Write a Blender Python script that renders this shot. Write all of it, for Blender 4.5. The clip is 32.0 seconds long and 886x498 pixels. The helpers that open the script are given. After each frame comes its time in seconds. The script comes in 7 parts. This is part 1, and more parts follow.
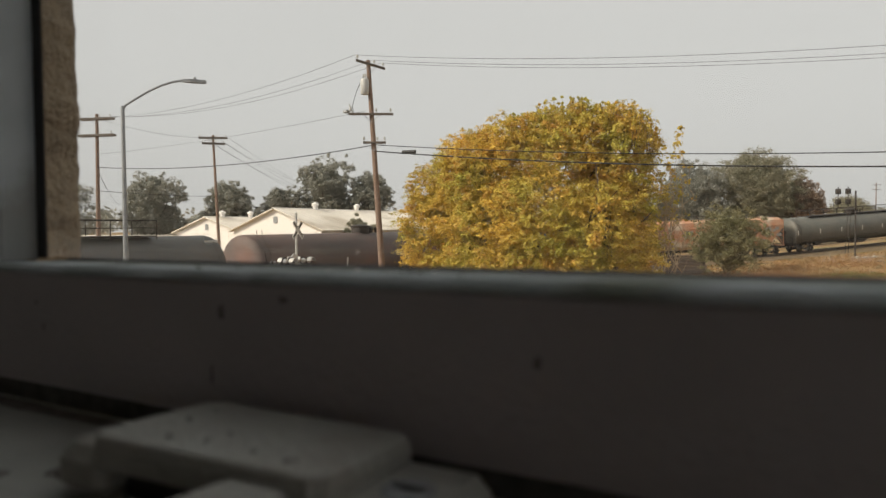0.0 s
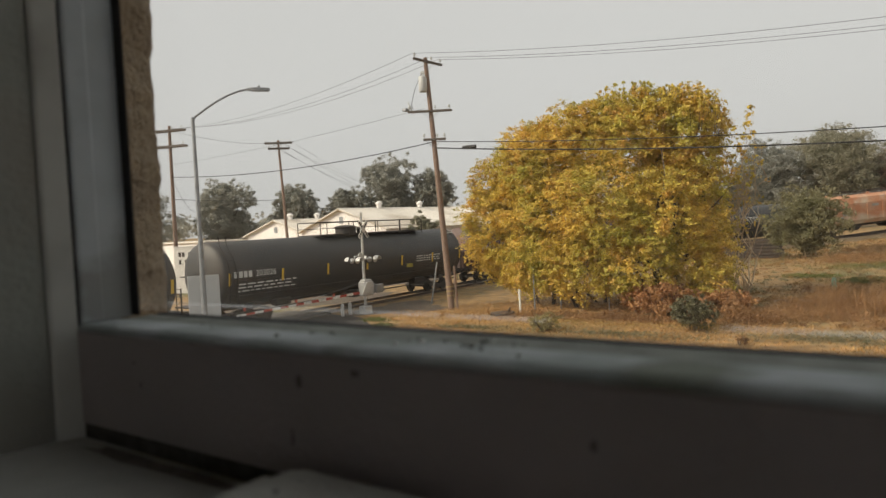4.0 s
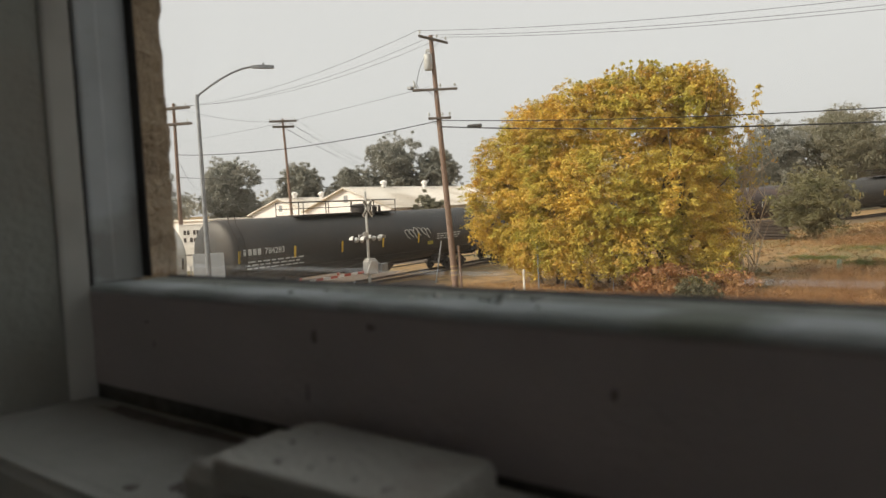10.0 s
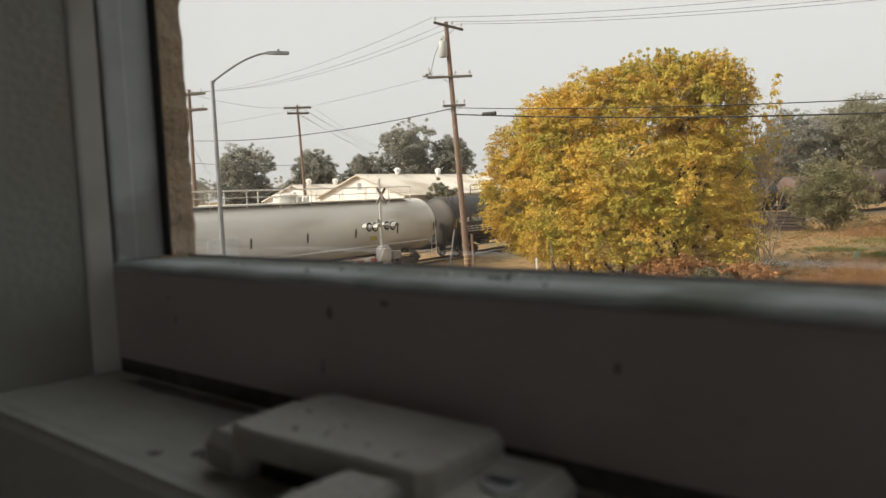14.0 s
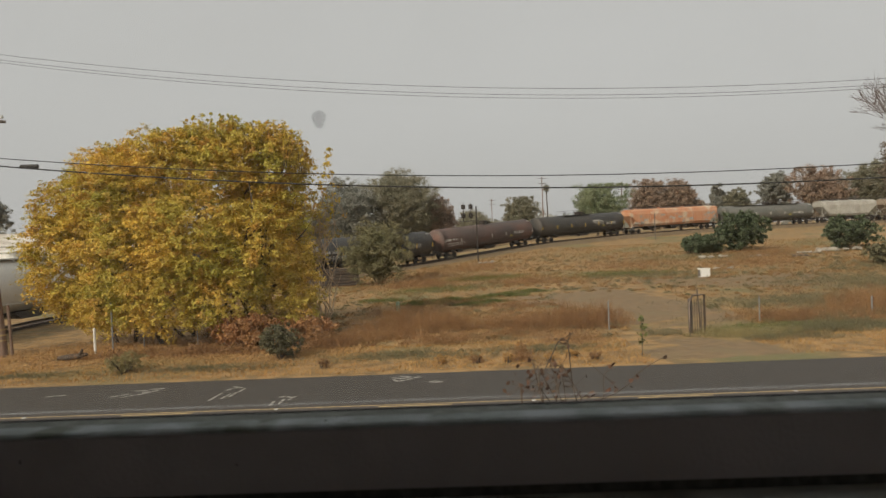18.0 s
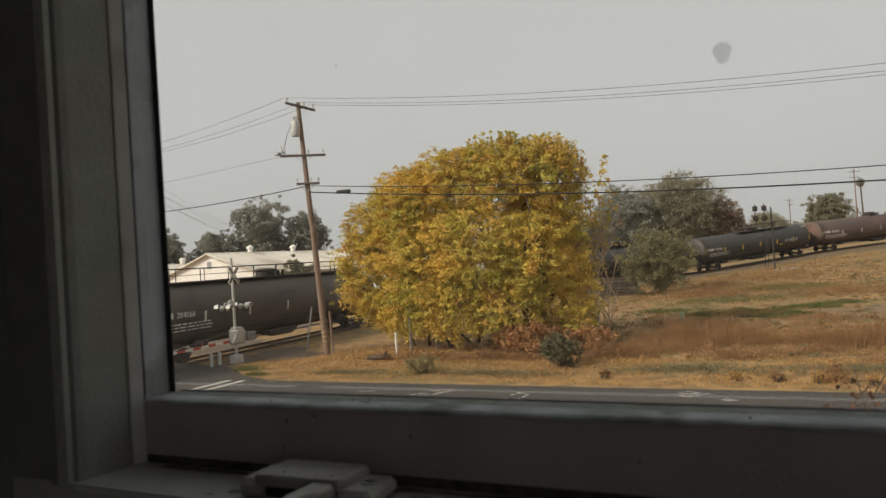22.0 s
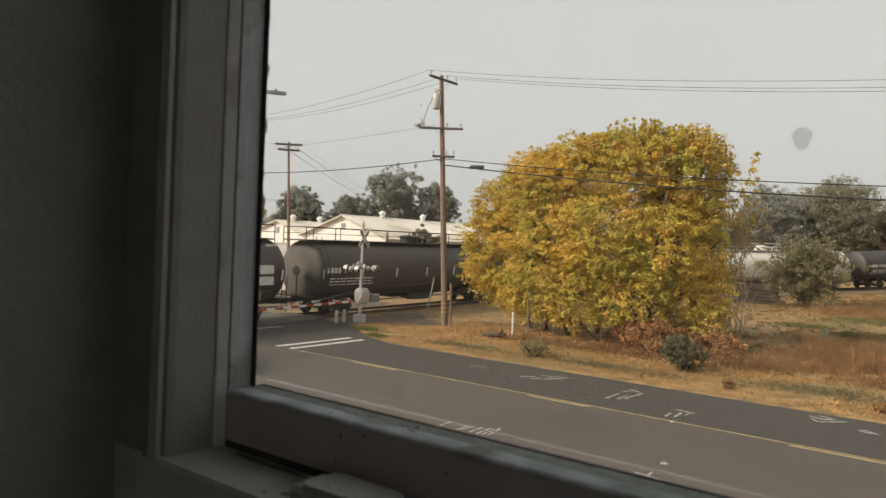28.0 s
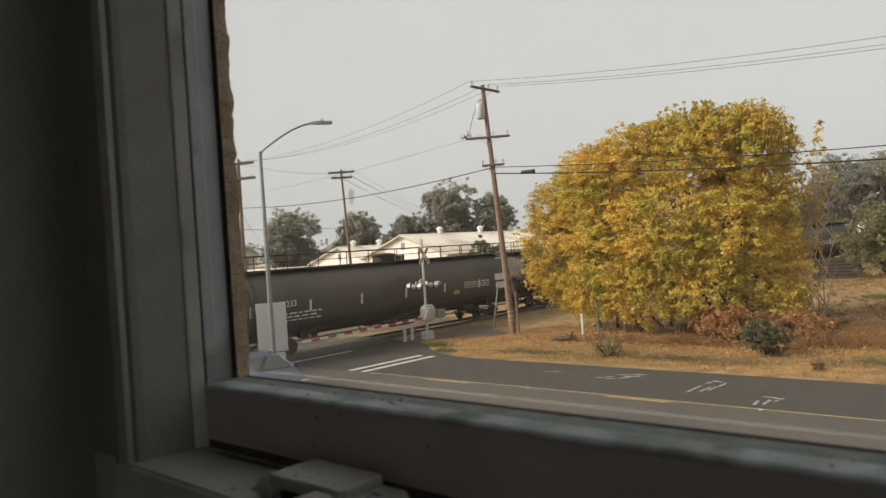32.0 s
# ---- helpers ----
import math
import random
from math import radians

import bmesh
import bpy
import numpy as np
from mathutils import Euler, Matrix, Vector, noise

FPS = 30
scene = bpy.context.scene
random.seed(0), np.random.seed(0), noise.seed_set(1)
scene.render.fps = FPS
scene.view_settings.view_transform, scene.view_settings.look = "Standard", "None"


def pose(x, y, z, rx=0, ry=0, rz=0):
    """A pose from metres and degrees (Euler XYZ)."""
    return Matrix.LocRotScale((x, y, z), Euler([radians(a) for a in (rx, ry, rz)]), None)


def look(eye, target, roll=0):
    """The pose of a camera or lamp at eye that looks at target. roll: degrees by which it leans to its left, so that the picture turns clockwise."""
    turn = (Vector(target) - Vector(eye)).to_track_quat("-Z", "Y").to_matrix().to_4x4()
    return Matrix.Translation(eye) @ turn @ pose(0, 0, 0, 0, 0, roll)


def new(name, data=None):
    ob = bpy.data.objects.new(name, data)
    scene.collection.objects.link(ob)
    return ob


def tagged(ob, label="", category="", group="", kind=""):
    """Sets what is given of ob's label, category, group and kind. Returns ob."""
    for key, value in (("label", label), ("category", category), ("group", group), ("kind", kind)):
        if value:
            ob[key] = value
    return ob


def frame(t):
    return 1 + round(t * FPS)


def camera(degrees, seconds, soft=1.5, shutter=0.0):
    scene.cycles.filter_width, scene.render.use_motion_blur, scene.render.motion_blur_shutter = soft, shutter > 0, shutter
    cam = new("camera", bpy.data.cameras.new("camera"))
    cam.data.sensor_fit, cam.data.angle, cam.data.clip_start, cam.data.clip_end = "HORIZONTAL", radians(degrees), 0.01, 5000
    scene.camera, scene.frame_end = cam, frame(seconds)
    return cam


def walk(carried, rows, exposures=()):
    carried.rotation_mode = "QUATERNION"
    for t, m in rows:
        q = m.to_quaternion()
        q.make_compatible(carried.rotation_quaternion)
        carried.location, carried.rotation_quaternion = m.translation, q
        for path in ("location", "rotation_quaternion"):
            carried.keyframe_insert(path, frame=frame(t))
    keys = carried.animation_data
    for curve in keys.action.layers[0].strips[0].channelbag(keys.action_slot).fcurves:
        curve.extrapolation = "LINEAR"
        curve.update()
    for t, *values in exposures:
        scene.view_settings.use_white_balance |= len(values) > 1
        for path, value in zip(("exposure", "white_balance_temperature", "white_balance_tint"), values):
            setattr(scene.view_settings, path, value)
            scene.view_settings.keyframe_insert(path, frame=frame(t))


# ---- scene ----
cam = camera(66.8, 32.0, soft=1.45)
cam.data.dof.use_dof, cam.data.dof.focus_distance, cam.data.dof.aperture_fstop = True, 40.0, 15.0
PATH = [
    (0, (0.277, -0.129, 4.712), (-0.722, 1.602, 4.651), -0.5),
    (0.5, (0.328, -0.136, 4.741), (-0.721, 1.565, 4.684), -2.6),
    (1, (0.283, -0.13, 4.747), (-0.77, 1.57, 4.724), -3.3),
    (1.5, (0.285, -0.128, 4.746), (-0.774, 1.568, 4.696), -4.4),
    (2, (0.286, -0.128, 4.746), (-0.789, 1.556, 4.666), -5.1),
    (2.5, (0.286, -0.133, 4.743), (-0.824, 1.529, 4.691), -4.4),
    (3, (0.284, -0.133, 4.74), (-0.834, 1.523, 4.666), -3.8),
    (3.5, (0.284, -0.136, 4.736), (-0.859, 1.504, 4.675), -3.1),
    (4, (0.284, -0.136, 4.734), (-0.876, 1.492, 4.662), -2.9),
    (4.5, (0.282, -0.136, 4.732), (-0.883, 1.488, 4.668), -2.4),
    (6.5, (0.278, -0.133, 4.725), (-0.871, 1.502, 4.643), -1.2),
    (7, (0.278, -0.135, 4.723), (-0.878, 1.494, 4.636), -1.0),
    (7.5, (0.279, -0.136, 4.724), (-0.888, 1.486, 4.648), -1.2),
    (8, (0.28, -0.139, 4.724), (-0.907, 1.469, 4.654), -1.3),
    (8.5, (0.282, -0.141, 4.726), (-0.924, 1.454, 4.685), -1.6),
    (9, (0.283, -0.14, 4.731), (-0.936, 1.445, 4.688), -2.9),
    (9.5, (0.281, -0.137, 4.727), (-0.897, 1.475, 4.609), -2.3),
    (10, (0.28, -0.137, 4.727), (-0.891, 1.479, 4.595), -2.6),
    (10.5, (0.279, -0.137, 4.726), (-0.893, 1.477, 4.586), -2.5),
    (11, (0.279, -0.137, 4.726), (-0.898, 1.472, 4.558), -2.7),
    (11.5, (0.282, -0.141, 4.727), (-0.927, 1.443, 4.547), -2.9),
    (12, (0.282, -0.143, 4.724), (-0.943, 1.428, 4.54), -2.4),
    (12.5, (0.287, -0.146, 4.728), (-0.959, 1.411, 4.575), -2.9),
    (13, (0.285, -0.144, 4.722), (-0.927, 1.441, 4.588), -1.3),
    (13.5, (0.288, -0.145, 4.724), (-0.928, 1.435, 4.569), -1.9),
    (14, (0.284, -0.142, 4.725), (-0.918, 1.448, 4.559), -2.1),
    (14.2, (0.287, -0.149, 4.73), (-0.897, 1.45, 4.528), -4.2),
    (14.4, (0.301, -0.18, 4.71), (-0.655, 1.562, 4.48), -0.7),
    (14.6, (0.35, -0.232, 4.742), (-0.461, 1.585, 4.535), -1.6),
    (14.8, (0.387, -0.31, 4.785), (-0.237, 1.587, 4.671), 0.7),
    (15, (0.4, -0.369, 4.799), (-0.044, 1.58, 4.723), 2.9),
    (15.5, (0.446, -0.451, 4.828), (0.314, 1.542, 4.725), 2.7),
    (17.5, (0.49, -0.462, 4.834), (0.577, 1.534, 4.733), -3.1),
    (18, (0.503, -0.406, 4.813), (0.449, 1.593, 4.774), -2.4),
    (18.5, (0.497, -0.389, 4.808), (0.374, 1.607, 4.779), -1.6),
    (19, (0.492, -0.366, 4.785), (0.2, 1.612, 4.737), -3.3),
    (19.5, (0.487, -0.345, 4.774), (0.035, 1.603, 4.707), -3.7),
    (20, (0.477, -0.344, 4.77), (-0.185, 1.542, 4.726), -3.8),
    (20.5, (0.452, -0.365, 4.777), (-0.332, 1.474, 4.746), -2.6),
    (21, (0.427, -0.375, 4.789), (-0.397, 1.448, 4.784), -1.8),
    (21.5, (0.427, -0.354, 4.795), (-0.372, 1.479, 4.822), -2.9),
    (22, (0.421, -0.362, 4.79), (-0.414, 1.455, 4.823), -3.7),
    (22.5, (0.393, -0.378, 4.798), (-0.529, 1.396, 4.847), -3.0),
    (23, (0.4, -0.418, 4.812), (-0.443, 1.395, 4.845), 0.3),
    (23.5, (0.435, -0.381, 4.827), (-0.325, 1.468, 4.9), -0.7),
    (24, (0.448, -0.374, 4.835), (-0.322, 1.471, 4.901), 0.5),
    (24.5, (0.44, -0.365, 4.827), (-0.331, 1.48, 4.79), 1.6),
    (25, (0.436, -0.351, 4.826), (-0.365, 1.48, 4.75), 1.2),
    (25.5, (0.427, -0.334, 4.818), (-0.497, 1.437, 4.72), -0.3),
    (26, (0.45, -0.312, 4.815), (-0.572, 1.405, 4.74), -0.5),
    (26.5, (0.494, -0.316, 4.808), (-0.616, 1.348, 4.807), -2.1),
    (28.5, (0.44, -0.357, 4.843), (-0.685, 1.296, 4.793), 4.6),
    (29, (0.418, -0.354, 4.849), (-0.607, 1.36, 4.75), 4.3),
    (29.5, (0.421, -0.345, 4.853), (-0.562, 1.392, 4.732), 1.1),
    (30, (0.413, -0.349, 4.852), (-0.597, 1.373, 4.729), 1.5),
    (30.5, (0.422, -0.336, 4.853), (-0.581, 1.389, 4.717), 1.0),
    (31, (0.434, -0.317, 4.844), (-0.618, 1.379, 4.727), 0.9),
    (31.5, (0.452, -0.288, 4.82), (-0.783, 1.285, 4.779), -0.6),
    (32, (0.47, -0.263, 4.787), (-0.831, 1.256, 4.798), -3.9),
]
EXPOSURE = [(0, 0.2), (1, 0.05), (2, 0.08), (3, 0.18), (4, 0.2), (7, 0.32), (9, 0.36), (13, 0.52), (14.2, 0.46), (15.5, -0.05), (19, -0.1), (20, -0.06), (21, 0.07), (22, -0.02), (23, 0.08), (24, -0.18), (25, -0.1), (26, 0.14), (29, 0.26), (31, 0.33), (32, 0.26)]
walk(cam, [(t, look(eye, target, roll)) for t, eye, target, roll in PATH], EXPOSURE)

# ---- sky, sun, exposure ----
SUN_EL, SUN_AZ = radians(33), radians(-142)   # azimuth from +y, clockwise
world = bpy.data.worlds.new("smog_sky")
scene.world = world
world.use_nodes = True
wn = world.node_tree
sky = wn.nodes.new("ShaderNodeTexSky")
sky.sky_type = "NISHITA"
sky.sun_disc = False
sky.sun_elevation, sky.sun_rotation = SUN_EL, SUN_AZ
sky.air_density, sky.dust_density, sky.ozone_density = 1.0, 8.0, 1.0
tone = wn.nodes.new("ShaderNodeHueSaturation")
tone.inputs["Saturation"].default_value = 0.10
haze = wn.nodes.new("ShaderNodeMix")
haze.data_type = "RGBA"
haze.inputs["Factor"].default_value = 0.72
haze.inputs["B"].default_value = (7.35, 7.25, 7.0, 1)
back = wn.nodes["Background"]
back.inputs["Strength"].default_value = 0.10
wn.links.new(sky.outputs["Color"], tone.inputs["Color"])
wn.links.new(tone.outputs["Color"], haze.inputs["A"])
wn.links.new(haze.outputs["Result"], back.inputs["Color"])
lamp = bpy.data.lights.new("sun", "SUN")
lamp.energy, lamp.angle, lamp.color = 3.4, radians(12), (1.0, 0.865, 0.67)
sun = new("sun", lamp)
sun.matrix_world = look((0, 0, 60), (-math.sin(SUN_AZ) * math.cos(SUN_EL) * 10, -math.cos(SUN_AZ) * math.cos(SUN_EL) * 10, 60 - 10 * math.sin(SUN_EL)))

# ---- materials ----
def material(name, color, rough=0.7, metal=0.0, color2=None, scale=8.0, amount=0.5, bump=0.0, bump_scale=60.0, color3=None, scale3=1.2, spread=0.0, coords="Object", alpha_spec=0.5, stretch=(1, 1, 1)):
    """A surface with variation at two scales, fine relief and, by spread, a change from piece to piece."""
    m = bpy.data.materials.new(name)
    m.use_nodes = True
    nt = m.node_tree
    b = nt.nodes["Principled BSDF"]
    b.inputs["Roughness"].default_value, b.inputs["Metallic"].default_value = rough, metal
    b.inputs["Specular IOR Level"].default_value = alpha_spec
    tc = nt.nodes.new("ShaderNodeTexCoord")
    mp = nt.nodes.new("ShaderNodeMapping")
    mp.inputs["Scale"].default_value = stretch
    nt.links.new(tc.outputs[coords], mp.inputs["Vector"])

    def grain(size, detail=6.0):
        n = nt.nodes.new("ShaderNodeTexNoise")
        n.inputs["Scale"].default_value, n.inputs["Detail"].default_value = size, detail
        nt.links.new(mp.outputs["Vector"], n.inputs["Vector"])
        return n.outputs["Fac"]

    def ramp(fac, lo, hi):
        r = nt.nodes.new("ShaderNodeMapRange")
        r.inputs["From Min"].default_value, r.inputs["From Max"].default_value = lo, hi
        nt.links.new(fac, r.inputs["Value"])
        return r.outputs["Result"]

    def mix(fac, a, c):
        x = nt.nodes.new("ShaderNodeMix")
        x.data_type = "RGBA"
        nt.links.new(fac, x.inputs["Factor"])
        for slot, v in (("A", a), ("B", c)):
            if isinstance(v, tuple):
                x.inputs[slot].default_value = (*v, 1)
            else:
                nt.links.new(v, x.inputs[slot])
        return x.outputs["Result"]

    col = color
    if color2:
        col = mix(ramp(grain(scale), 0.5 - 0.25 / max(amount, 0.1) * 0.5, 0.5 + 0.25 / max(amount, 0.1) * 0.5), color, color2)
    if color3:
        col = mix(ramp(grain(scale3, 4.0), 0.52, 0.66), col, color3)
    if spread:
        oi = nt.nodes.new("ShaderNodeNewGeometry")
        hv = nt.nodes.new("ShaderNodeHueSaturation")
        mr = nt.nodes.new("ShaderNodeMapRange")
        mr.inputs["To Min"].default_value, mr.inputs["To Max"].default_value = 1 - spread, 1 + spread
        nt.links.new(oi.outputs["Random Per Island"], mr.inputs["Value"])
        nt.links.new(mr.outputs["Result"], hv.inputs["Value"])
        if isinstance(col, tuple):
            hv.inputs["Color"].default_value = (*col, 1)
        else:
            nt.links.new(col, hv.inputs["Color"])
        col = hv.outputs["Color"]
    if isinstance(col, tuple):
        b.inputs["Base Color"].default_value = (*col, 1)
    else:
        nt.links.new(col, b.inputs["Base Color"])
    if bump:
        bp = nt.nodes.new("ShaderNodeBump")
        bp.inputs["Strength"].default_value, bp.inputs["Distance"].default_value = min(bump, 1.0), 0.02
        nt.links.new(grain(bump_scale), bp.inputs["Height"])
        nt.links.new(bp.outputs["Normal"], b.inputs["Normal"])
    return m


def leaf_material(name, a, b_, c, spread=0.35, patch=0.35, glow=0.25):
    """Foliage: three colours, drifting through the crown and changing from leaf to leaf, with some light let through."""
    m = material(name, a, 0.6, spread=spread, color2=b_, scale=patch, amount=1.0, color3=c, scale3=patch * 2.3, alpha_spec=0.2)
    nt = m.node_tree
    b = nt.nodes["Principled BSDF"]
    src = b.inputs["Base Color"].links[0].from_socket
    tr = nt.nodes.new("ShaderNodeBsdfTranslucent")
    nt.links.new(src, tr.inputs["Color"])
    mx = nt.nodes.new("ShaderNodeMixShader")
    mx.inputs[0].default_value = glow
    nt.links.new(b.outputs[0], mx.inputs[1])
    nt.links.new(tr.outputs[0], mx.inputs[2])
    nt.links.new(mx.outputs[0], nt.nodes["Material Output"].inputs[0])
    return m


ASPHALT = material("asphalt", (0.073, 0.062, 0.053), 0.9, color2=(0.088, 0.074, 0.061), scale=2.6, amount=0.6, bump=0.18, bump_scale=90, color3=(0.064, 0.058, 0.052), scale3=0.22)
ASPHALT_DARK = material("asphalt_dark", (0.041, 0.036, 0.032), 0.9, color2=(0.055, 0.048, 0.042), scale=2.8, amount=0.6, color3=(0.050, 0.045, 0.040), scale3=0.4, bump=0.18, bump_scale=90)
# oil-stain tone that also carries a soft shadow on the near lane
ROAD_STAIN_SHADOW = material("stained_shadowed_asphalt", (0.066, 0.060, 0.053), 0.85, color2=(0.092, 0.083, 0.072), scale=1.2, amount=0.9, bump=0.5, bump_scale=90)
PANEL_GREY = material("oil_darkened_crossing_panels", (0.12, 0.112, 0.10), 0.9, color2=(0.08, 0.074, 0.066), scale=1.5, amount=0.8, bump=0.4, bump_scale=60)
CONCRETE = material("concrete", (0.36, 0.32, 0.26), 0.9, color2=(0.24, 0.22, 0.19), scale=1.2, amount=0.7, bump=0.4, bump_scale=70)
PAINT_WHITE = material("road_paint_white", (0.62, 0.62, 0.58), 0.8, color2=(0.35, 0.34, 0.32), scale=5, amount=0.8)
SPRAY_WHITE = material("worn_spray_paint", (0.50, 0.48, 0.44), 0.85, color2=(0.20, 0.185, 0.165), scale=14, amount=0.9)
PAINT_YELLOW = material("road_paint_yellow", (0.46, 0.345, 0.16), 0.8, color2=(0.27, 0.205, 0.11), scale=4, amount=0.8)
DRY = material("dry_grass_ground", (0.335, 0.206, 0.082), 0.95, color2=(0.185, 0.120, 0.052), scale=1.3, amount=1.6, bump=0.9, bump_scale=14, color3=(0.150, 0.138, 0.058), scale3=0.13)
BALLAST = material("ballast", (0.085, 0.070, 0.058), 0.95, color2=(0.05, 0.042, 0.036), scale=9, amount=1.0, bump=1.0, bump_scale=30, spread=0.35)
GRAVEL_DIRT = material("dark_brown_gravel", (0.135, 0.098, 0.068), 0.95, color2=(0.085, 0.066, 0.05), scale=3, amount=0.9, bump=0.9, bump_scale=25)
DIRT = material("bare_dirt", (0.240, 0.160, 0.082), 0.95, color2=(0.150, 0.101, 0.053), scale=2.2, amount=0.9, bump=0.8, bump_scale=18, color3=(0.185, 0.135, 0.070), scale3=0.5)
WOOD_POLE = material("weathered_pole_wood", (0.27, 0.185, 0.14), 0.9, color2=(0.17, 0.115, 0.087), scale=9, amount=1.0, bump=0.7, bump_scale=40, stretch=(6, 6, 0.5))
TIE_WOOD = material("creosoted_timber", (0.075, 0.056, 0.045), 0.9, color2=(0.045, 0.034, 0.028), scale=7, amount=1.0, bump=0.6, bump_scale=40, stretch=(1, 4, 4))
WOOD_GREY = material("grey_timber", (0.16, 0.135, 0.115), 0.9, color2=(0.08, 0.065, 0.055), scale=7, amount=1.0, bump=0.6, bump_scale=40, stretch=(1, 4, 4))
GALV = material("galvanised_steel", (0.34, 0.35, 0.36), 0.5, 0.6, color2=(0.24, 0.25, 0.26), scale=6, amount=0.7)
ALU = material("dull_aluminium_paint", (0.55, 0.55, 0.53), 0.5, 0.2, color2=(0.40, 0.39, 0.37), scale=5, amount=0.6)
BLACK_IRON = material("black_iron", (0.025, 0.024, 0.024), 0.6, 0.2, color2=(0.055, 0.042, 0.034), scale=5, amount=0.8)
RAIL_STEEL = material("rail_steel", (0.16, 0.13, 0.11), 0.45, 0.7, color2=(0.10, 0.07, 0.05), scale=4, amount=0.7)
RED_PAINT = material("red_reflective_paint", (0.42, 0.055, 0.035), 0.6, color2=(0.30, 0.06, 0.04), scale=6, amount=0.6)
WHITE_SHEET = material("white_sheeting", (0.72, 0.71, 0.67), 0.6, color2=(0.58, 0.56, 0.52), scale=4, amount=0.6)
YELLOW_TAPE = material("yellow_reflective_tape", (0.72, 0.47, 0.05), 0.5)
TANK_BLACK = material("black_tank_paint", (0.036, 0.036, 0.036), 0.58, color2=(0.050, 0.047, 0.043), scale=0.6, amount=0.8, color3=(0.065, 0.055, 0.047), scale3=0.35, stretch=(1, 0.35, 1))
TANK_DUSTY = material("dust_covered_black_tank_paint", (0.082, 0.072, 0.064), 0.72, color2=(0.108, 0.092, 0.078), scale=0.6, amount=0.8, color3=(0.052, 0.046, 0.041), scale3=0.4, stretch=(1, 0.35, 1))
TANK_RUST = material("rust_streaked_tank_paint", (0.066, 0.053, 0.049), 0.65, color2=(0.12, 0.075, 0.063), scale=0.4, amount=0.9, color3=(0.165, 0.09, 0.07), scale3=0.5, stretch=(1, 0.3, 1))
TANK_WHITE = material("grimy_white_tank_paint", (0.73, 0.71, 0.65), 0.5, color2=(0.62, 0.60, 0.54), scale=0.7, amount=0.8, color3=(0.48, 0.45, 0.38), scale3=0.4, stretch=(1, 0.35, 1))
TANK_GREY = material("dusty_green_grey_paint", (0.10, 0.105, 0.095), 0.6, color2=(0.14, 0.135, 0.12), scale=0.5, amount=0.8)
HOPPER_ORANGE = material("faded_orange_hopper_paint", (0.47, 0.205, 0.105), 0.75, color2=(0.50, 0.285, 0.175), scale=0.6, amount=0.9, color3=(0.54, 0.44, 0.33), scale3=0.5)
HOPPER_PALE = material("pale_hopper_paint", (0.38, 0.37, 0.33), 0.7, color2=(0.28, 0.265, 0.235), scale=0.6, amount=0.8)
LETTER = material("stencil_white", (0.60, 0.60, 0.57), 0.7)
CREAM_WALL = material("cream_white_siding", (0.84, 0.81, 0.78), 0.8, color2=(0.80, 0.765, 0.73), scale=0.5, amount=0.7, bump=0.15, bump_scale=6)
CREAM_ROOF = material("cream_metal_roof", (0.76, 0.71, 0.63), 0.7, color2=(0.66, 0.61, 0.53), scale=0.25, amount=0.9, color3=(0.50, 0.44, 0.36), scale3=0.12)
BARK = material("bark", (0.115, 0.085, 0.062), 0.95, color2=(0.06, 0.045, 0.035), scale=6, amount=1.0, bump=0.8, bump_scale=25, stretch=(4, 4, 0.6))
BARK_PALE = material("pale_bark", (0.60, 0.48, 0.34), 0.95, color2=(0.45, 0.35, 0.24), scale=6, amount=1.0)
LEAF_GOLD = leaf_material("autumn_leaves", (0.70, 0.49, 0.100), (0.46, 0.42, 0.085), (0.64, 0.39, 0.100), spread=0.28, patch=0.5, glow=0.31)
# far foliage: distance haze is put into these colours, greyer and lighter than leaves
LEAF_DARK_HAZE = leaf_material("evergreen_leaves_haze_tinted", (0.37, 0.37, 0.325), (0.41, 0.405, 0.36), (0.33, 0.33, 0.29), spread=0.12, patch=0.1, glow=0.6)
LEAF_OLIVE_HAZE = leaf_material("olive_leaves_haze_tinted", (0.32, 0.31, 0.225), (0.36, 0.335, 0.25), (0.28, 0.275, 0.20), spread=0.15, patch=0.2, glow=0.6)
LEAF_TWIGGY = leaf_material("dull_brown_evergreen_leaves", (0.20, 0.165, 0.125), (0.24, 0.19, 0.145), (0.17, 0.145, 0.11), spread=0.25, patch=0.3, glow=0.35)
# far rusty foliage, greyed in its colour for haze
LEAF_BROWN_HAZE = leaf_material("rusty_leaves_haze_tinted", (0.37, 0.27, 0.205), (0.31, 0.245, 0.19), (0.39, 0.28, 0.20), spread=0.35, patch=0.3, glow=0.35)
LEAF_BUSH = leaf_material("dusty_green_bush_leaves", (0.10, 0.130, 0.075), (0.13, 0.150, 0.085), (0.085, 0.105, 0.06), spread=0.35, patch=0.3, glow=0.35)
LEAF_NEAR_OLIVE = leaf_material("dull_olive_leaves", (0.185, 0.175, 0.10), (0.22, 0.20, 0.12), (0.15, 0.145, 0.085), spread=0.25, patch=0.3, glow=0.4)
# mid-field bush, its colour lifted part way for haze
LEAF_MID_OLIVE = leaf_material("hazy_olive_leaves", (0.25, 0.235, 0.13), (0.29, 0.255, 0.145), (0.21, 0.205, 0.11), spread=0.2, patch=0.3, glow=0.45)
LEAF_BRAMBLE = leaf_material("rust_bramble_leaves", (0.42, 0.215, 0.10), (0.34, 0.19, 0.09), (0.48, 0.27, 0.12), spread=0.3, patch=0.6, glow=0.3)
WEEDY_BALLAST = material("weed_grown_ballast", (0.20, 0.14, 0.075), 0.95, color2=(0.12, 0.088, 0.052), scale=2.0, amount=1.0, bump=1.0, bump_scale=20)
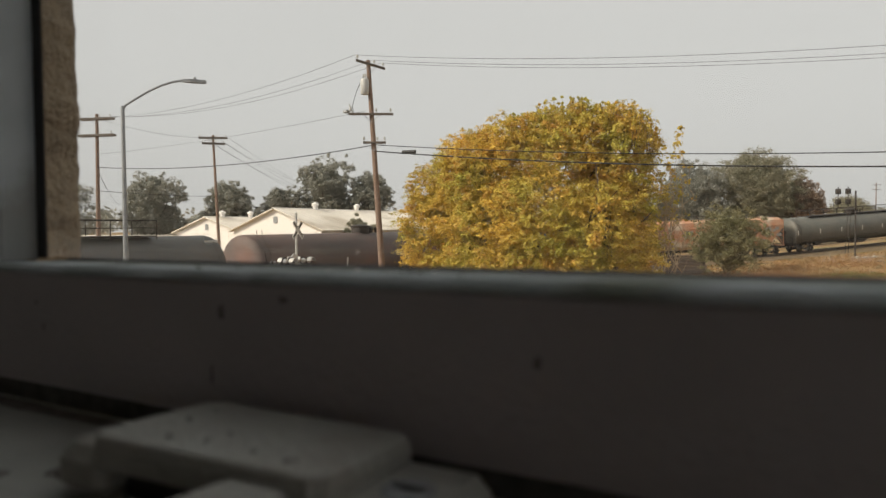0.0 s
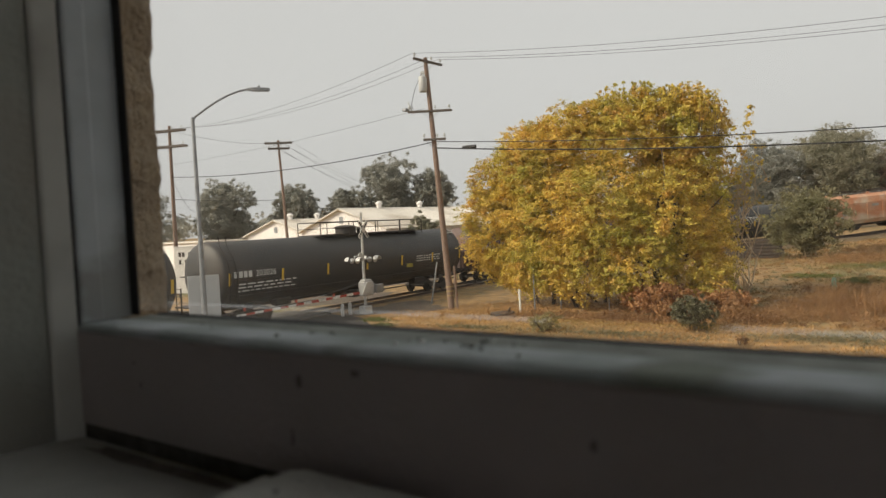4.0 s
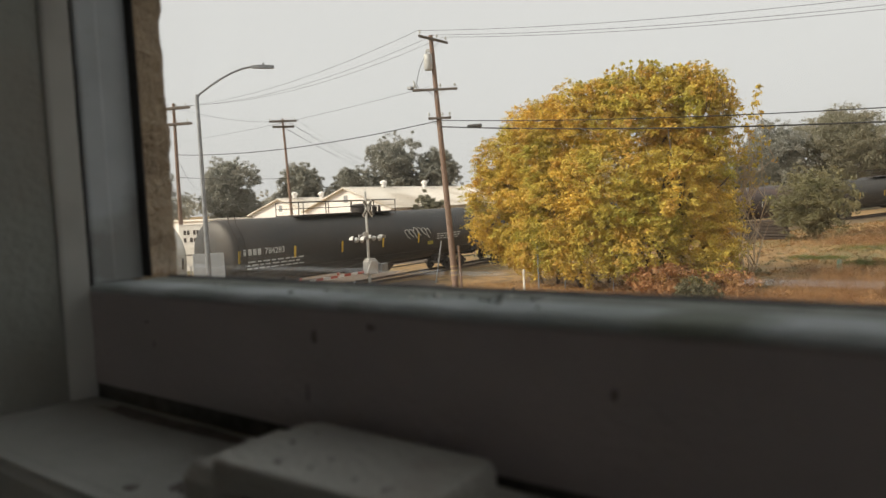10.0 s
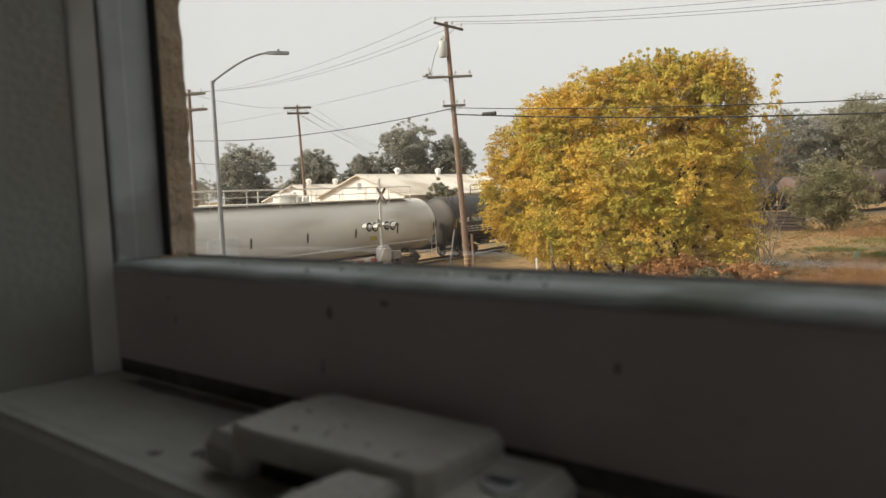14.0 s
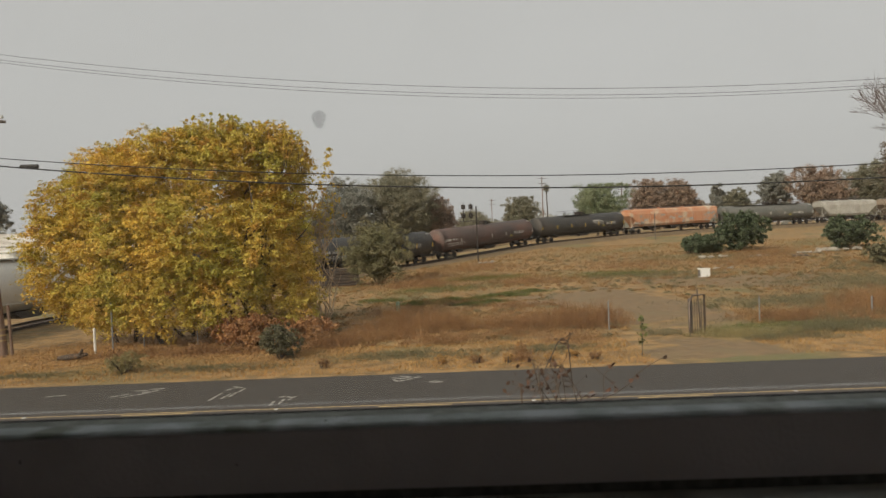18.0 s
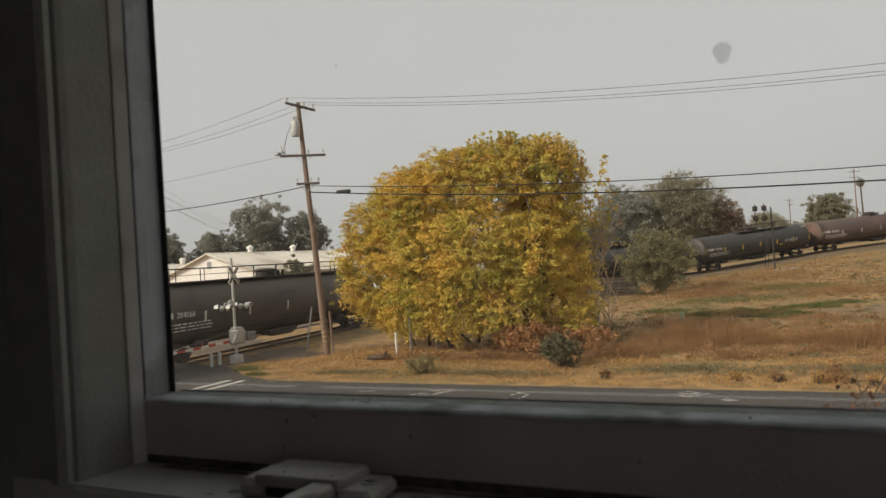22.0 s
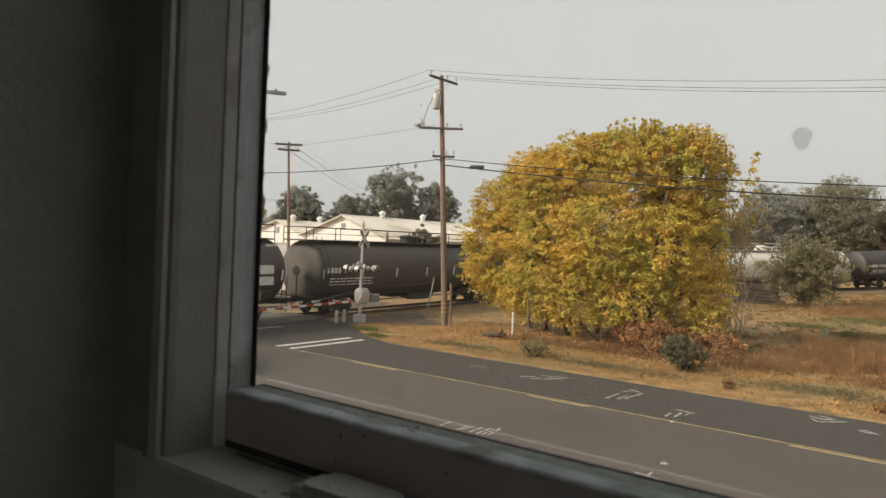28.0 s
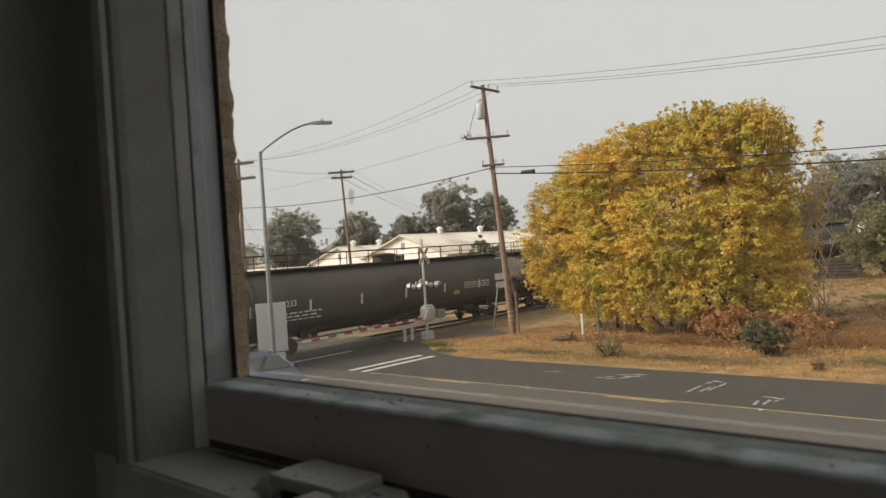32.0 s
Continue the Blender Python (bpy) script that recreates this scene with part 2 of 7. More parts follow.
# far green foliage, paled in its colour for haze
LEAF_GREEN_HAZE = leaf_material("green_leaves_haze_tinted", (0.27, 0.32, 0.19), (0.32, 0.345, 0.22), (0.23, 0.28, 0.17), spread=0.15, patch=0.2, glow=0.5)
LEAF_SHRUB = leaf_material("shrub_leaves", (0.135, 0.128, 0.075), (0.175, 0.16, 0.09), (0.105, 0.10, 0.06), spread=0.4, patch=0.8, glow=0.2)
GRASS_GOLD = leaf_material("straw_grass", (0.50, 0.30, 0.105), (0.36, 0.21, 0.076), (0.41, 0.205, 0.072), spread=0.35, patch=0.5, glow=0.2)
GRASS_FIELD = leaf_material("field_grass_blades", (0.32, 0.190, 0.076), (0.21, 0.138, 0.058), (0.29, 0.150, 0.060), spread=0.3, patch=0.35, glow=0.2)
GRASS_RUST = leaf_material("rusty_dock_stems", (0.27, 0.146, 0.066), (0.33, 0.192, 0.088), (0.20, 0.108, 0.052), spread=0.35, patch=0.5, glow=0.15)
WEED_SOFT = leaf_material("dry_grey_green_weed", (0.27, 0.235, 0.11), (0.31, 0.26, 0.125), (0.22, 0.20, 0.095), spread=0.25, patch=0.7, glow=0.25)
GRASS_GREEN = leaf_material("green_weeds", (0.12, 0.145, 0.04), (0.17, 0.17, 0.06), (0.10, 0.115, 0.04), spread=0.35, patch=0.7, glow=0.2)
STUCCO = material("tan_stucco", (0.36, 0.27, 0.165), 0.95, color2=(0.26, 0.19, 0.115), scale=60, amount=0.9, bump=1.0, bump_scale=260)
FRAME_PAINT = material("old_grey_window_paint", (0.228, 0.238, 0.220), 0.55, color2=(0.190, 0.200, 0.183), scale=25, amount=0.6, color3=(0.20, 0.195, 0.175), scale3=14, bump=0.12, bump_scale=300)
BEAD_PAINT = material("pale_stop_paint", (0.46, 0.47, 0.45), 0.5, color2=(0.38, 0.39, 0.37), scale=22, amount=0.6, color3=(0.28, 0.28, 0.26), scale3=12)
RAIL_PAINT = material("dull_mauve_grey_sash", (0.43, 0.395, 0.405), 0.6, color2=(0.37, 0.345, 0.353), scale=20, amount=0.6, color3=(0.375, 0.345, 0.35), scale3=11, bump=0.1, bump_scale=300)
ALU_SASH = material("weathered_aluminium_sash", (0.44, 0.485, 0.52), 0.5, 0.1, color2=(0.37, 0.41, 0.435), scale=40, amount=0.7, color3=(0.26, 0.27, 0.27), scale3=26)
BEAD_TOP = material("pale_blue_bead_paint", (0.50, 0.545, 0.57), 0.9, color2=(0.35, 0.39, 0.39), scale=34, amount=1.1, color3=(0.22, 0.24, 0.21), scale3=22, bump=0.15, bump_scale=400, alpha_spec=0.15)
GASKET = material("black_gasket", (0.015, 0.015, 0.016), 0.6)
GRIME = material("sill_grime", (0.05, 0.048, 0.04), 0.9, color2=(0.10, 0.10, 0.09), scale=120, amount=0.9)
REBATE_GRIME = material("grimy_dark_rebate", (0.20, 0.215, 0.195), 0.9, color2=(0.30, 0.32, 0.29), scale=90, amount=0.8, bump=0.2, bump_scale=500)
TAN_CONCRETE = material("tan_gutter_concrete", (0.33, 0.265, 0.175), 0.95, color2=(0.26, 0.21, 0.14), scale=1.1, amount=0.8, bump=0.4, bump_scale=60)
SCUFF = material("dark_grime_stain", (0.22, 0.205, 0.19), 0.8, color2=(0.13, 0.122, 0.11), scale=150, amount=0.9)
LEDGE_PAINT = material("chalky_ledge_paint", (0.46, 0.475, 0.455), 0.6, color2=(0.38, 0.39, 0.37), scale=22, amount=0.7, color3=(0.27, 0.27, 0.25), scale3=9, bump=0.1, bump_scale=200)
ROOM_WALL = material("grey_green_room_wall", (0.175, 0.188, 0.17), 0.9, color2=(0.148, 0.16, 0.145), scale=14, amount=0.7, bump=0.25, bump_scale=120)
ROOM_DARK = material("pale_room_surface", (0.55, 0.53, 0.49), 0.9, color2=(0.48, 0.46, 0.43), scale=3, amount=0.6)
LATCH_METAL = material("painted_latch_metal", (0.355, 0.36, 0.33), 0.45, 0.0, color2=(0.33, 0.325, 0.30), scale=60, amount=0.7, color3=(0.30, 0.28, 0.25), scale3=35, bump=0.15, bump_scale=400)
CAR_PAINT = material("dusty_blue_car_paint", (0.055, 0.07, 0.10), 0.5, 0.0, color2=(0.045, 0.058, 0.085), scale=3, amount=0.6, alpha_spec=0.25)
CAR_GLASS = material("dark_car_glass", (0.02, 0.022, 0.025), 0.08)
RUBBER = material("black_rubber", (0.02, 0.02, 0.02), 0.85, color2=(0.035, 0.033, 0.03), scale=20, amount=0.6)
CHROME = material("dull_chrome", (0.55, 0.55, 0.55), 0.25, 0.9)
WIRE = material("black_cable", (0.02, 0.02, 0.02), 0.7)
WIRE_GREY = material("bare_conductor", (0.10, 0.10, 0.10), 0.6, 0.4)
PORCELAIN = material("grey_porcelain", (0.50, 0.50, 0.48), 0.35)
SIGN_BACK = material("sign_back_aluminium", (0.56, 0.57, 0.56), 0.5, 0.3, color2=(0.48, 0.49, 0.48), scale=4, amount=0.5)
CONE_GREEN = material("faded_green_plastic", (0.20, 0.32, 0.22), 0.6)
PLASTIC_WHITE = material("white_plastic", (0.75, 0.75, 0.72), 0.5)


def glass_material():
    m = bpy.data.materials.new("window_glass")
    m.use_nodes = True
    nt = m.node_tree
    clear = nt.nodes.new("ShaderNodeBsdfTransparent")
    clear.inputs["Color"].default_value = (0.985, 0.99, 0.985, 1)
    shine = nt.nodes.new("ShaderNodeBsdfGlossy")
    shine.inputs["Roughness"].default_value = 0.0
    face = nt.nodes.new("ShaderNodeLayerWeight")
    steep = nt.nodes.new("ShaderNodeMath")
    steep.operation, steep.inputs[1].default_value = "POWER", 5.0
    gain = nt.nodes.new("ShaderNodeMath")
    gain.operation, gain.inputs[1].default_value, gain.inputs[2].default_value = "MULTIPLY_ADD", 0.9, 0.025
    nt.links.new(face.outputs["Facing"], steep.inputs[0])
    nt.links.new(steep.outputs[0], gain.inputs[0])
    mx = nt.nodes.new("ShaderNodeMixShader")
    nt.links.new(gain.outputs[0], mx.inputs[0])
    nt.links.new(clear.outputs[0], mx.inputs[1])
    nt.links.new(shine.outputs[0], mx.inputs[2])
    nt.links.new(mx.outputs[0], nt.nodes["Material Output"].inputs[0])
    return m


GLASS = glass_material()


# ---- mesh tools ----
class Mesh:
    """Collects vertices and faces, then links them as one object."""

    def __init__(self):
        self.v, self.f, self.smooth = [], [], False

    def add(self, verts, faces):
        n = len(self.v)
        self.v += [tuple(p) for p in verts]
        self.f += [tuple(i + n for i in q) for q in faces]
        return self

    def box(self, c, s, m=None, bevel=0.0):
        hx, hy, hz = s[0] / 2, s[1] / 2, s[2] / 2
        if bevel:
            e = min(bevel, hx * 0.9, hy * 0.9, hz * 0.9)
            pts, idx = [], {}
            for sx in (-1, 1):
                for sy in (-1, 1):
                    for sz in (-1, 1):
                        for ax in range(3):
                            p = [sx * hx, sy * hy, sz * hz]
                            for k in range(3):
                                if k != ax:
                                    p[k] -= (sx, sy, sz)[k] * e
                            idx[sx, sy, sz, ax] = len(pts)
                            pts.append(p)
            faces = []
            for ax in range(3):
                a, b = (ax + 1) % 3, (ax + 2) % 3
                for sg in (-1, 1):
                    q = []
                    for u, w in ((-1, -1), (1, -1), (1, 1), (-1, 1)):
                        k = [0, 0, 0]
                        k[ax], k[a], k[b] = sg, u, w
                        q.append(idx[k[0], k[1], k[2], ax])
                    faces.append(q if sg > 0 else q[::-1])
                    for w in (-1, 1):
                        # edges along axis b between faces ax and a
                        if sg:
                            k1, k2 = [0, 0, 0], [0, 0, 0]
                            k1[ax], k1[a], k1[b] = sg, w, -1
                            k2[ax], k2[a], k2[b] = sg, w, 1
                            faces.append([idx[(*k1, ax)], idx[(*k2, ax)], idx[(*k2, a)], idx[(*k1, a)]][:: 1 if sg * w > 0 else -1])
            for sx in (-1, 1):
                for sy in (-1, 1):
                    for sz in (-1, 1):
                        t = [idx[sx, sy, sz, 0], idx[sx, sy, sz, 1], idx[sx, sy, sz, 2]]
                        faces.append(t if sx * sy * sz > 0 else t[::-1])
        else:
            pts = [(x, y, z) for x in (-hx, hx) for y in (-hy, hy) for z in (-hz, hz)]
            faces = [(0, 1, 3, 2), (4, 6, 7, 5), (0, 4, 5, 1), (2, 3, 7, 6), (0, 2, 6, 4), (1, 5, 7, 3)]
        if m is not None:
            pts = [m @ Vector(p) for p in pts]
        return self.add([(p[0] + c[0], p[1] + c[1], p[2] + c[2]) for p in pts], faces)

    def tube(self, pts, radii, n=8, caps=True):
        """A round bar through the points, with one radius or one for each."""
        pts = [Vector(p) for p in pts]
        if isinstance(radii, (int, float)):
            radii = [radii] * len(pts)
        rings, side = [], None
        for i, p in enumerate(pts):
            d = (pts[min(i + 1, len(pts) - 1)] - pts[max(i - 1, 0)]).normalized()
            if side is None:
                side = d.cross(Vector((0, 0, 1)) if abs(d.z) < 0.9 else Vector((1, 0, 0))).normalized()
            side = (side - d * side.dot(d)).normalized()
            up = d.cross(side)
            rings += [p + radii[i] * (math.cos(a) * side + math.sin(a) * up) for a in (2 * math.pi * k / n for k in range(n))]
        faces = [(i * n + k, i * n + (k + 1) % n, (i + 1) * n + (k + 1) % n, (i + 1) * n + k) for i in range(len(pts) - 1) for k in range(n)]
        if caps:
            faces += [tuple(range(n))[::-1], tuple((len(pts) - 1) * n + k for k in range(n))]
        return self.add(rings, faces)

    def lathe(self, profile, n=24, axis="y", c=(0, 0, 0)):
        """Turns (distance along the axis, radius) pairs round an axis."""
        ring = []
        for a, r in profile:
            for k in range(n):
                w = 2 * math.pi * k / n
                u, v = r * math.cos(w), r * math.sin(w)
                p = {"y": (u, a, v), "z": (u, v, a), "x": (a, u, v)}[axis]
                ring.append((p[0] + c[0], p[1] + c[1], p[2] + c[2]))
        faces = [(i * n + k, i * n + (k + 1) % n, (i + 1) * n + (k + 1) % n, (i + 1) * n + k) for i in range(len(profile) - 1) for k in range(n)]
        faces += [tuple(range(n))[::-1], tuple((len(profile) - 1) * n + k for k in range(n))]
        return self.add(ring, faces)

    def prism(self, outline, z0, z1, axis="z"):
        """An outline of (a, b) pairs pulled from z0 to z1 along an axis."""
        n = len(outline)
        place = {"z": lambda a, b, h: (a, b, h), "x": lambda a, b, h: (h, a, b), "y": lambda a, b, h: (a, h, b)}[axis]
        pts = [place(a, b, z0) for a, b in outline] + [place(a, b, z1) for a, b in outline]
        faces = [tuple(range(n))[::-1], tuple(range(n, 2 * n))] + [(k, (k + 1) % n, n + (k + 1) % n, n + k) for k in range(n)]
        return self.add(pts, faces)

    def data(self, name, mat, smooth=None):
        me = bpy.data.meshes.new(name)
        me.from_pydata(self.v, [], self.f)
        me.materials.append(mat)
        bm = bmesh.new()
        bm.from_mesh(me)
        if len(bm.faces) < 20000:
            bmesh.ops.recalc_face_normals(bm, faces=bm.faces)
        bm.to_mesh(me)
        bm.free()
        if self.smooth if smooth is None else smooth:
            me.shade_smooth()
            me.set_sharp_from_angle(angle=radians(38))
        return me


def part(name, mesh, mat, parent, label="", smooth=None):
    ob = new(name, mesh.data(name, mat, smooth))
    ob.parent = parent
    return tagged(ob, label)


def thing(name, label, category, at=(0, 0, 0), turn=0.0, group="", kind=""):
    ob = new(name)
    ob.matrix_basis = pose(*at, 0, 0, turn)
    return tagged(ob, label, category, group, kind)


def solid(name, mesh, mat, label="", category="", group="", kind="", smooth=None):
    return tagged(new(name, mesh.data(name, mat, smooth)), label, category, group, kind)


def text_mesh(words, size, mat, name):
    cu = bpy.data.curves.new(name, "FONT")
    cu.body, cu.size, cu.extrude, cu.align_x = words, size, 0.004, "LEFT"
    cu.resolution_u = 2
    ob = bpy.data.objects.new(name, cu)
    scene.collection.objects.link(ob)
    bpy.context.view_layer.update()
    me = bpy.data.meshes.new_from_object(ob.evaluated_get(bpy.context.evaluated_depsgraph_get()))
    bpy.data.objects.remove(ob)
    me.materials.clear()
    me.materials.append(mat)
    return me


# ---- the line of the track ----
KS = (42, 55, 70, 85, 100, 120, 140, 165, 195, 230)
KH = (0, 11.8, 28.9, 38.9, 37.0, 43.1, 52.5, 64.3, 77.2, 81.5)
TS = np.arange(42, 420, 0.5)
_h = np.radians(np.interp(TS, KS, KH))
TX = -28.5 + np.concatenate([[0], np.cumsum(np.sin(_h[:-1]) * 0.5)])
TY = 42 + np.concatenate([[0], np.cumsum(np.cos(_h[:-1]) * 0.5)])


def rail_z(s):
    return np.interp(s, (42, 70, 90, 98, 110, 122, 132, 150, 170, 200), (0.15, 0.45, 0.95, 1.2, 1.85, 2.6, 3.1, 3.7, 4.1, 4.3))


def on_track(s):
    """The place of the track's middle, at rail height, s metres along."""
    if s <= 42:
        return Vector((-28.5, s, 0.15))
    return Vector((np.interp(s, TS, TX), np.interp(s, TS, TY), rail_z(s)))


def ground(x, y):
    s, yt = np.interp(x, TX, TS), np.interp(x, TX, TY)
    a = np.clip((y - 42) / np.maximum(yt - 42, 1), 0, 1)
    return np.maximum(rail_z(s) - 0.5, 0) * a ** 1.5


def ground_at(x, y):
    return float(ground(x, y))

# ---- ground and road ----
def spaced(lo, hi, mid_lo, mid_hi, step):
    """Even steps in the middle, growing ones out to the ends."""
    out, d, x = list(np.arange(mid_lo, mid_hi + 0.01, step)), step, mid_hi
    while x < hi:
        d *= 1.35
        x += d
        out.append(min(x, hi))
    d, x = step, mid_lo
    while x > lo:
        d *= 1.35
        x -= d
        out.insert(0, max(x, lo))
    return np.array(out)


GX, GY = spaced(-2600, 2600, -70, 110, 1.5), spaced(23.2, 2900, 23.2, 150, 1.2)
gx, gy = np.meshgrid(GX, GY)
gz = ground(gx, gy)
rng = np.random.default_rng(4)
rough_z = rng.normal(0, 0.025, gx.shape) * ((gy > 24.5) & ((gx > -20) | (gy > 28.5))) * (gy < 145) * (np.abs(gx - 20) < 85) * (np.hypot(gx + 28.5, np.maximum(gy - 42, 0)) > 4)
gz = gz + rough_z
gm = Mesh()
gm.v = list(map(tuple, np.stack([gx, gy, gz], -1).reshape(-1, 3).tolist()))
nx, ny = len(GX), len(GY)
gm.f = [(j * nx + i, j * nx + i + 1, (j + 1) * nx + i + 1, (j + 1) * nx + i) for j in range(ny - 1) for i in range(nx - 1)]
solid("ground", gm, DRY, "dry straw-coloured vacant field with patches of green", "ground", kind="structure", smooth=True)
near = Mesh().box((0, -1290, -0.16), (5200, 2600, 0.2))
solid("ground_near", near, DIRT, "bare ground beside the building", "ground", kind="structure")

road = Mesh().prism([(-2600, 12.0), (2600, 12.0), (2600, 18.8), (-2600, 18.8)], -0.3, 0.0)
solid("road", road, ASPHALT, "worn grey asphalt street lane with faded surface", "road", kind="structure")
far_lane = Mesh().prism([(-2600, 18.8), (2600, 18.8), (2600, 23.35), (-27.2, 23.45), (-27.2, 27.0), (-25.6, 27.0), (-22.5, 24.6), (-20.8, 23.6)][0:3] + [(2600, 23.35), (-19.5, 23.4), (-21.5, 24.2), (-24.2, 26.4), (-26.6, 26.9), (-31, 26.9), (-34, 24.6), (-2600, 24.6)], -0.3, -0.003)
apron = Mesh().prism([(-2600, 23.1), (-19.0, 23.1), (-19.5, 23.4), (-21.5, 24.2), (-24.2, 26.4), (-26.6, 26.9), (-31, 26.9), (-34, 24.6), (-2600, 24.6)], -0.2, 0.006)
solid("crossing_apron", apron, ASPHALT_DARK, "dark asphalt spread where the street widens at the crossing", "road", kind="structure")
solid("road_far_lane", far_lane, ASPHALT_DARK, "darker resurfaced asphalt lane", "road", kind="structure")
gutter = Mesh().prism([(-2600, 10.9), (2600, 10.9), (2600, 12.0), (-2600, 12.0)], -0.3, -0.02)
gutter = solid("gutter", gutter, TAN_CONCRETE, "tan dusty concrete gutter with joints along the street", "gutter", kind="structure")
slab = Mesh().box((0, 0, 0), (1.825, 0.78, 0.06), bevel=0.008).data("slab", TAN_CONCRETE)
for k in range(-14, 16):
    ob = new("slab", slab)
    ob.parent = gutter
    ob.matrix_basis = pose(-3.69 + 0.92 + 1.84 * k, 11.605, -0.024)
kerb = Mesh()
for k in range(-14, 14):
    kerb.box((k * 3.0 + 1.5, 11.1, -0.05), (2.985, 0.2, 0.33), bevel=0.02)
solid("kerb", kerb, TAN_CONCRETE, "concrete kerb with joints", "kerb", kind="structure")
walkway = Mesh()
for k in range(-22, 22):
    walkway.box((k * 1.8, 10.09, 0.02), (1.785, 1.8, 0.18), bevel=0.01)
solid("pavement", walkway, CONCRETE, "concrete sidewalk slabs", "pavement", kind="structure")
lot = Mesh().box((0, 4.63, -0.02), (80, 9.1, 0.14))
solid("front_yard", lot, DIRT, "bare dirt strip before the building", "yard", kind="structure")

# painted lines: a thin yellow line down the middle, doubled in short lengths
paint = Mesh()
paint.box((29.6, 18.86, 0.002), (100, 0.055, 0.006))
solid("centre_line", paint, PAINT_YELLOW, "thin faded yellow centre line", "road marking", kind="structure")
for x0 in (-17.0, -9.5, -2.0, 5.4, 12.8, 20.2, 27.6):
    d = Mesh().box((x0 + 1.0, 18.68, 0.002), (2.1, 0.10, 0.006))
    solid("yellow_dash", d, PAINT_YELLOW, "short yellow dash beside the centre line", "road marking", "centre dashes")
for x0 in (-20.0, -12.45, -5.03, 2.4, 9.8, 17.2):
    d = Mesh().box((x0, 18.77, 0.012), (0.10, 0.10, 0.022), bevel=0.012)
    solid("road_stud", d, PAINT_WHITE, "small raised white road stud", "road stud", "road studs")
for x0 in (-20.45, -21.25):
    d = Mesh().prism([(x0 - 0.55, 18.9), (x0 - 0.25, 18.9), (x0 - 0.05 + 0.1, 23.3), (x0 - 0.35 + 0.1, 23.3)], -0.002, 0.004)
    solid("stop_line", d, PAINT_WHITE, "white painted stop line across the lane", "road marking", "stop lines")
d = Mesh().prism([(-26.5, 19.0), (-26.35, 19.0), (-26.0, 26.0), (-26.15, 26.0)], -0.002, 0.004)
solid("crossing_edge_line", d, PAINT_WHITE, "pale line along the crossing", "road marking")


def spray(strokes, label="white spray-painted survey marks on the asphalt", width=0.045):
    """A utility crew's spray marks that cannot be read: short broken strokes."""
    r = random.Random(len(strokes))
    x0, y0 = strokes[0][:2]
    root = thing("spray_mark", label, "road marking", (x0, y0, 0.002), group="survey marks")
    for a, b, c, d in strokes:
        l, turn = math.hypot(c - a, d - b), math.atan2(d - b, c - a)
        n = max(1, round(l / 0.34))
        for k in range(n):
            u = (k + 0.5) / n
            w = l / n * (0.74 if n > 1 else 1.0)
            part("stroke", Mesh().box((a + (c - a) * u - x0, b + (d - b) * u - y0, 0.003), (w, width * r.uniform(0.8, 1.3), 0.006), Matrix.Rotation(turn, 3, "Z")), SPRAY_WHITE, root)


spray([(-9.5, 13.54, -9.53, 14.42), (-8.99, 13.81, -9.0, 14.44), (-8.94, 13.97, -8.82, 14.43), (-8.63, 13.86, -8.61, 14.57), (-8.43, 13.87, -8.42, 14.63), (-8.29, 13.91, -8.3, 14.64), (-8.14, 14.0, -8.23, 14.81)])
spray([(-8.27, 12.85, -7.69, 12.81), (-7.68, 12.97, -7.17, 12.9), (-8.24, 12.45, -7.86, 12.6), (-7.83, 12.72, -7.18, 12.74), (-7.96, 12.3, -7.76, 12.56), (-7.64, 12.49, -7.17, 12.6), (-7.84, 12.25, -7.36, 12.53), (-7.36, 12.53, -6.75, 12.63), (-6.75, 12.63, -6.29, 12.65), (-7.5, 12.3, -7.38, 12.1)])
spray([(-11.18, 21.09, -10.69, 21.56), (-10.71, 21.94, -10.3, 21.96), (-10.26, 22.12, -9.79, 22.19), (-10.75, 21.01, -10.46, 21.34), (-10.32, 21.31, -10.08, 21.73), (-10.38, 21.65, -9.82, 21.91)], width=0.07)
spray([(-7.52, 20.12, -7.47, 21.19), (-7.21, 20.33, -7.14, 21.1), (-7.49, 21.51, -7.17, 22.06), (-7.04, 20.55, -6.98, 21.21), (-7.44, 22.11, -7.0, 21.85), (-6.93, 21.24, -6.89, 21.81)], width=0.07)
spray([(-5.35, 19.23, -5.37, 19.81), (-5.13, 19.37, -5.12, 20.06), (-5.38, 20.34, -5.15, 20.31), (-5.11, 20.34, -4.86, 20.15), (-4.97, 19.82, -4.83, 20.35)], width=0.07)
spray([(-2.07, 22.58, -1.67, 22.39), (-1.67, 22.39, -1.41, 22.65), (-1.98, 22.27, -1.78, 21.96), (-1.78, 21.96, -1.07, 22.62), (-1.83, 22.83, -1.5, 22.69)], width=0.08)
spray([(-0.73, 21.67, -0.53, 21.89), (-0.63, 21.58, -0.43, 21.64), (-0.52, 21.73, -0.28, 21.66)], width=0.08)
spray([(-4.18, 12.47, -4.18, 12.7), (-4.18, 12.7, -4.05, 12.74), (-4.05, 12.74, -3.91, 12.56), (-3.91, 12.56, -3.94, 12.36), (-3.94, 12.36, -4.08, 12.3), (-4.08, 12.3, -4.18, 12.47), (-4.1, 12.44, -4.08, 12.6), (-4.04, 12.48, -4.0, 12.62)], "white spray-painted ring on the asphalt", 0.025)
spray([(-3.55, 12.48, -3.44, 12.41), (-3.45, 12.27, -3.29, 12.24), (-3.46, 12.55, -3.36, 12.4)], width=0.03)
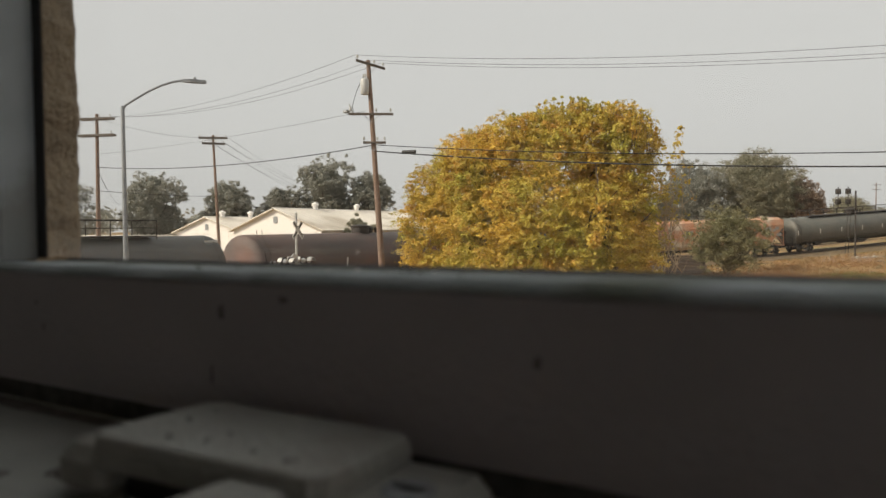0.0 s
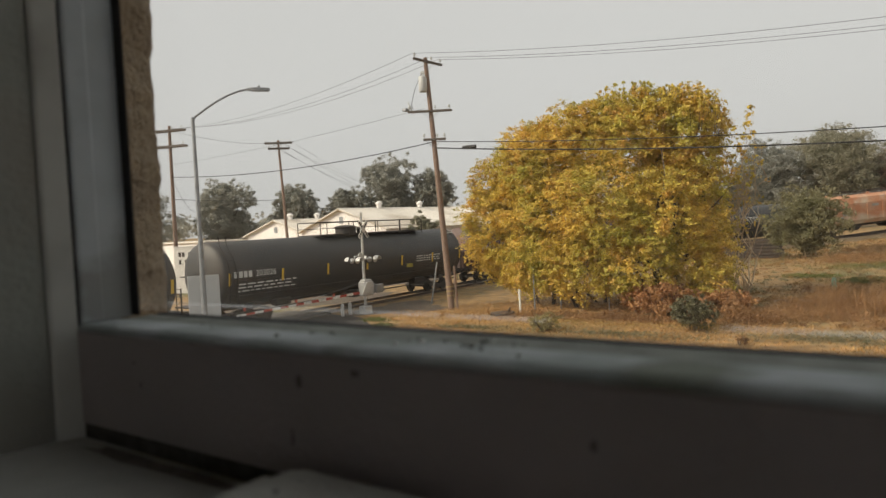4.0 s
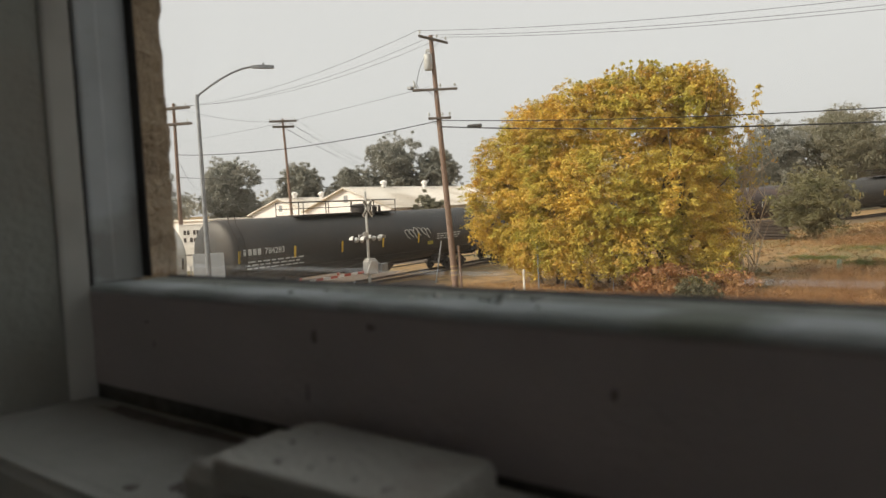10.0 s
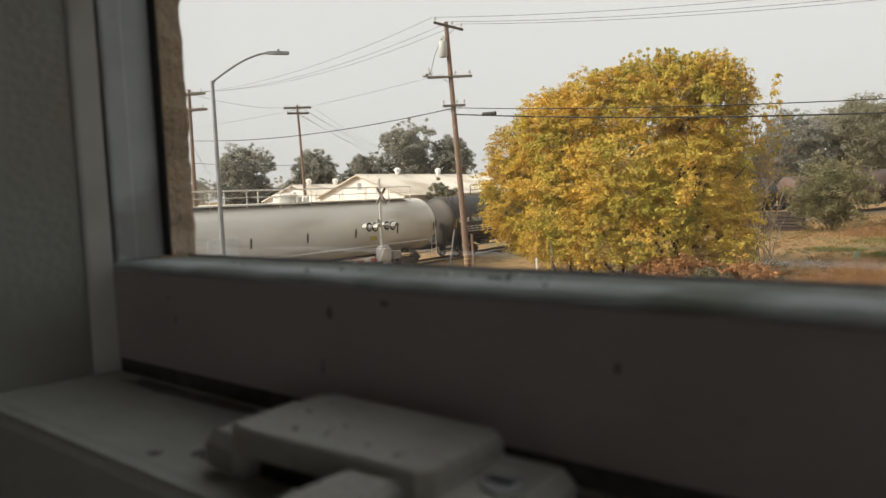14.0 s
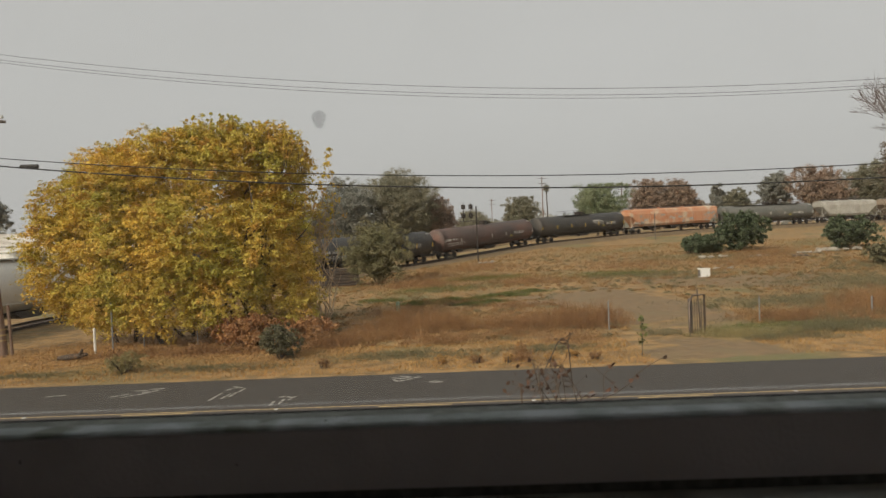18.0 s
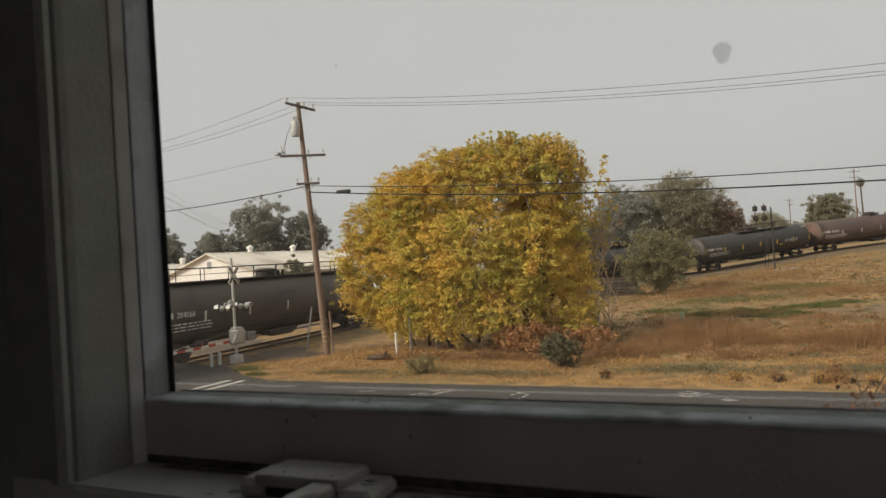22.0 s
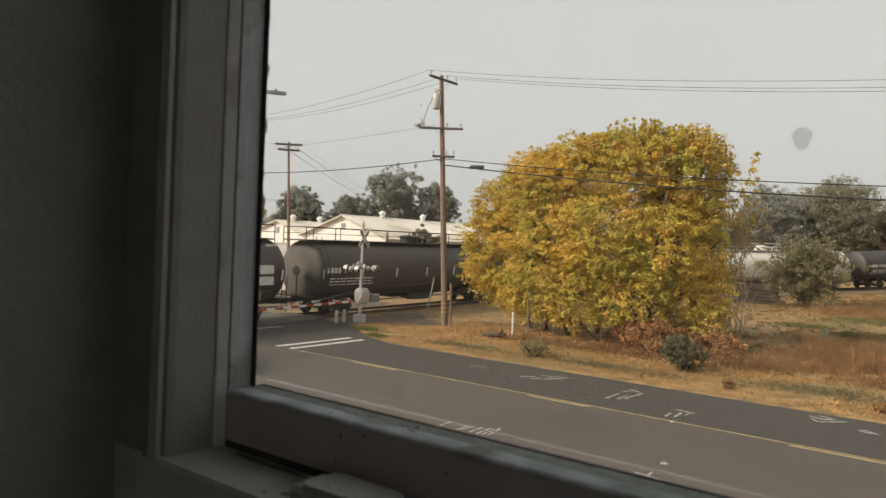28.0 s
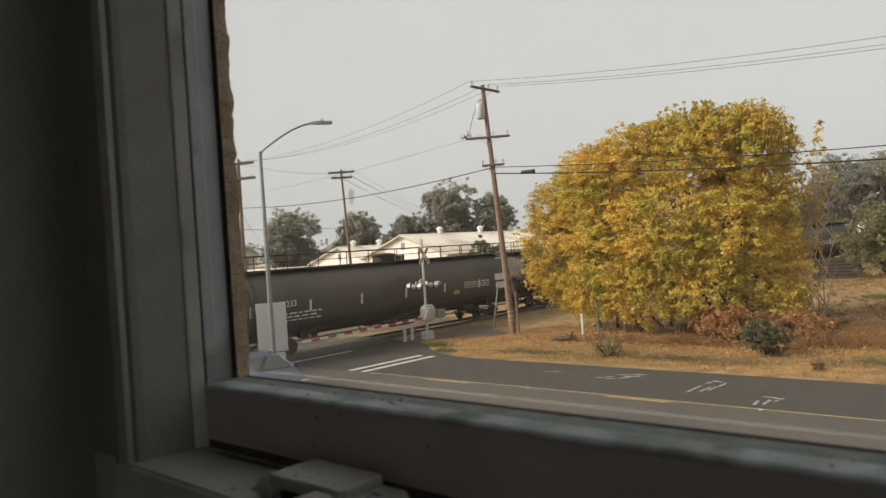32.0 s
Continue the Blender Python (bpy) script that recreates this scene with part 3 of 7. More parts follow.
spray([(-3.03, 12.28, -2.96, 12.56), (-3.02, 12.49, -2.9, 12.71), (-2.88, 12.45, -2.9, 12.78), (-2.87, 12.73, -2.81, 13.02), (-2.82, 12.84, -2.68, 13.11), (-2.77, 12.25, -2.59, 12.34), (-2.57, 12.26, -2.41, 12.53)], width=0.035)
spray([(-13.6, 21.5, -12.9, 21.7)], width=0.06)
star = Mesh()
for a, l in ((-0.12, 0.60), (1.56, 0.62), (-0.45, 0.28)):
    star.box((0, 0, 0.003), (l, 0.05, 0.006), Matrix.Rotation(a, 3, "Z"))
solid("survey_cross", star, SPRAY_WHITE, "white spray-painted star on the asphalt", "road marking").matrix_basis = pose(-4.07, 13.85, 0.002)
dot = Mesh()
dot.lathe([(0, 0.09), (0.006, 0.09)], 10, "z")
solid("survey_dot", dot, SPRAY_WHITE, "white painted dot on the asphalt", "road marking").matrix_basis = pose(-4.06, 14.95, 0.001)

# bare patches of the field
def patch(name, cx, cy, rx, ry, mat, label, seed, h=0.05):
    r = random.Random(seed)
    n, rings = 26, 5
    m = Mesh()
    wob = [1 + 0.25 * math.sin(3 * 2 * math.pi * k / n + seed) + r.uniform(-0.12, 0.12) for k in range(n)]
    pts = [(cx, cy, ground_at(cx, cy) + h)]
    for q in range(1, rings + 1):
        for k in range(n):
            a, f = 2 * math.pi * k / n, q / rings
            x, y = cx + rx * f * wob[k] * math.cos(a), cy + ry * f * wob[k] * math.sin(a)
            pts.append((x, y, ground_at(x, y) + h * (1 - f ** 3 * 1.8)))
    faces = [(0, 1 + k, 1 + (k + 1) % n) for k in range(n)]
    faces += [(1 + (q - 1) * n + k, 1 + q * n + k, 1 + q * n + (k + 1) % n, 1 + (q - 1) * n + (k + 1) % n) for q in range(1, rings) for k in range(n)]
    m.add(pts, faces)
    solid(name, m, mat, label, "ground", kind="structure", smooth=True)


# oil stains, and a soft cast shadow painted as dark patches
for k, (cx, cy, rx, ry) in enumerate(((-13.1, 17.1, 0.95, 0.42), (-12.9, 15.2, 0.8, 0.75), (-14.4, 13.9, 2.0, 0.8), (-5.6, 12.85, 0.5, 0.28), (3.0, 16.0, 2.2, 0.5), (-18.5, 15.4, 2.6, 0.9))):
    patch("road_stain_shadow", cx, cy, rx, ry, ROAD_STAIN_SHADOW, "dark patch on the asphalt for oil stains and a soft shadow", 40 + k, 0.004)
patch("dirt_path", 11.5, 42, 4.0, 12.5, DIRT, "bare trodden dirt path across the field", 3)
patch("dirt_patch", 8.4, 46, 5.6, 7.0, DIRT, "bare pale dirt patch in the field", 5, 0.06)
patch("drive_dirt", 10.2, 25.9, 3.6, 2.6, DIRT, "bare dirt entrance beside the street", 9)
patch("shoulder_gravel", -24.7, 30.2, 2.9, 3.9, GRAVEL_DIRT, "dark brown gravel shoulder beside the crossing", 8)
# darker ground added so that nothing pale shows beneath the train
patch("far_shoulder_dark_ground", -33.4, 33.0, 3.4, 9.0, GRAVEL_DIRT, "dark brown ground added along the far side of the tracks", 14)
patch("far_dark_ground", -41.0, 47.0, 8.0, 13.0, GRAVEL_DIRT, "dark brown ground added beyond the tracks", 15)
patch("dirt_clearing", 24, 55, 9.0, 7.5, DIRT, "bare dirt clearing in the field", 12, 0.04)

# ---- railway ----


def strip(a, b):
    ss = list(np.arange(a, b + 0.1, 3.0))
    m = Mesh()
    rows = []
    for s in ss:
        p, q = on_track(s), on_track(s + 0.5)
        d = (q - p).normalized()
        n = Vector((d.y, -d.x, 0))
        rows += [p + n * o + Vector((0, 0, z)) for o, z in ((-4.6, -0.72), (-1.9, -0.17), (1.9, -0.17), (4.6, -0.72))]
    m.add(rows, [(i * 4 + k, i * 4 + k + 1, i * 4 + k + 5, i * 4 + k + 4) for i in range(len(ss) - 1) for k in range(3)])
    return m


solid("ballast_bed", strip(27, 78), BALLAST, "stone ballast bed of the railway", "railway", kind="structure")
solid("ballast_bed_far", strip(78, 330), WEEDY_BALLAST, "weed-grown ballast bed of the railway", "railway", kind="structure")
solid("ballast_bed_south", strip(-130, 12), BALLAST, "stone ballast bed of the railway", "railway", kind="structure")
tie_mesh = Mesh().box((0, 0, 0), (2.6, 0.23, 0.16), bevel=0.015).data("tie", WOOD_GREY)
tie_root = thing("railway_track", "steel rails on timber ties", "railway", kind="structure")
for s in np.arange(27.3, 97, 0.6):
    p, q = on_track(s), on_track(s + 0.5)
    ob = new("tie", tie_mesh)
    ob.parent = tie_root
    ob.matrix_basis = pose(p.x, p.y, p.z - 0.23, 0, 0, -math.degrees(math.atan2(q.x - p.x, q.y - p.y)))
for side in (-0.755, 0.755):
    m = Mesh()
    ring = []
    ss = list(np.arange(-130, 330, 2.5))
    prof = ((-0.035, 0), (0.035, 0), (0.035, -0.05), (0.012, -0.06), (0.012, -0.13), (0.07, -0.15), (-0.07, -0.15), (-0.012, -0.13), (-0.012, -0.06), (-0.035, -0.05))
    for s in ss:
        p, q = on_track(s), on_track(s + 0.5)
        d = (q - p).normalized()
        n = Vector((d.y, -d.x, 0))
        ring += [p + n * (side + a) + Vector((0, 0, b)) for a, b in prof]
    k = len(prof)
    m.add(ring, [(i * k + j, i * k + (j + 1) % k, (i + 1) * k + (j + 1) % k, (i + 1) * k + j) for i in range(len(ss) - 1) for j in range(k)])
    part("rail", m, RAIL_STEEL, tie_root, "brown worn steel rail")
# concrete panels between the rails at the crossing
cross_root = thing("crossing_surface", "grey concrete crossing panels between the rails", "level crossing", kind="structure")
pan = {w: Mesh().box((0, 0, 0), (w, 2.42, 0.3), bevel=0.02).data("panel", PANEL_GREY) for w in (1.36, 0.9)}
for k in range(6):
    y = 13.3 + 2.45 * k
    for x0, w in ((-28.5, 1.36), (-29.78, 0.9), (-27.22, 0.9)):
        ob = new("panel", pan[w])
        ob.parent = cross_root
        ob.matrix_basis = pose(x0, y, -0.008)

# ---- building with the window ----
Z0 = 4.70                       # upper edge of the sash's bottom rail
WX, WTOP = 1.55, 6.0            # right end and top of the opening


def wall(name, x0, x1, y0, y1, z0, z1, mat, label, cat="wall"):
    m = Mesh().box(((x0 + x1) / 2, (y0 + y1) / 2, (z0 + z1) / 2), (x1 - x0, y1 - y0, z1 - z0))
    return solid(name, m, mat, label, cat, kind="structure")


def stucco_wall(name, x0, x1, z0, z1, y0, y1, edge=None):
    """Stucco skin with a rough outer surface; edge 'right' or 'left' makes that side ragged."""
    m = Mesh()
    r = random.Random(5)
    nz = max(2, int((z1 - z0) / (0.006 if edge else 0.5)))
    rows = []
    for j in range(nz + 1):
        z = z0 + (z1 - z0) * j / nz
        e = 0.009 * noise.noise(Vector((0, 3.1, z * 38))) + 0.004 * noise.noise(Vector((7, 1.7, z * 120))) if edge else 0.0
        e2 = 0.5 * e + (0.003 * noise.noise(Vector((2, 9.7, z * 160))) if edge else 0)
        xr = x1 + (e if edge == "right" else 0)
        rows += [(x0, y0, z), (xr + 0.022, y0, z), (xr + 0.010 + e2, (y0 + y1) / 2, z), (xr, y1 - 0.006, z), (xr - 0.008 - e2, y1, z), (x0, y1, z)]
    k = 6
    m.add(rows, [(j * k + i, j * k + (i + 1) % k, (j + 1) * k + (i + 1) % k, (j + 1) * k + i) for j in range(nz) for i in range(k)] + [tuple(range(k))[::-1], tuple(nz * k + i for i in range(k))])
    return solid(name, m, STUCCO, "rough tan stucco outside wall", "wall", kind="structure")


stucco_wall("wall_outer_west", -1.6, -0.054, Z0 - 0.3, WTOP + 0.05, 0.042, 0.080, "right")
wall("wall_outer_west_far", -5.0, -1.6, 0.0, 0.069, 0.0, 7.2, STUCCO, "tan stucco outside wall")
wall("wall_outer_below", -1.6, 3.7, 0.0, 0.069, 0.0, Z0 - 0.30, STUCCO, "tan stucco outside wall under the window")
wall("wall_outer_above", -1.6, 3.7, 0.030, 0.069, WTOP + 0.05, 7.2, STUCCO, "tan stucco outside wall over the window")
wall("wall_outer_east", WX + 0.05, 3.7, 0.030, 0.069, Z0 - 0.3, WTOP + 0.05, STUCCO, "tan stucco outside wall")
wall("window_sill_outer", -0.038, WX + 0.045, 0.042, 0.078, Z0 - 0.30, Z0 - 0.055, STUCCO, "stucco ledge under the window")
# room
wall("wall_window_west", -1.4, -0.075, -0.26, 0.029, 3.4, 6.4, ROOM_WALL, "grey-green painted room wall beside the window")
wall("wall_window_east", WX + 0.08, 3.6, -0.26, 0.029, 3.4, 6.4, ROOM_WALL, "grey-green painted room wall")
wall("wall_window_below", -0.075, WX + 0.08, -0.052, 0.0, 3.4, Z0 - 0.0465, LEDGE_PAINT, "painted wall under the window ledge")
wall("wall_window_above", -0.075, WX + 0.08, -0.26, 0.029, WTOP, 6.4, ROOM_WALL, "grey-green painted wall over the window")
wall("wall_west", -1.5, -1.4, -4.2, 0.0, 3.4, 6.4, ROOM_DARK, "plain room wall")
# unseen opening added in this wall to let daylight brighten the room
wall("wall_east_below", 3.6, 3.7, -4.2, 0.0, 3.4, 4.3, ROOM_DARK, "plain room wall under the added side opening")
wall("wall_east_above", 3.6, 3.7, -4.2, 0.0, 6.1, 6.4, ROOM_DARK, "plain room wall over the added side opening")
wall("wall_east_back", 3.6, 3.7, -4.2, -3.9, 4.3, 6.1, ROOM_DARK, "plain room wall beside the added side opening")
wall("wall_east_front", 3.6, 3.7, -1.2, 0.0, 4.3, 6.1, ROOM_DARK, "plain room wall beside the added side opening")
wall("wall_south", -1.5, 3.7, -4.3, -4.2, 3.4, 6.4, ROOM_DARK, "plain room wall")
wall("floor", -1.5, 3.7, -4.3, 0.0, 3.3, 3.4, ROOM_DARK, "dark room floor", "floor")
wall("ceiling", -1.5, 3.7, -4.3, 0.029, 6.4, 6.5, ROOM_DARK, "plain ceiling", "ceiling")
wall("roof_slab", -1.6, 3.75, -4.3, 0.2, 7.2, 7.4, CONCRETE, "flat roof", "roof")
wall("wall_outer_side_east", 3.6, 3.7, -4.3, 0.0, 0.0, 3.3, STUCCO, "tan stucco outside wall")

# window: wooden frame, sash with a bottom rail, side channel, gaskets and pane
win = thing("window_1", "old painted window with a thick bottom rail and grimy bead", "window", kind="structure")
ZB, ZT2 = Z0 - 0.046, WTOP
jamb = Mesh().prism([(-0.0745, -0.050), (-0.016, -0.050), (-0.011, -0.047), (-0.009, -0.042), (-0.004, -0.0087), (-0.004, 0.0215), (-0.03, 0.029), (-0.0745, 0.029)], ZB - 0.03, ZT2)
part("window_frame", jamb, FRAME_PAINT, win, "painted wooden side frame")
lip = Mesh().prism([(-0.024, -0.058), (-0.017, -0.058), (-0.012, -0.0545), (-0.012, -0.0502), (-0.024, -0.0502)], ZB, ZT2)
part("frame_lip", lip, FRAME_PAINT, win, "narrow raised lip of the frame")
jamb2 = Mesh().prism([(WX + 0.0, -0.05), (WX + 0.0745, -0.05), (WX + 0.0745, 0.029), (WX, 0.029)], ZB, ZT2)
part("window_frame", jamb2, FRAME_PAINT, win, "painted wooden side frame")
head = Mesh().prism([(-0.05, ZT2 - 0.05), (0.029, ZT2 - 0.05), (0.029, ZT2 - 0.001), (-0.05, ZT2 - 0.001)], 0.0, WX, "x")
part("window_frame", head, FRAME_PAINT, win, "painted wooden head")
rail = Mesh().prism([(0.0, Z0 - 0.040), (0.0, Z0 - 0.0030), (0.0008, Z0 - 0.0022), (0.0365, Z0 - 0.0022), (0.0365, Z0 - 0.040)], 0.0, WX, "x")
part("sash_rail", rail, RAIL_PAINT, win, "dull mauve-grey bottom rail of the sash")
bead = Mesh().prism([(0.0002, Z0 - 0.0020), (0.0004, Z0 - 0.0012), (0.0014, Z0 - 0.0001), (0.0030, Z0 + 0.0007), (0.0175, Z0 + 0.0007), (0.0190, Z0 + 0.0002), (0.0190, Z0 - 0.0020)], 0.0, WX, "x")
part("glazing_bead", bead, BEAD_TOP, win, "weathered metal glazing bead with dirt")
rebate = Mesh().prism([(0.0191, Z0 - 0.0020), (0.0191, Z0 + 0.0001), (0.0330, Z0 + 0.0004), (0.0330, Z0 - 0.0020)], 0.0, WX, "x")
part("glazing_rebate", rebate, REBATE_GRIME, win, "dark grimy rebate before the pane")
gask = Mesh().prism([(0.0331, Z0 - 0.0005), (0.0331, Z0 + 0.0008), (0.0345, Z0 + 0.0012), (0.0353, Z0 + 0.0012), (0.0353, Z0 - 0.0005)], 0.004, WX, "x")
part("gasket", gask, GASKET, win, "thin black gasket")
stop = Mesh().prism([(-0.0039, -0.0090), (-0.0030, -0.0092), (-0.0022, -0.0080), (0.0006, 0.0003), (-0.0039, 0.0003)], Z0 - 0.046, ZT2)
part("stop_bead", stop, BEAD_PAINT, win, "pale painted stop bead")
stile = Mesh().prism([(-0.0039, 0.0020), (0.0004, 0.0021), (0.0011, 0.0030), (0.0026, 0.0098), (0.0021, 0.0108), (0.0034, 0.0185), (0.0040, 0.0220), (-0.0039, 0.0220)], Z0 + 0.0012, ZT2 - 0.05)
part("sash_stile", stile, ALU_SASH, win, "bluish metal side channel of the sash")
groove = Mesh().prism([(-0.0039, 0.0005), (-0.0006, 0.0005), (-0.0002, 0.0018), (-0.0039, 0.0018)], Z0 + 0.0003, ZT2 - 0.05)
part("seal_strip", groove, GASKET, win, "black seal between frame and sash")
gsk2 = Mesh().prism([(-0.0035, 0.0222), (0.0045, 0.0216), (0.0085, 0.0222), (0.0090, 0.0228), (-0.0035, 0.0238)], Z0 + 0.0018, ZT2 - 0.05)
part("gasket", gsk2, GASKET, win, "thin black gasket")
pane = Mesh().box((WX / 2 - 0.020, 0.0380, (Z0 + ZT2) / 2 - 0.02), (WX + 0.05, 0.004, ZT2 - Z0 - 0.05))
pane_ob = part("pane", pane, GLASS, win, "clear window glass with smudges")
pane_ob.visible_shadow = False
# grimy dark strip that also paints the shade in the gap below the rail
gap = Mesh().box((WX / 2, 0.010, Z0 - 0.0435), (WX, 0.018, 0.006))
part("shadow_gap", gap, GRIME, win, "dirty gap under the sash, filled dark for its shade")
ledge = Mesh().prism([(-0.054, Z0 - 0.075), (-0.054, Z0 - 0.0495), (-0.0515, Z0 - 0.0470), (-0.047, Z0 - 0.0462), (0.000, Z0 - 0.0462), (0.000, Z0 - 0.075)], -0.0085, WX, "x")
part("window_sill", ledge, LEDGE_PAINT, win, "chalky painted inner ledge")
# dirt left on the bead: pale specks and dark crumbs
rs = random.Random(11)
for cx, n, pale in ((0.118, 5, False), (0.172, 8, True), (0.195, 6, False), (0.06, 2, False), (0.42, 4, False), (0.8, 3, False)):
    for k in range(n):
        m = Mesh()
        s = rs.uniform(0.0006, 0.0012)
        m.lathe([(0, s * 0.7), (s * 0.4, s), (s * 0.8, s * 0.6), (s, s * 0.1)], 7, "z")
        ob = part("speck", m, PLASTIC_WHITE if pale and k % 3 == 0 else REBATE_GRIME, win, "crumb of dirt on the bead")
        u = rs.uniform(0.006, 0.026)
        ob.matrix_basis = pose(cx + rs.uniform(-0.012, 0.014), u, Z0 + (0.0006 if u < 0.019 else 0.0001))

# scuffs on the rail and grime left round the latch
for x0, z0, w, h in ((0.132, -0.0105, 0.0016, 0.0022), (0.128, -0.028, 0.0007, 0.0030), (0.042, -0.012, 0.0012, 0.0007), (0.046, -0.020, 0.0008, 0.0012), (0.225, -0.016, 0.0010, 0.0014), (0.36, -0.022, 0.0012, 0.0008), (0.155, -0.006, 0.0022, 0.0010)):
    n = 10
    m = Mesh().add([(w * rs.uniform(0.6, 1.2) * math.cos(a), 0, h * rs.uniform(0.6, 1.2) * math.sin(a)) for a in (2 * math.pi * k / n for k in range(n))], [tuple(range(n))])
    part("scuff", m, SCUFF, win, "dark scuff on the sash rail").matrix_basis = pose(x0, -0.0002, Z0 + z0)
for x0, y0, w, h in ((0.122, -0.016, 0.010, 0.007), (0.118, -0.036, 0.006, 0.004), (0.155, -0.008, 0.030, 0.004), (0.215, -0.007, 0.030, 0.004), (0.06, -0.006, 0.05, 0.0045), (0.30, -0.006, 0.06, 0.0045), (0.242, -0.024, 0.012, 0.010), (0.46, -0.006, 0.09, 0.004), (0.104, -0.044, 0.003, 0.002)):
    n = 16
    m = Mesh().add([(w * rs.uniform(0.7, 1.1) * math.cos(a), min(h * rs.uniform(0.6, 1.2) * math.sin(a), -y0 - 0.0005), 0) for a in (2 * math.pi * k / n for k in range(n))], [tuple(range(n))])
    part("grime_stain", m, SCUFF, win, "dark grime on the ledge").matrix_basis = pose(x0, y0, Z0 - 0.0460)

# smudges on the glass
SMUDGE = bpy.data.materials.new("glass_smudge")
SMUDGE.use_nodes = True
nt = SMUDGE.node_tree
bs = nt.nodes["Principled BSDF"]
bs.inputs["Base Color"].default_value, bs.inputs["Roughness"].default_value = (0.42, 0.43, 0.42, 1), 0.9
tr = nt.nodes.new("ShaderNodeBsdfTransparent")
mx = nt.nodes.new("ShaderNodeMixShader")
nz = nt.nodes.new("ShaderNodeTexNoise")
nz.inputs["Scale"].default_value = 260
mr = nt.nodes.new("ShaderNodeMapRange")
mr.inputs["From Min"].default_value, mr.inputs["From Max"].default_value, mr.inputs["To Max"].default_value = 0.35, 0.75, 0.8
nt.links.new(nz.outputs["Fac"], mr.inputs["Value"])
nt.links.new(mr.outputs["Result"], mx.inputs[0])
nt.links.new(tr.outputs[0], mx.inputs[1])
nt.links.new(bs.outputs[0], mx.inputs[2])
nt.links.new(mx.outputs[0], nt.nodes["Material Output"].inputs[0])
for x0, z0, w, h in ((0.413, 4.893, 0.0045, 0.006), (0.138, 4.828, 0.003, 0.0055), (0.165, 4.93, 0.0009, 0.0012), (0.29, 5.02, 0.0008, 0.0008)):
    m = Mesh()
    n = 14
    m.add([(w * (1 + 0.2 * math.sin(3 * a)) * math.cos(a), 0, h * math.sin(a)) for a in (2 * math.pi * k / n for k in range(n))], [tuple(range(n))])
    ob = part("smudge", m, SMUDGE, win, "grey smudge on the glass")
    ob.matrix_basis = pose(x0, 0.0356, z0)
    ob.visible_shadow = False

# film of dirt in the lower corner of the pane, spread thinly over the rest as a haze veil
FILM = bpy.data.materials.new("dirt_film")
FILM.use_nodes = True
nt = FILM.node_tree
bs = nt.nodes["Principled BSDF"]
bs.inputs["Base Color"].default_value, bs.inputs["Roughness"].default_value = (0.62, 0.63, 0.61, 1), 0.9
tl = nt.nodes.new("ShaderNodeBsdfTranslucent")
tl.inputs["Color"].default_value = (0.78, 0.74, 0.67, 1)
ml = nt.nodes.new("ShaderNodeMixShader")
ml.inputs[0].default_value = 0.7
tr = nt.nodes.new("ShaderNodeBsdfTransparent")
mx = nt.nodes.new("ShaderNodeMixShader")
tc = nt.nodes.new("ShaderNodeTexCoord")
sx_ = nt.nodes.new("ShaderNodeSeparateXYZ")
nt.links.new(tc.outputs["Object"], sx_.inputs[0])
up = nt.nodes.new("ShaderNodeMapRange")
up.inputs["From Min"].default_value, up.inputs["From Max"].default_value, up.inputs["To Min"].default_value, up.inputs["To Max"].default_value = 0.0, 0.012, 0.35, 0.0
nt.links.new(sx_.outputs["Z"], up.inputs["Value"])
al = nt.nodes.new("ShaderNodeMapRange")
al.inputs["From Min"].default_value, al.inputs["From Max"].default_value, al.inputs["To Min"].default_value, al.inputs["To Max"].default_value = 0.0, 0.16, 1.0, 0.1
nt.links.new(sx_.outputs["X"], al.inputs["Value"])
nz = nt.nodes.new("ShaderNodeTexNoise")
nz.inputs["Scale"].default_value = 90
mu = nt.nodes.new("ShaderNodeMath")
mu.operation = "MULTIPLY"
mu2 = nt.nodes.new("ShaderNodeMath")
mu2.operation = "MULTIPLY"
nt.links.new(up.outputs["Result"], mu.inputs[0])
nt.links.new(al.outputs["Result"], mu.inputs[1])
nt.links.new(mu.outputs[0], mu2.inputs[0])
nt.links.new(nz.outputs["Fac"], mu2.inputs[1])
nt.links.new(bs.outputs[0], ml.inputs[1])
nt.links.new(tl.outputs[0], ml.inputs[2])
def ranged(source, lo, hi, a, b):
    n = nt.nodes.new("ShaderNodeMapRange")
    n.inputs["From Min"].default_value, n.inputs["From Max"].default_value, n.inputs["To Min"].default_value, n.inputs["To Max"].default_value = lo, hi, a, b
    nt.links.new(source, n.inputs["Value"])
    return n.outputs["Result"]


def combine(kind, a, b):
    n = nt.nodes.new("ShaderNodeMath")
    n.operation = kind
    nt.links.new(a, n.inputs[0])
    nt.links.new(b, n.inputs[1])
    return n.outputs[0]


# thin dust everywhere, also a veil for outdoor haze, thicker towards the lower corner by the stile
cloud = nt.nodes.new("ShaderNodeTexNoise")
cloud.inputs["Scale"].default_value, cloud.inputs["Detail"].default_value = 14, 3
corner = combine("MULTIPLY", ranged(sx_.outputs["Z"], 0.0, 0.075, 0.05, 0.0), ranged(sx_.outputs["X"], 0.0, 0.13, 1.0, 0.0))
dust = combine("ADD", ranged(cloud.outputs["Fac"], 0.3, 0.7, 0.030, 0.060), corner)
total = combine("ADD", mu2.outputs[0], dust)
nt.links.new(total, mx.inputs[0])
nt.links.new(tr.outputs[0], mx.inputs[1])
nt.links.new(ml.outputs[0], mx.inputs[2])
nt.links.new(mx.outputs[0], nt.nodes["Material Output"].inputs[0])
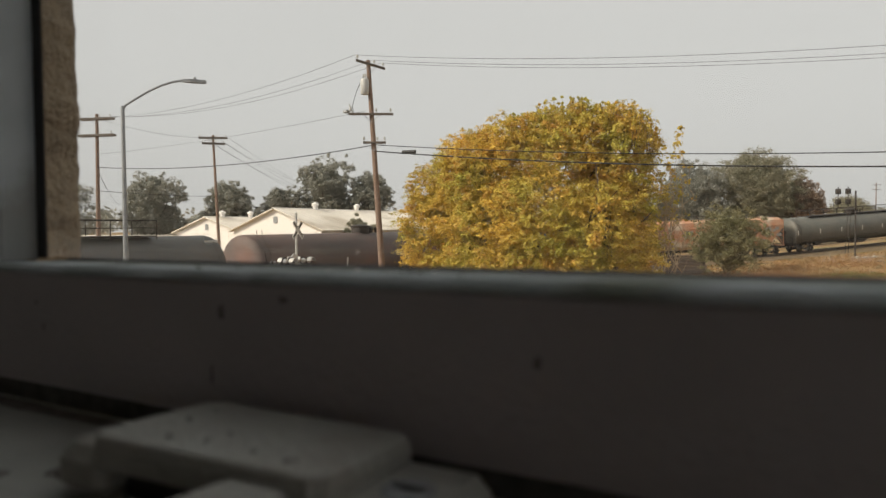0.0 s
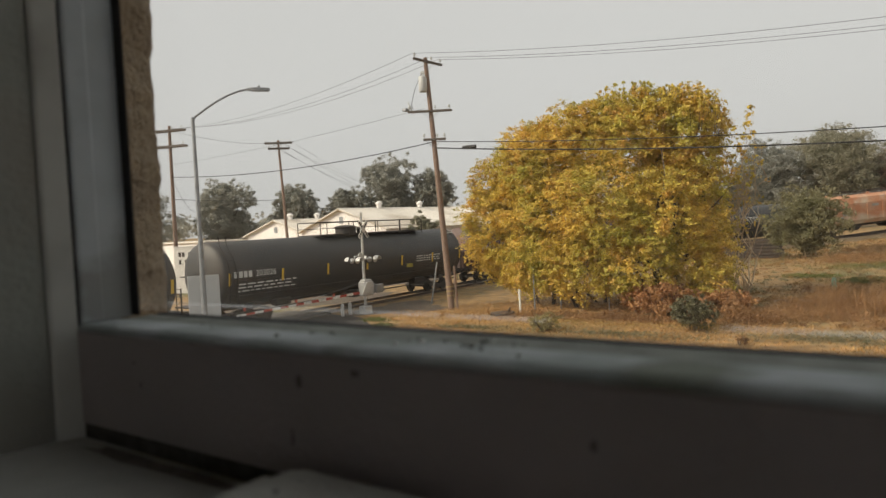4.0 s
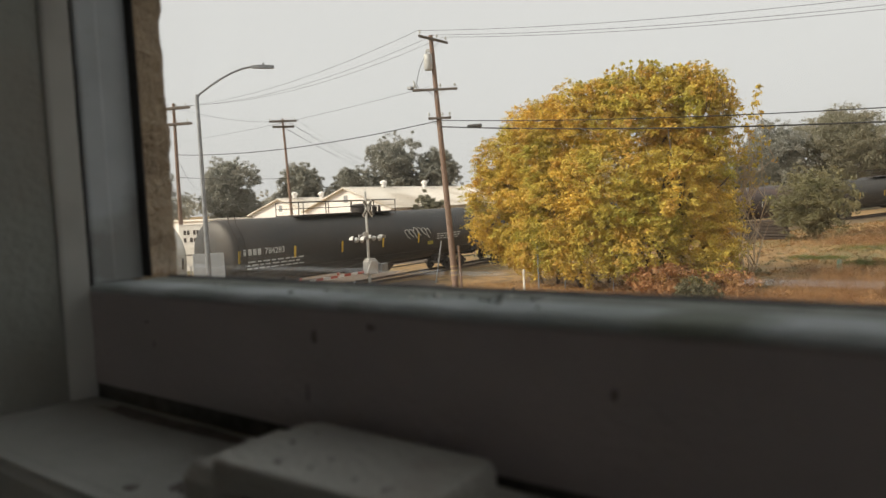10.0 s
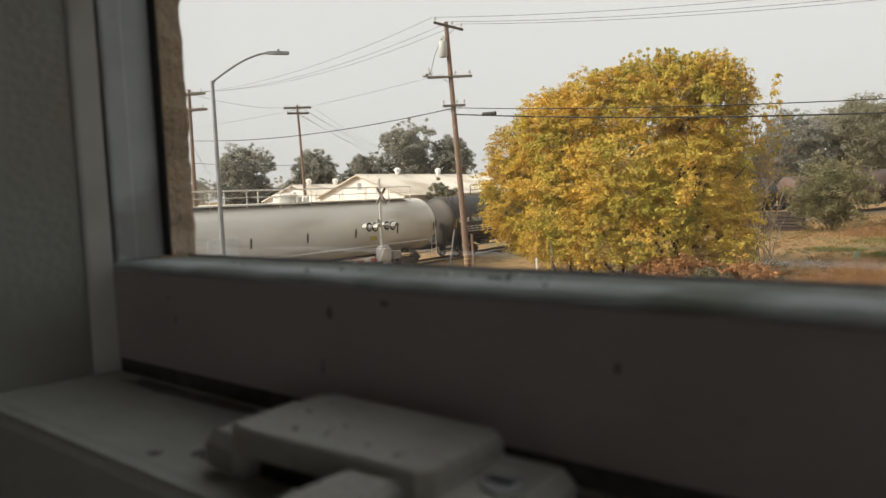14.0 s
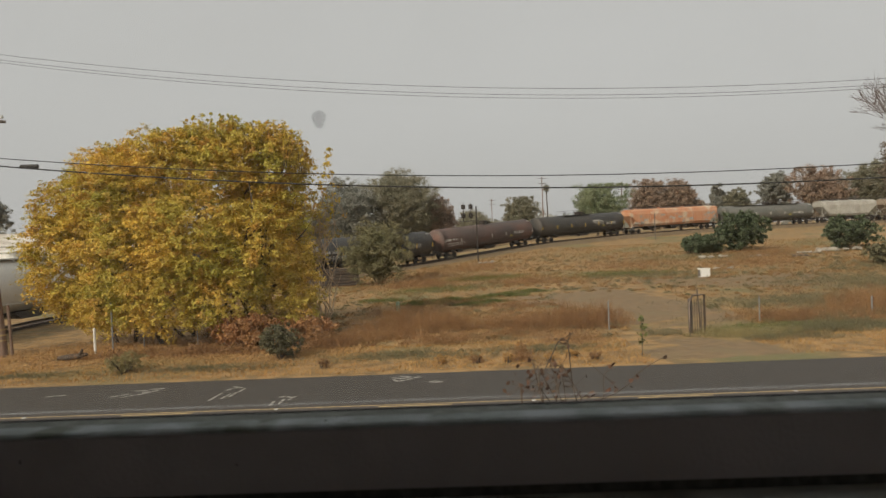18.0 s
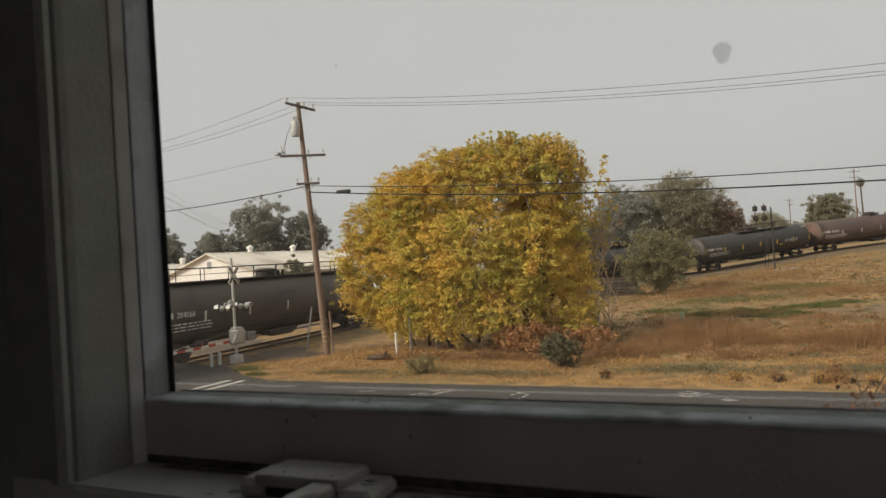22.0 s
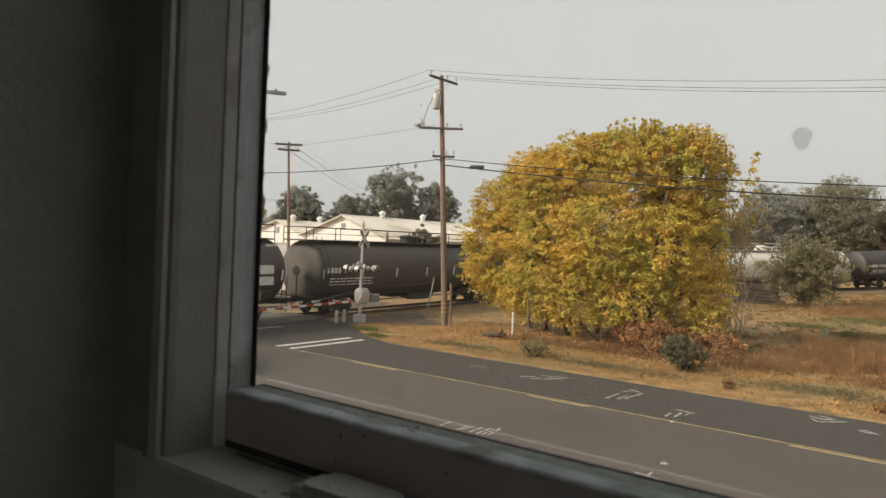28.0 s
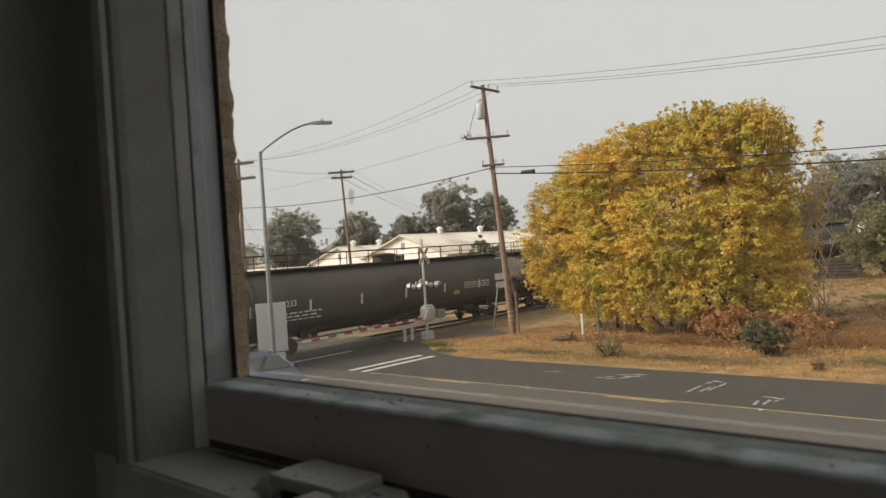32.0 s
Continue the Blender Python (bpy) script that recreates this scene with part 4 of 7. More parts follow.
film = part("dirt_film", Mesh().add([(-0.05, 0, 0), (1.54, 0, 0), (1.54, 0, 1.24), (-0.05, 0, 1.24)], [(0, 1, 2, 3)]), FILM, win, "thin film of dust on the pane, also veiling the view as haze, thicker low down")
film.matrix_basis = pose(0.005, 0.0354, Z0 + 0.0015)
film.visible_shadow = False

# window latch: a low housing with a raised bar, a screw boss and a lever
latch = thing("window_latch", "off-white painted latch with a lever on the ledge", "latch", (0.0, 0.0, Z0 - 0.0462))
part("end_block", Mesh().box((0.135, -0.027, 0.0056), (0.017, 0.034, 0.0112), bevel=0.003), LATCH_METAL, latch)
lo = [(0.139, -0.042), (0.143, -0.0445), (0.199, -0.042), (0.202, -0.039), (0.202, -0.013), (0.199, -0.0105), (0.145, -0.0105), (0.141, -0.013)]
cx_, cy_ = 0.1705, -0.027
rows = [(a, b, 0.0085) for a, b in lo] + [(a, b, 0.0128) for a, b in lo] + [(cx_ + (a - cx_) * 0.988, cy_ + (b - cy_) * 0.975, 0.0147) for a, b in lo] + [(cx_ + (a - cx_) * 0.972, cy_ + (b - cy_) * 0.94, 0.0152) for a, b in lo]
bar = Mesh().add(rows, [(q * 8 + k, q * 8 + (k + 1) % 8, (q + 1) * 8 + (k + 1) % 8, (q + 1) * 8 + k) for q in range(3) for k in range(8)] + [tuple(range(8))[::-1], tuple(range(24, 32))])
part("cover_bar", bar, LATCH_METAL, latch, "flat cover bar of the latch")
part("screw_boss", Mesh().box((0.2085, -0.027, 0.0050), (0.024, 0.034, 0.0100), bevel=0.003), LATCH_METAL, latch)
part("screw", Mesh().lathe([(0.0, 0.0052), (0.0006, 0.0052), (0.0010, 0.0040), (0.0006, 0.0012)], 16, "z", (0.2105, -0.027, 0.0100)), GALV, latch, "worn steel screw")
chips = Mesh()
rr = random.Random(19)
for k in range(9):
    a, b = rr.uniform(0.147, 0.196), rr.choice((rr.uniform(-0.0375, -0.035), rr.uniform(-0.036, -0.018)))
    s_ = rr.uniform(0.0003, 0.0007)
    chips.prism([(a + s_ * math.cos(q) * rr.uniform(0.7, 1.8), b + s_ * math.sin(q) * rr.uniform(0.6, 1.1)) for q in (0, 1.1, 2.2, 3.1, 4.2, 5.3)], 0.0150, 0.01542)
part("paint_chip", chips, GRIME, latch, "dark chips in the paint")
part("screw_slot", Mesh().box((0.2105, -0.027, 0.0109), (0.0075, 0.0009, 0.0006)), GASKET, latch)
# black block fills the hollow, so the slot's shade is in its colour
part("slot", Mesh().box((0.170, -0.0255, 0.0042), (0.054, 0.024, 0.0083)), GASKET, latch, "black block for the shaded slot under the bar")
lev = [(0.181, -0.040), (0.178, -0.066), (0.1815, -0.0705), (0.186, -0.0705), (0.1945, -0.056), (0.196, -0.040)]
lx_, ly_ = 0.187, -0.055
rows = [(a, b, 0.0022) for a, b in lev] + [(a, b, 0.0110) for a, b in lev] + [(lx_ + (a - lx_) * 0.8, ly_ + (b - ly_) * 0.93, 0.0128) for a, b in lev]
lever = Mesh().add(rows, [(q * 6 + k, q * 6 + (k + 1) % 6, (q + 1) * 6 + (k + 1) % 6, (q + 1) * 6 + k) for q in range(2) for k in range(6)] + [tuple(range(6))[::-1], tuple(range(12, 18))])
part("lever", lever, LATCH_METAL, latch, "stubby painted lever over the ledge's edge")
part("lever_lip", Mesh().prism([(0.1785, -0.0665), (0.1815, -0.0703), (0.1835, -0.0703), (0.1815, -0.064)], -0.012, 0.0022), LATCH_METAL, latch)

# ---- train ----
def add_truck(root, y):
    t = new("truck")
    t.parent = root
    t.matrix_basis = pose(0, y, 0)
    tagged(t, "cast steel wheel truck")
    for yy in (-0.88, 0.88):
        for xx in (-0.74, 0.74):
            o = new("wheel", WHEEL)
            o.parent = t
            o.matrix_basis = pose(xx, yy, 0.42)
        o = new("axle", AXLE)
        o.parent = t
        o.matrix_basis = pose(0, yy, 0.42)
    for xx in (-1.0, 1.0):
        o = new("side_frame", SIDE_FRAME)
        o.parent = t
        o.matrix_basis = pose(xx, 0, 0.45)
    return t


WHEEL = Mesh().lathe([(-0.07, 0.30), (-0.07, 0.44), (-0.045, 0.44), (-0.03, 0.42), (0.065, 0.415), (0.065, 0.33), (0.02, 0.30), (0.02, 0.12), (0.08, 0.10)], 20, "x").data("wheel", BLACK_IRON, True)
AXLE = Mesh().tube([(-0.72, 0, 0), (0.72, 0, 0)], 0.08, 8).data("axle", BLACK_IRON, True)
SIDE_FRAME = Mesh().prism([(-1.15, 0.10), (-1.1, -0.10), (-0.7, -0.05), (-0.4, -0.20), (0.4, -0.20), (0.7, -0.05), (1.1, -0.10), (1.15, 0.10), (0.6, 0.2), (0.35, 0.06), (-0.35, 0.06), (-0.6, 0.2)], -0.06, 0.06, "x").data("side_frame", BLACK_IRON)
COUPLER = Mesh().box((0, 0, 0), (0.24, 0.9, 0.26), bevel=0.05).box((0.05, 0.5, 0), (0.34, 0.22, 0.3), bevel=0.06).data("coupler", BLACK_IRON)
TAPE = Mesh().box((0, 0, 0), (0.02, 0.13, 0.62)).data("tape_bar", YELLOW_TAPE)
TAPE_PALE = Mesh().box((0, 0, 0), (0.02, 0.12, 0.55)).data("tape_bar", WHITE_SHEET)


def couplers(root, length):
    for sgn in (-1, 1):
        o = new("coupler", COUPLER)
        o.parent = root
        o.matrix_basis = pose(0, sgn * (length / 2 - 0.48), 0.88, 0, 0, 0 if sgn > 0 else 180)


def rail_run(y0, y1, x, z, h, r=0.028, step=2.2):
    """Posts and two bars of a handrail along y."""
    m = Mesh()
    n = max(1, round((y1 - y0) / step))
    for k in range(n + 1):
        y = y0 + (y1 - y0) * k / n
        m.tube([(x, y, z - 0.22), (x, y, z + h)], r, 6)
    m.tube([(x, y0, z + h), (x, y1, z + h)], r, 6)
    m.tube([(x, y0, z + h * 0.5), (x, y1, z + h * 0.5)], r * 0.7, 6)
    return m


def tank_car(label, mat, length, words="", tape=TAPE, deck=(-3.0, 6.5), graffiti=0, metal=BLACK_IRON, placard=False, end_rails=True):
    root = thing("tank_car", label, "tank car", group="cars of the freight train")
    half, r, zc = length / 2 - 0.98, 1.68, 2.62
    m = Mesh()
    prof = [(-half, 0.02)] + [(-half + 0.42 * (1 - math.cos(a)), r * math.sin(a)) for a in (math.pi / 2 * k / 8 for k in range(1, 9))]
    prof += [(-a, b) for a, b in prof[::-1]]
    m.lathe(prof, 40, "y", (0, 0, zc))
    part("tank", m, mat, root, smooth=True)
    # weld seams and jacket bands
    for k in range(1, 6):
        y = -half + 2 * half * k / 6
        part("seam", Mesh().lathe([(-0.03, r + 0.004), (0.0, r + 0.010), (0.03, r + 0.004)], 36, "y", (0, y, zc)), mat, root, smooth=True)
    part("centre_sill", Mesh().box((0, 0, 0.98), (0.5, length - 1.6, 0.34), bevel=0.03), BLACK_IRON, root)
    for sgn in (-1, 1):
        y = sgn * (length / 2 - 3.4)
        part("saddle", Mesh().prism([(-1.25, 2.0), (-0.45, 1.1), (0.45, 1.1), (1.25, 2.0), (0.9, 1.75), (0, 1.42), (-0.9, 1.75)], y - 0.6, y + 0.6, "y"), BLACK_IRON, root)
        part("bolster", Mesh().box((0, y, 1.0), (2.5, 0.55, 0.28), bevel=0.04), BLACK_IRON, root)
        add_truck(root, sgn * (length / 2 - 3.4))
        e = sgn * (length / 2 - 0.9)
        part("end_platform", Mesh().box((0, e, 1.16), (2.7, 0.9, 0.07)), BLACK_IRON, root)
        lad = Mesh()
        for xx in (0.95, 1.35):
            lad.tube([(xx, e, 0.45), (xx, e, 2.3)], 0.025, 6)
        for k in range(5):
            lad.tube([(0.95, e, 0.55 + 0.34 * k), (1.35, e, 0.55 + 0.34 * k)], 0.018, 5)
        part("end_ladder", lad, metal, root)
        post = Mesh().tube([(-0.45 * sgn, e + sgn * 0.3, 1.2), (-0.45 * sgn, e + sgn * 0.3, 2.7)], 0.04, 6)
        part("brake_stand", post, BLACK_IRON, root)
        part("brake_wheel", Mesh().lathe([(-0.03, 0.22), (-0.03, 0.27), (0.03, 0.27), (0.03, 0.22)], 16, "y", (-0.45 * sgn, e + sgn * 0.36, 2.6)), BLACK_IRON, root, smooth=True)
        up = Mesh()
        yl = sgn * (half - 0.75)
        for q in (-0.2, 0.2):
            up.tube([(1.62, yl + q, 1.25), (1.74, yl + q, 2.62), (1.60, yl + q, 3.35), (1.05, yl + q, 4.1), (0.95, yl + q, 4.55)], 0.022, 5)
        for k in range(7):
            z = 1.4 + 0.33 * k
            xx = 0.06 + math.sqrt(max(r * r - (z - zc) ** 2, 0))
            up.tube([(xx, yl - 0.2, z), (xx, yl + 0.2, z)], 0.018, 5)
        if sgn < 0:
            part("side_ladder", up, metal, root)
        part("end_band", Mesh().lathe([(-0.12, r + 0.012), (0.12, r + 0.012)], 36, "y", (0, sgn * (half - 0.66), zc)), mat, root, smooth=True)
        if end_rails:
            h = Mesh().tube([(1.3, e, 1.2), (1.3, e, 2.25), (1.3, e - sgn * 0.8, 2.35), (1.3, e - sgn * 0.8, 1.5)], 0.025, 6)
            part("hand_grab", h, metal, root)
        part("brake_box" if sgn < 0 else "air_reservoir", Mesh().box((0.75, sgn * (length / 2 - 5.4), 0.95), (0.5, 1.1, 0.4), bevel=0.08), BLACK_IRON, root)
    couplers(root, length)
    if metal is BLACK_IRON:
        tri = Mesh().prism([(half - 1.25, 4.05), (half - 0.35, 4.05), (half - 0.80, 3.35), (half - 0.83, 3.45), (half - 1.12, 3.97), (half - 0.48, 3.97), (half - 0.77, 3.45)], 1.02, 1.06, "x")
        for k in range(3):
            tri.box((1.05, half - 0.80, 3.62 + 0.14 * k), (0.04, 0.18 + 0.2 * k, 0.05))
        part("step_bracket", tri, WHITE_SHEET, root, "white triangular step bracket")
    part("bottom_outlet", Mesh().box((0, 0.3, 0.75), (0.7, 1.3, 0.5), bevel=0.08), BLACK_IRON, root)
    for xx in (-0.95, 0.95):
        part("skid_plate", Mesh().prism([(-1.6, 0.98), (-0.9, 0.55), (0.9, 0.55), (1.6, 0.98)], xx - 0.25, xx + 0.25, "x"), BLACK_IRON, root)
    part("brake_pipe", Mesh().tube([(1.05, -length / 2 + 1.2, 0.72), (1.05, length / 2 - 1.2, 0.72)], 0.04, 6), BLACK_IRON, root)
    # side handrail low on the tank
    side = Mesh()
    side.tube([(1.70, -half + 1.0, 1.62), (1.70, half - 1.0, 1.62)], 0.03, 6)
    for k in range(9):
        y = -half + 1.0 + (2 * half - 2.0) * k / 8
        side.tube([(1.38, y, 1.68), (1.70, y, 1.62), (1.70, y, 1.40)], 0.022, 5)
    part("side_handrail", side, metal, root)
    top = zc + r
    if deck:
        y0, y1 = deck
        part("deck", Mesh().box((0, (y0 + y1) / 2, top + 0.02), (1.9, y1 - y0, 0.07)), metal, root, "walkway grating on top of the tank")
        for x in (-0.93, 0.93):
            part("handrail", rail_run(y0, y1, x, top + 0.05, 0.72), metal, root)
        for y in (y0, y1):
            e = Mesh().tube([(-0.93, y, top + 0.77), (0.93, y, top + 0.77)], 0.028, 6)
            part("handrail", e, metal, root)
    man = Mesh().lathe([(0, 0.62), (0.42, 0.62), (0.44, 0.70), (0.52, 0.72), (0.60, 0.50), (0.63, 0.1)], 20, "z", (0.0, 0.0, top - 0.06))
    part("manway", man, metal, root, "round manway dome", smooth=True)
    for k in range(4):
        v = Mesh().lathe([(0, 0.09), (0.3, 0.09), (0.34, 0.12), (0.42, 0.05)], 10, "z", (0.45 * math.cos(k * 1.57 + 0.5), 1.25 + 0.35 * math.sin(k * 1.57), top - 0.02))
        part("valve", v, metal, root, smooth=True)
    def on_side(z):
        return math.sqrt(max(r * r - (z - zc) ** 2, 0))
    tx = on_side(2.45) + 0.006
    lean = -math.degrees(math.asin((zc - 2.45) / r))
    for k in range(7):
        o = new("tape_bar", tape)
        o.parent = root
        o.matrix_basis = pose(tx + 0.006, -half + 0.55 + (2 * half - 1.1) * k / 6, 2.45, 0, -lean, 0)
    if words:
        o = new("car_number", text_mesh(words, 0.44, LETTER, "car_number"))
        o.parent = root
        o.matrix_basis = pose(on_side(2.65) + 0.012, -half + 2.1, 2.50, 90, 0, 90)
        tagged(o, "white stencilled car number " + words)
        bar = Mesh()
        for k in range(4):
            bar.box((on_side(2.65) + 0.01, -half + 0.9 + 0.29 * k, 2.65), (0.02, 0.2, 0.31))
        part("mark_bar", bar, LETTER, root, "white block marks before the number")
        lines = Mesh()
        rr = random.Random(len(words) * 7 + int(words[-2:]))
        for row in range(3):
            y = -half + 1.1
            while y < -half + 4.6:
                w = rr.uniform(0.15, 0.5)
                zz = 2.16 - 0.17 * row
                lines.box((on_side(zz) + 0.006, y + w / 2, zz), (0.012, w, 0.07))
                y += w + 0.12
        part("stencil_bars", lines, LETTER, root, "small white stencil lines")
    far = Mesh()
    rr = random.Random(int(length * 100))
    for row in range(3):
        y = half - 5.6
        while y < half - 3.0:
            w = rr.uniform(0.15, 0.45)
            zz = 2.60 - 0.15 * row
            far.box((on_side(zz) + 0.006, y + w / 2, zz), (0.012, w, 0.06))
            y += w + 0.1
    part("stencil_bars", far, LETTER, root, "small white stencil lines")
    p = Mesh().box((on_side(2.1) + 0.01, half - 6.3, 2.1), (0.02, 0.6, 0.3))
    part("hazard_panel", p, material_cache("hazard_yellow", (0.36, 0.31, 0.05)), root, "small yellow-green hazard panel")
    if graffiti == "loops":
        g = Mesh()
        for k in range(5):
            y, w = 4.4 + 0.98 * k, 0.36 if k % 2 else 0.44
            ring = [(y + w * math.cos(q * 0.52), 1.62 + 0.30 * math.sin(q * 0.52) + 0.05 * math.sin(3 * q + k)) for q in range(-1, 8)]
            g.tube([(on_side(z) + 0.010, a, z) for a, z in ring], 0.028, 4)
        part("scrawl", g, material_cache("faint_green_spray_paint", (0.17, 0.18, 0.13)), root, "faint grey-green spray-paint loops")
    elif graffiti:
        g = Mesh()
        rr = random.Random(graffiti)
        for k in range(6):
            y = 2.4 + 0.44 * k
            a, b = rr.uniform(-0.15, 0.25), rr.uniform(0.26, 0.42)
            pts = []
            for q in range(7):
                w = q / 6 * rr.uniform(4.0, 6.0)
                zz = 2.75 + a * 0.5 + b * math.sin(w)
                pts.append((on_side(zz) + 0.012, y + 0.26 * math.cos(w * 1.3), zz))
            g.tube(pts, 0.035, 4)
        part("scrawl", g, LETTER, root, "pale spray-paint scrawl")
    if placard:
        part("placard", Mesh().box((on_side(2.7) + 0.02, half - 1.7, 2.75), (0.03, 1.1, 0.45)), WHITE_SHEET, root, "white shipping placard")
        part("placard", Mesh().box((on_side(2.2) + 0.02, half - 1.6, 2.2), (0.03, 1.0, 0.5)), WHITE_SHEET, root, "white shipping placard")
    return root


CACHE = {}


def material_cache(name, color):
    if name not in CACHE:
        CACHE[name] = material(name, color, 0.6)
    return CACHE[name]


def hopper_car(label, mat, length, patched=False):
    root = thing("hopper_car", label, "hopper car", group="cars of the freight train")
    h = length / 2
    prof = [(-1.2, 1.25), (-1.52, 1.7), (-1.55, 3.6), (-1.35, 4.25), (-0.7, 4.55), (0.7, 4.55), (1.35, 4.25), (1.55, 3.6), (1.52, 1.7), (1.2, 1.25)]
    m = Mesh()
    n = len(prof)
    rows = []
    for y, lift in ((-h + 1.1, 2.1), (-h + 3.0, 0.0), (h - 3.0, 0.0), (h - 1.1, 2.1)):
        rows += [(x, y, max(z, 1.25 + lift)) for x, z in prof]
    m.add(rows, [(i * n + k, i * n + (k + 1) % n, (i + 1) * n + (k + 1) % n, (i + 1) * n + k) for i in range(3) for k in range(n)] + [tuple(range(n))[::-1], tuple(3 * n + k for k in range(n))])
    part("body", m, mat, root)
    for k in range(9):
        y = -h + 3.0 + (length - 6.0) * k / 8
        for x in (-1.57, 1.57):
            part("rib", Mesh().box((x, y, 2.6), (0.06, 0.12, 1.95)), mat, root)
    part("roof_walk", Mesh().box((0, 0, 4.68), (0.6, length - 2.4, 0.05)), GALV, root)
    for x in (-0.75, 0.75):
        part("roof_rail", rail_run(-h + 1.6, h - 1.6, x, 4.6, 0.35, 0.03, 3.0), BLACK_IRON, root)
    for k in range(4):
        y = -h + 3.2 + (length - 6.4) * k / 3
        part("hatch", Mesh().lathe([(0, 0.42), (0.16, 0.42), (0.2, 0.3)], 14, "z", (0.0, y, 4.55)), mat, root)
    for k in range(3):
        y = (k - 1) * (length - 7) / 3
        part("outlet", Mesh().prism([(y - 1.3, 1.25), (y - 0.35, 0.5), (y + 0.35, 0.5), (y + 1.3, 1.25)], -0.9, 0.9, "x"), BLACK_IRON, root)
    part("centre_sill", Mesh().box((0, 0, 1.05), (0.5, length - 1.4, 0.3)), BLACK_IRON, root)
    for sgn in (-1, 1):
        add_truck(root, sgn * (h - 2.4))
        e = sgn * (h - 1.0)
        f = Mesh()
        for x in (-1.4, 1.4):
            f.tube([(x, e, 1.1), (x, e, 4.3)], 0.05, 6)
            f.tube([(x, e, 1.2), (x, e - sgn * 1.9, 3.3)], 0.05, 6)
        for k in range(6):
            f.tube([(0.95, e, 1.3 + 0.5 * k), (1.4, e, 1.3 + 0.5 * k)], 0.03, 5)
        f.box((0, e, 1.15), (2.9, 0.3, 0.12))
        part("end_frame", f, mat, root)
    couplers(root, length)
    if patched:
        rr = random.Random(3)
        for k in range(26):
            y = rr.choice((-1, 1)) * (h - rr.uniform(1.5, 4.5)) if k < 16 else rr.uniform(-h + 3, h - 3)
            z = rr.uniform(1.7, 3.3)
            part("paint_patch", Mesh().box((1.556, y, z), (0.012, rr.uniform(0.3, 1.1), rr.uniform(0.15, 0.5))), HOPPER_PALE, root, "flaked pale paint")
    return root


TRAIN = [
    (198.5, 15.0, hopper_car("pale grey covered hopper car", HOPPER_PALE, 15.0)),
    (183.5, 15.0, hopper_car("pale grey covered hopper car", HOPPER_PALE, 15.0)),
    (168.5, 15.0, hopper_car("dusty tan covered hopper car", material("tan_hopper_paint", (0.30, 0.24, 0.18), 0.7, color2=(0.24, 0.19, 0.14), scale=0.7), 15.0)),
    (153.5, 15.0, hopper_car("dusty tan covered hopper car", bpy.data.materials["tan_hopper_paint"], 15.0)),
    (138.5, 15.2, hopper_car("pale grey covered hopper car", HOPPER_PALE, 15.2)),
    (123.3, 24.3, tank_car("dusty green-grey tank car", TANK_GREY, 24.3, tape=TAPE_PALE, deck=(-8, 8))),
    (99.0, 24.4, hopper_car("faded orange covered hopper car with flaking paint", HOPPER_ORANGE, 24.4, True)),
    (74.6, 24.4, tank_car("black tank car with faint stencils", TANK_BLACK, 24.4, deck=(-4.5, 2.5), graffiti=5)),
    (50.2, 24.47, tank_car("black tank car streaked with brown rust", TANK_RUST, 24.47, "400400", deck=None, tape=TAPE_PALE)),
    (25.73, 22.83, tank_car("black tank car with yellow reflector bars", TANK_BLACK, 22.83, "203026")),
    (2.9, 24.35, tank_car("black tank car with a pale scrawl on its side", TANK_BLACK, 24.35, "784283", deck=(-6.0, 2.2), graffiti=9)),
    (-21.45, 24.85, tank_car("grimy white tank car with rails along its top", TANK_WHITE, 24.85, tape=Mesh().box((0, 0, 0), (0.02, 0.10, 0.5)).data("tape_bar", BLACK_IRON), deck=(-9.5, 9.5), metal=WHITE_SHEET)),
    (-46.3, 24.5, tank_car("dusty grey-black tank car with handrails along its top", TANK_DUSTY, 24.5, "204066", tape=TAPE_PALE, deck=(-11, 11))),
    (-70.8, 22.3, tank_car("dusty black tank car with graffiti low on its side", TANK_DUSTY, 22.3, "33534", deck=(-10.4, 10.4), graffiti="loops", tape=TAPE_PALE)),
    (-93.1, 24.0, tank_car("dusty black tank car with white placards", TANK_DUSTY, 24.0, "32233", deck=(-10.5, 10.5), tape=TAPE_PALE, placard=True)),
    (-117.1, 24.0, tank_car("black tank car with handrails along its top", TANK_BLACK, 24.0, deck=(-10.5, 10.5))),
]
VT = np.arange(0, 33.01, 0.1)
VV = np.interp(VT, (0, 2, 5, 9, 13, 19, 21, 25, 29, 32), (3.95, 3.9, 4.0, 4.2, 4.42, 4.49, 4.30, 4.22, 3.87, 3.5))
VD = np.concatenate([[0], np.cumsum((VV[:-1] + VV[1:]) / 2 * 0.1)])


def car_pose(front, length, t):
    mid = front - length / 2 + float(np.interp(t, VT, VD))
    a, b = on_track(mid + length / 2 - 3.2), on_track(mid - length / 2 + 3.2)
    d = (a - b).normalized()
    c = (a + b) / 2
    turn = Matrix.Rotation(-math.atan2(d.x, d.y), 4, "Z") @ Matrix.Rotation(math.asin(d.z), 4, "X")
    return Matrix.Translation(c) @ turn


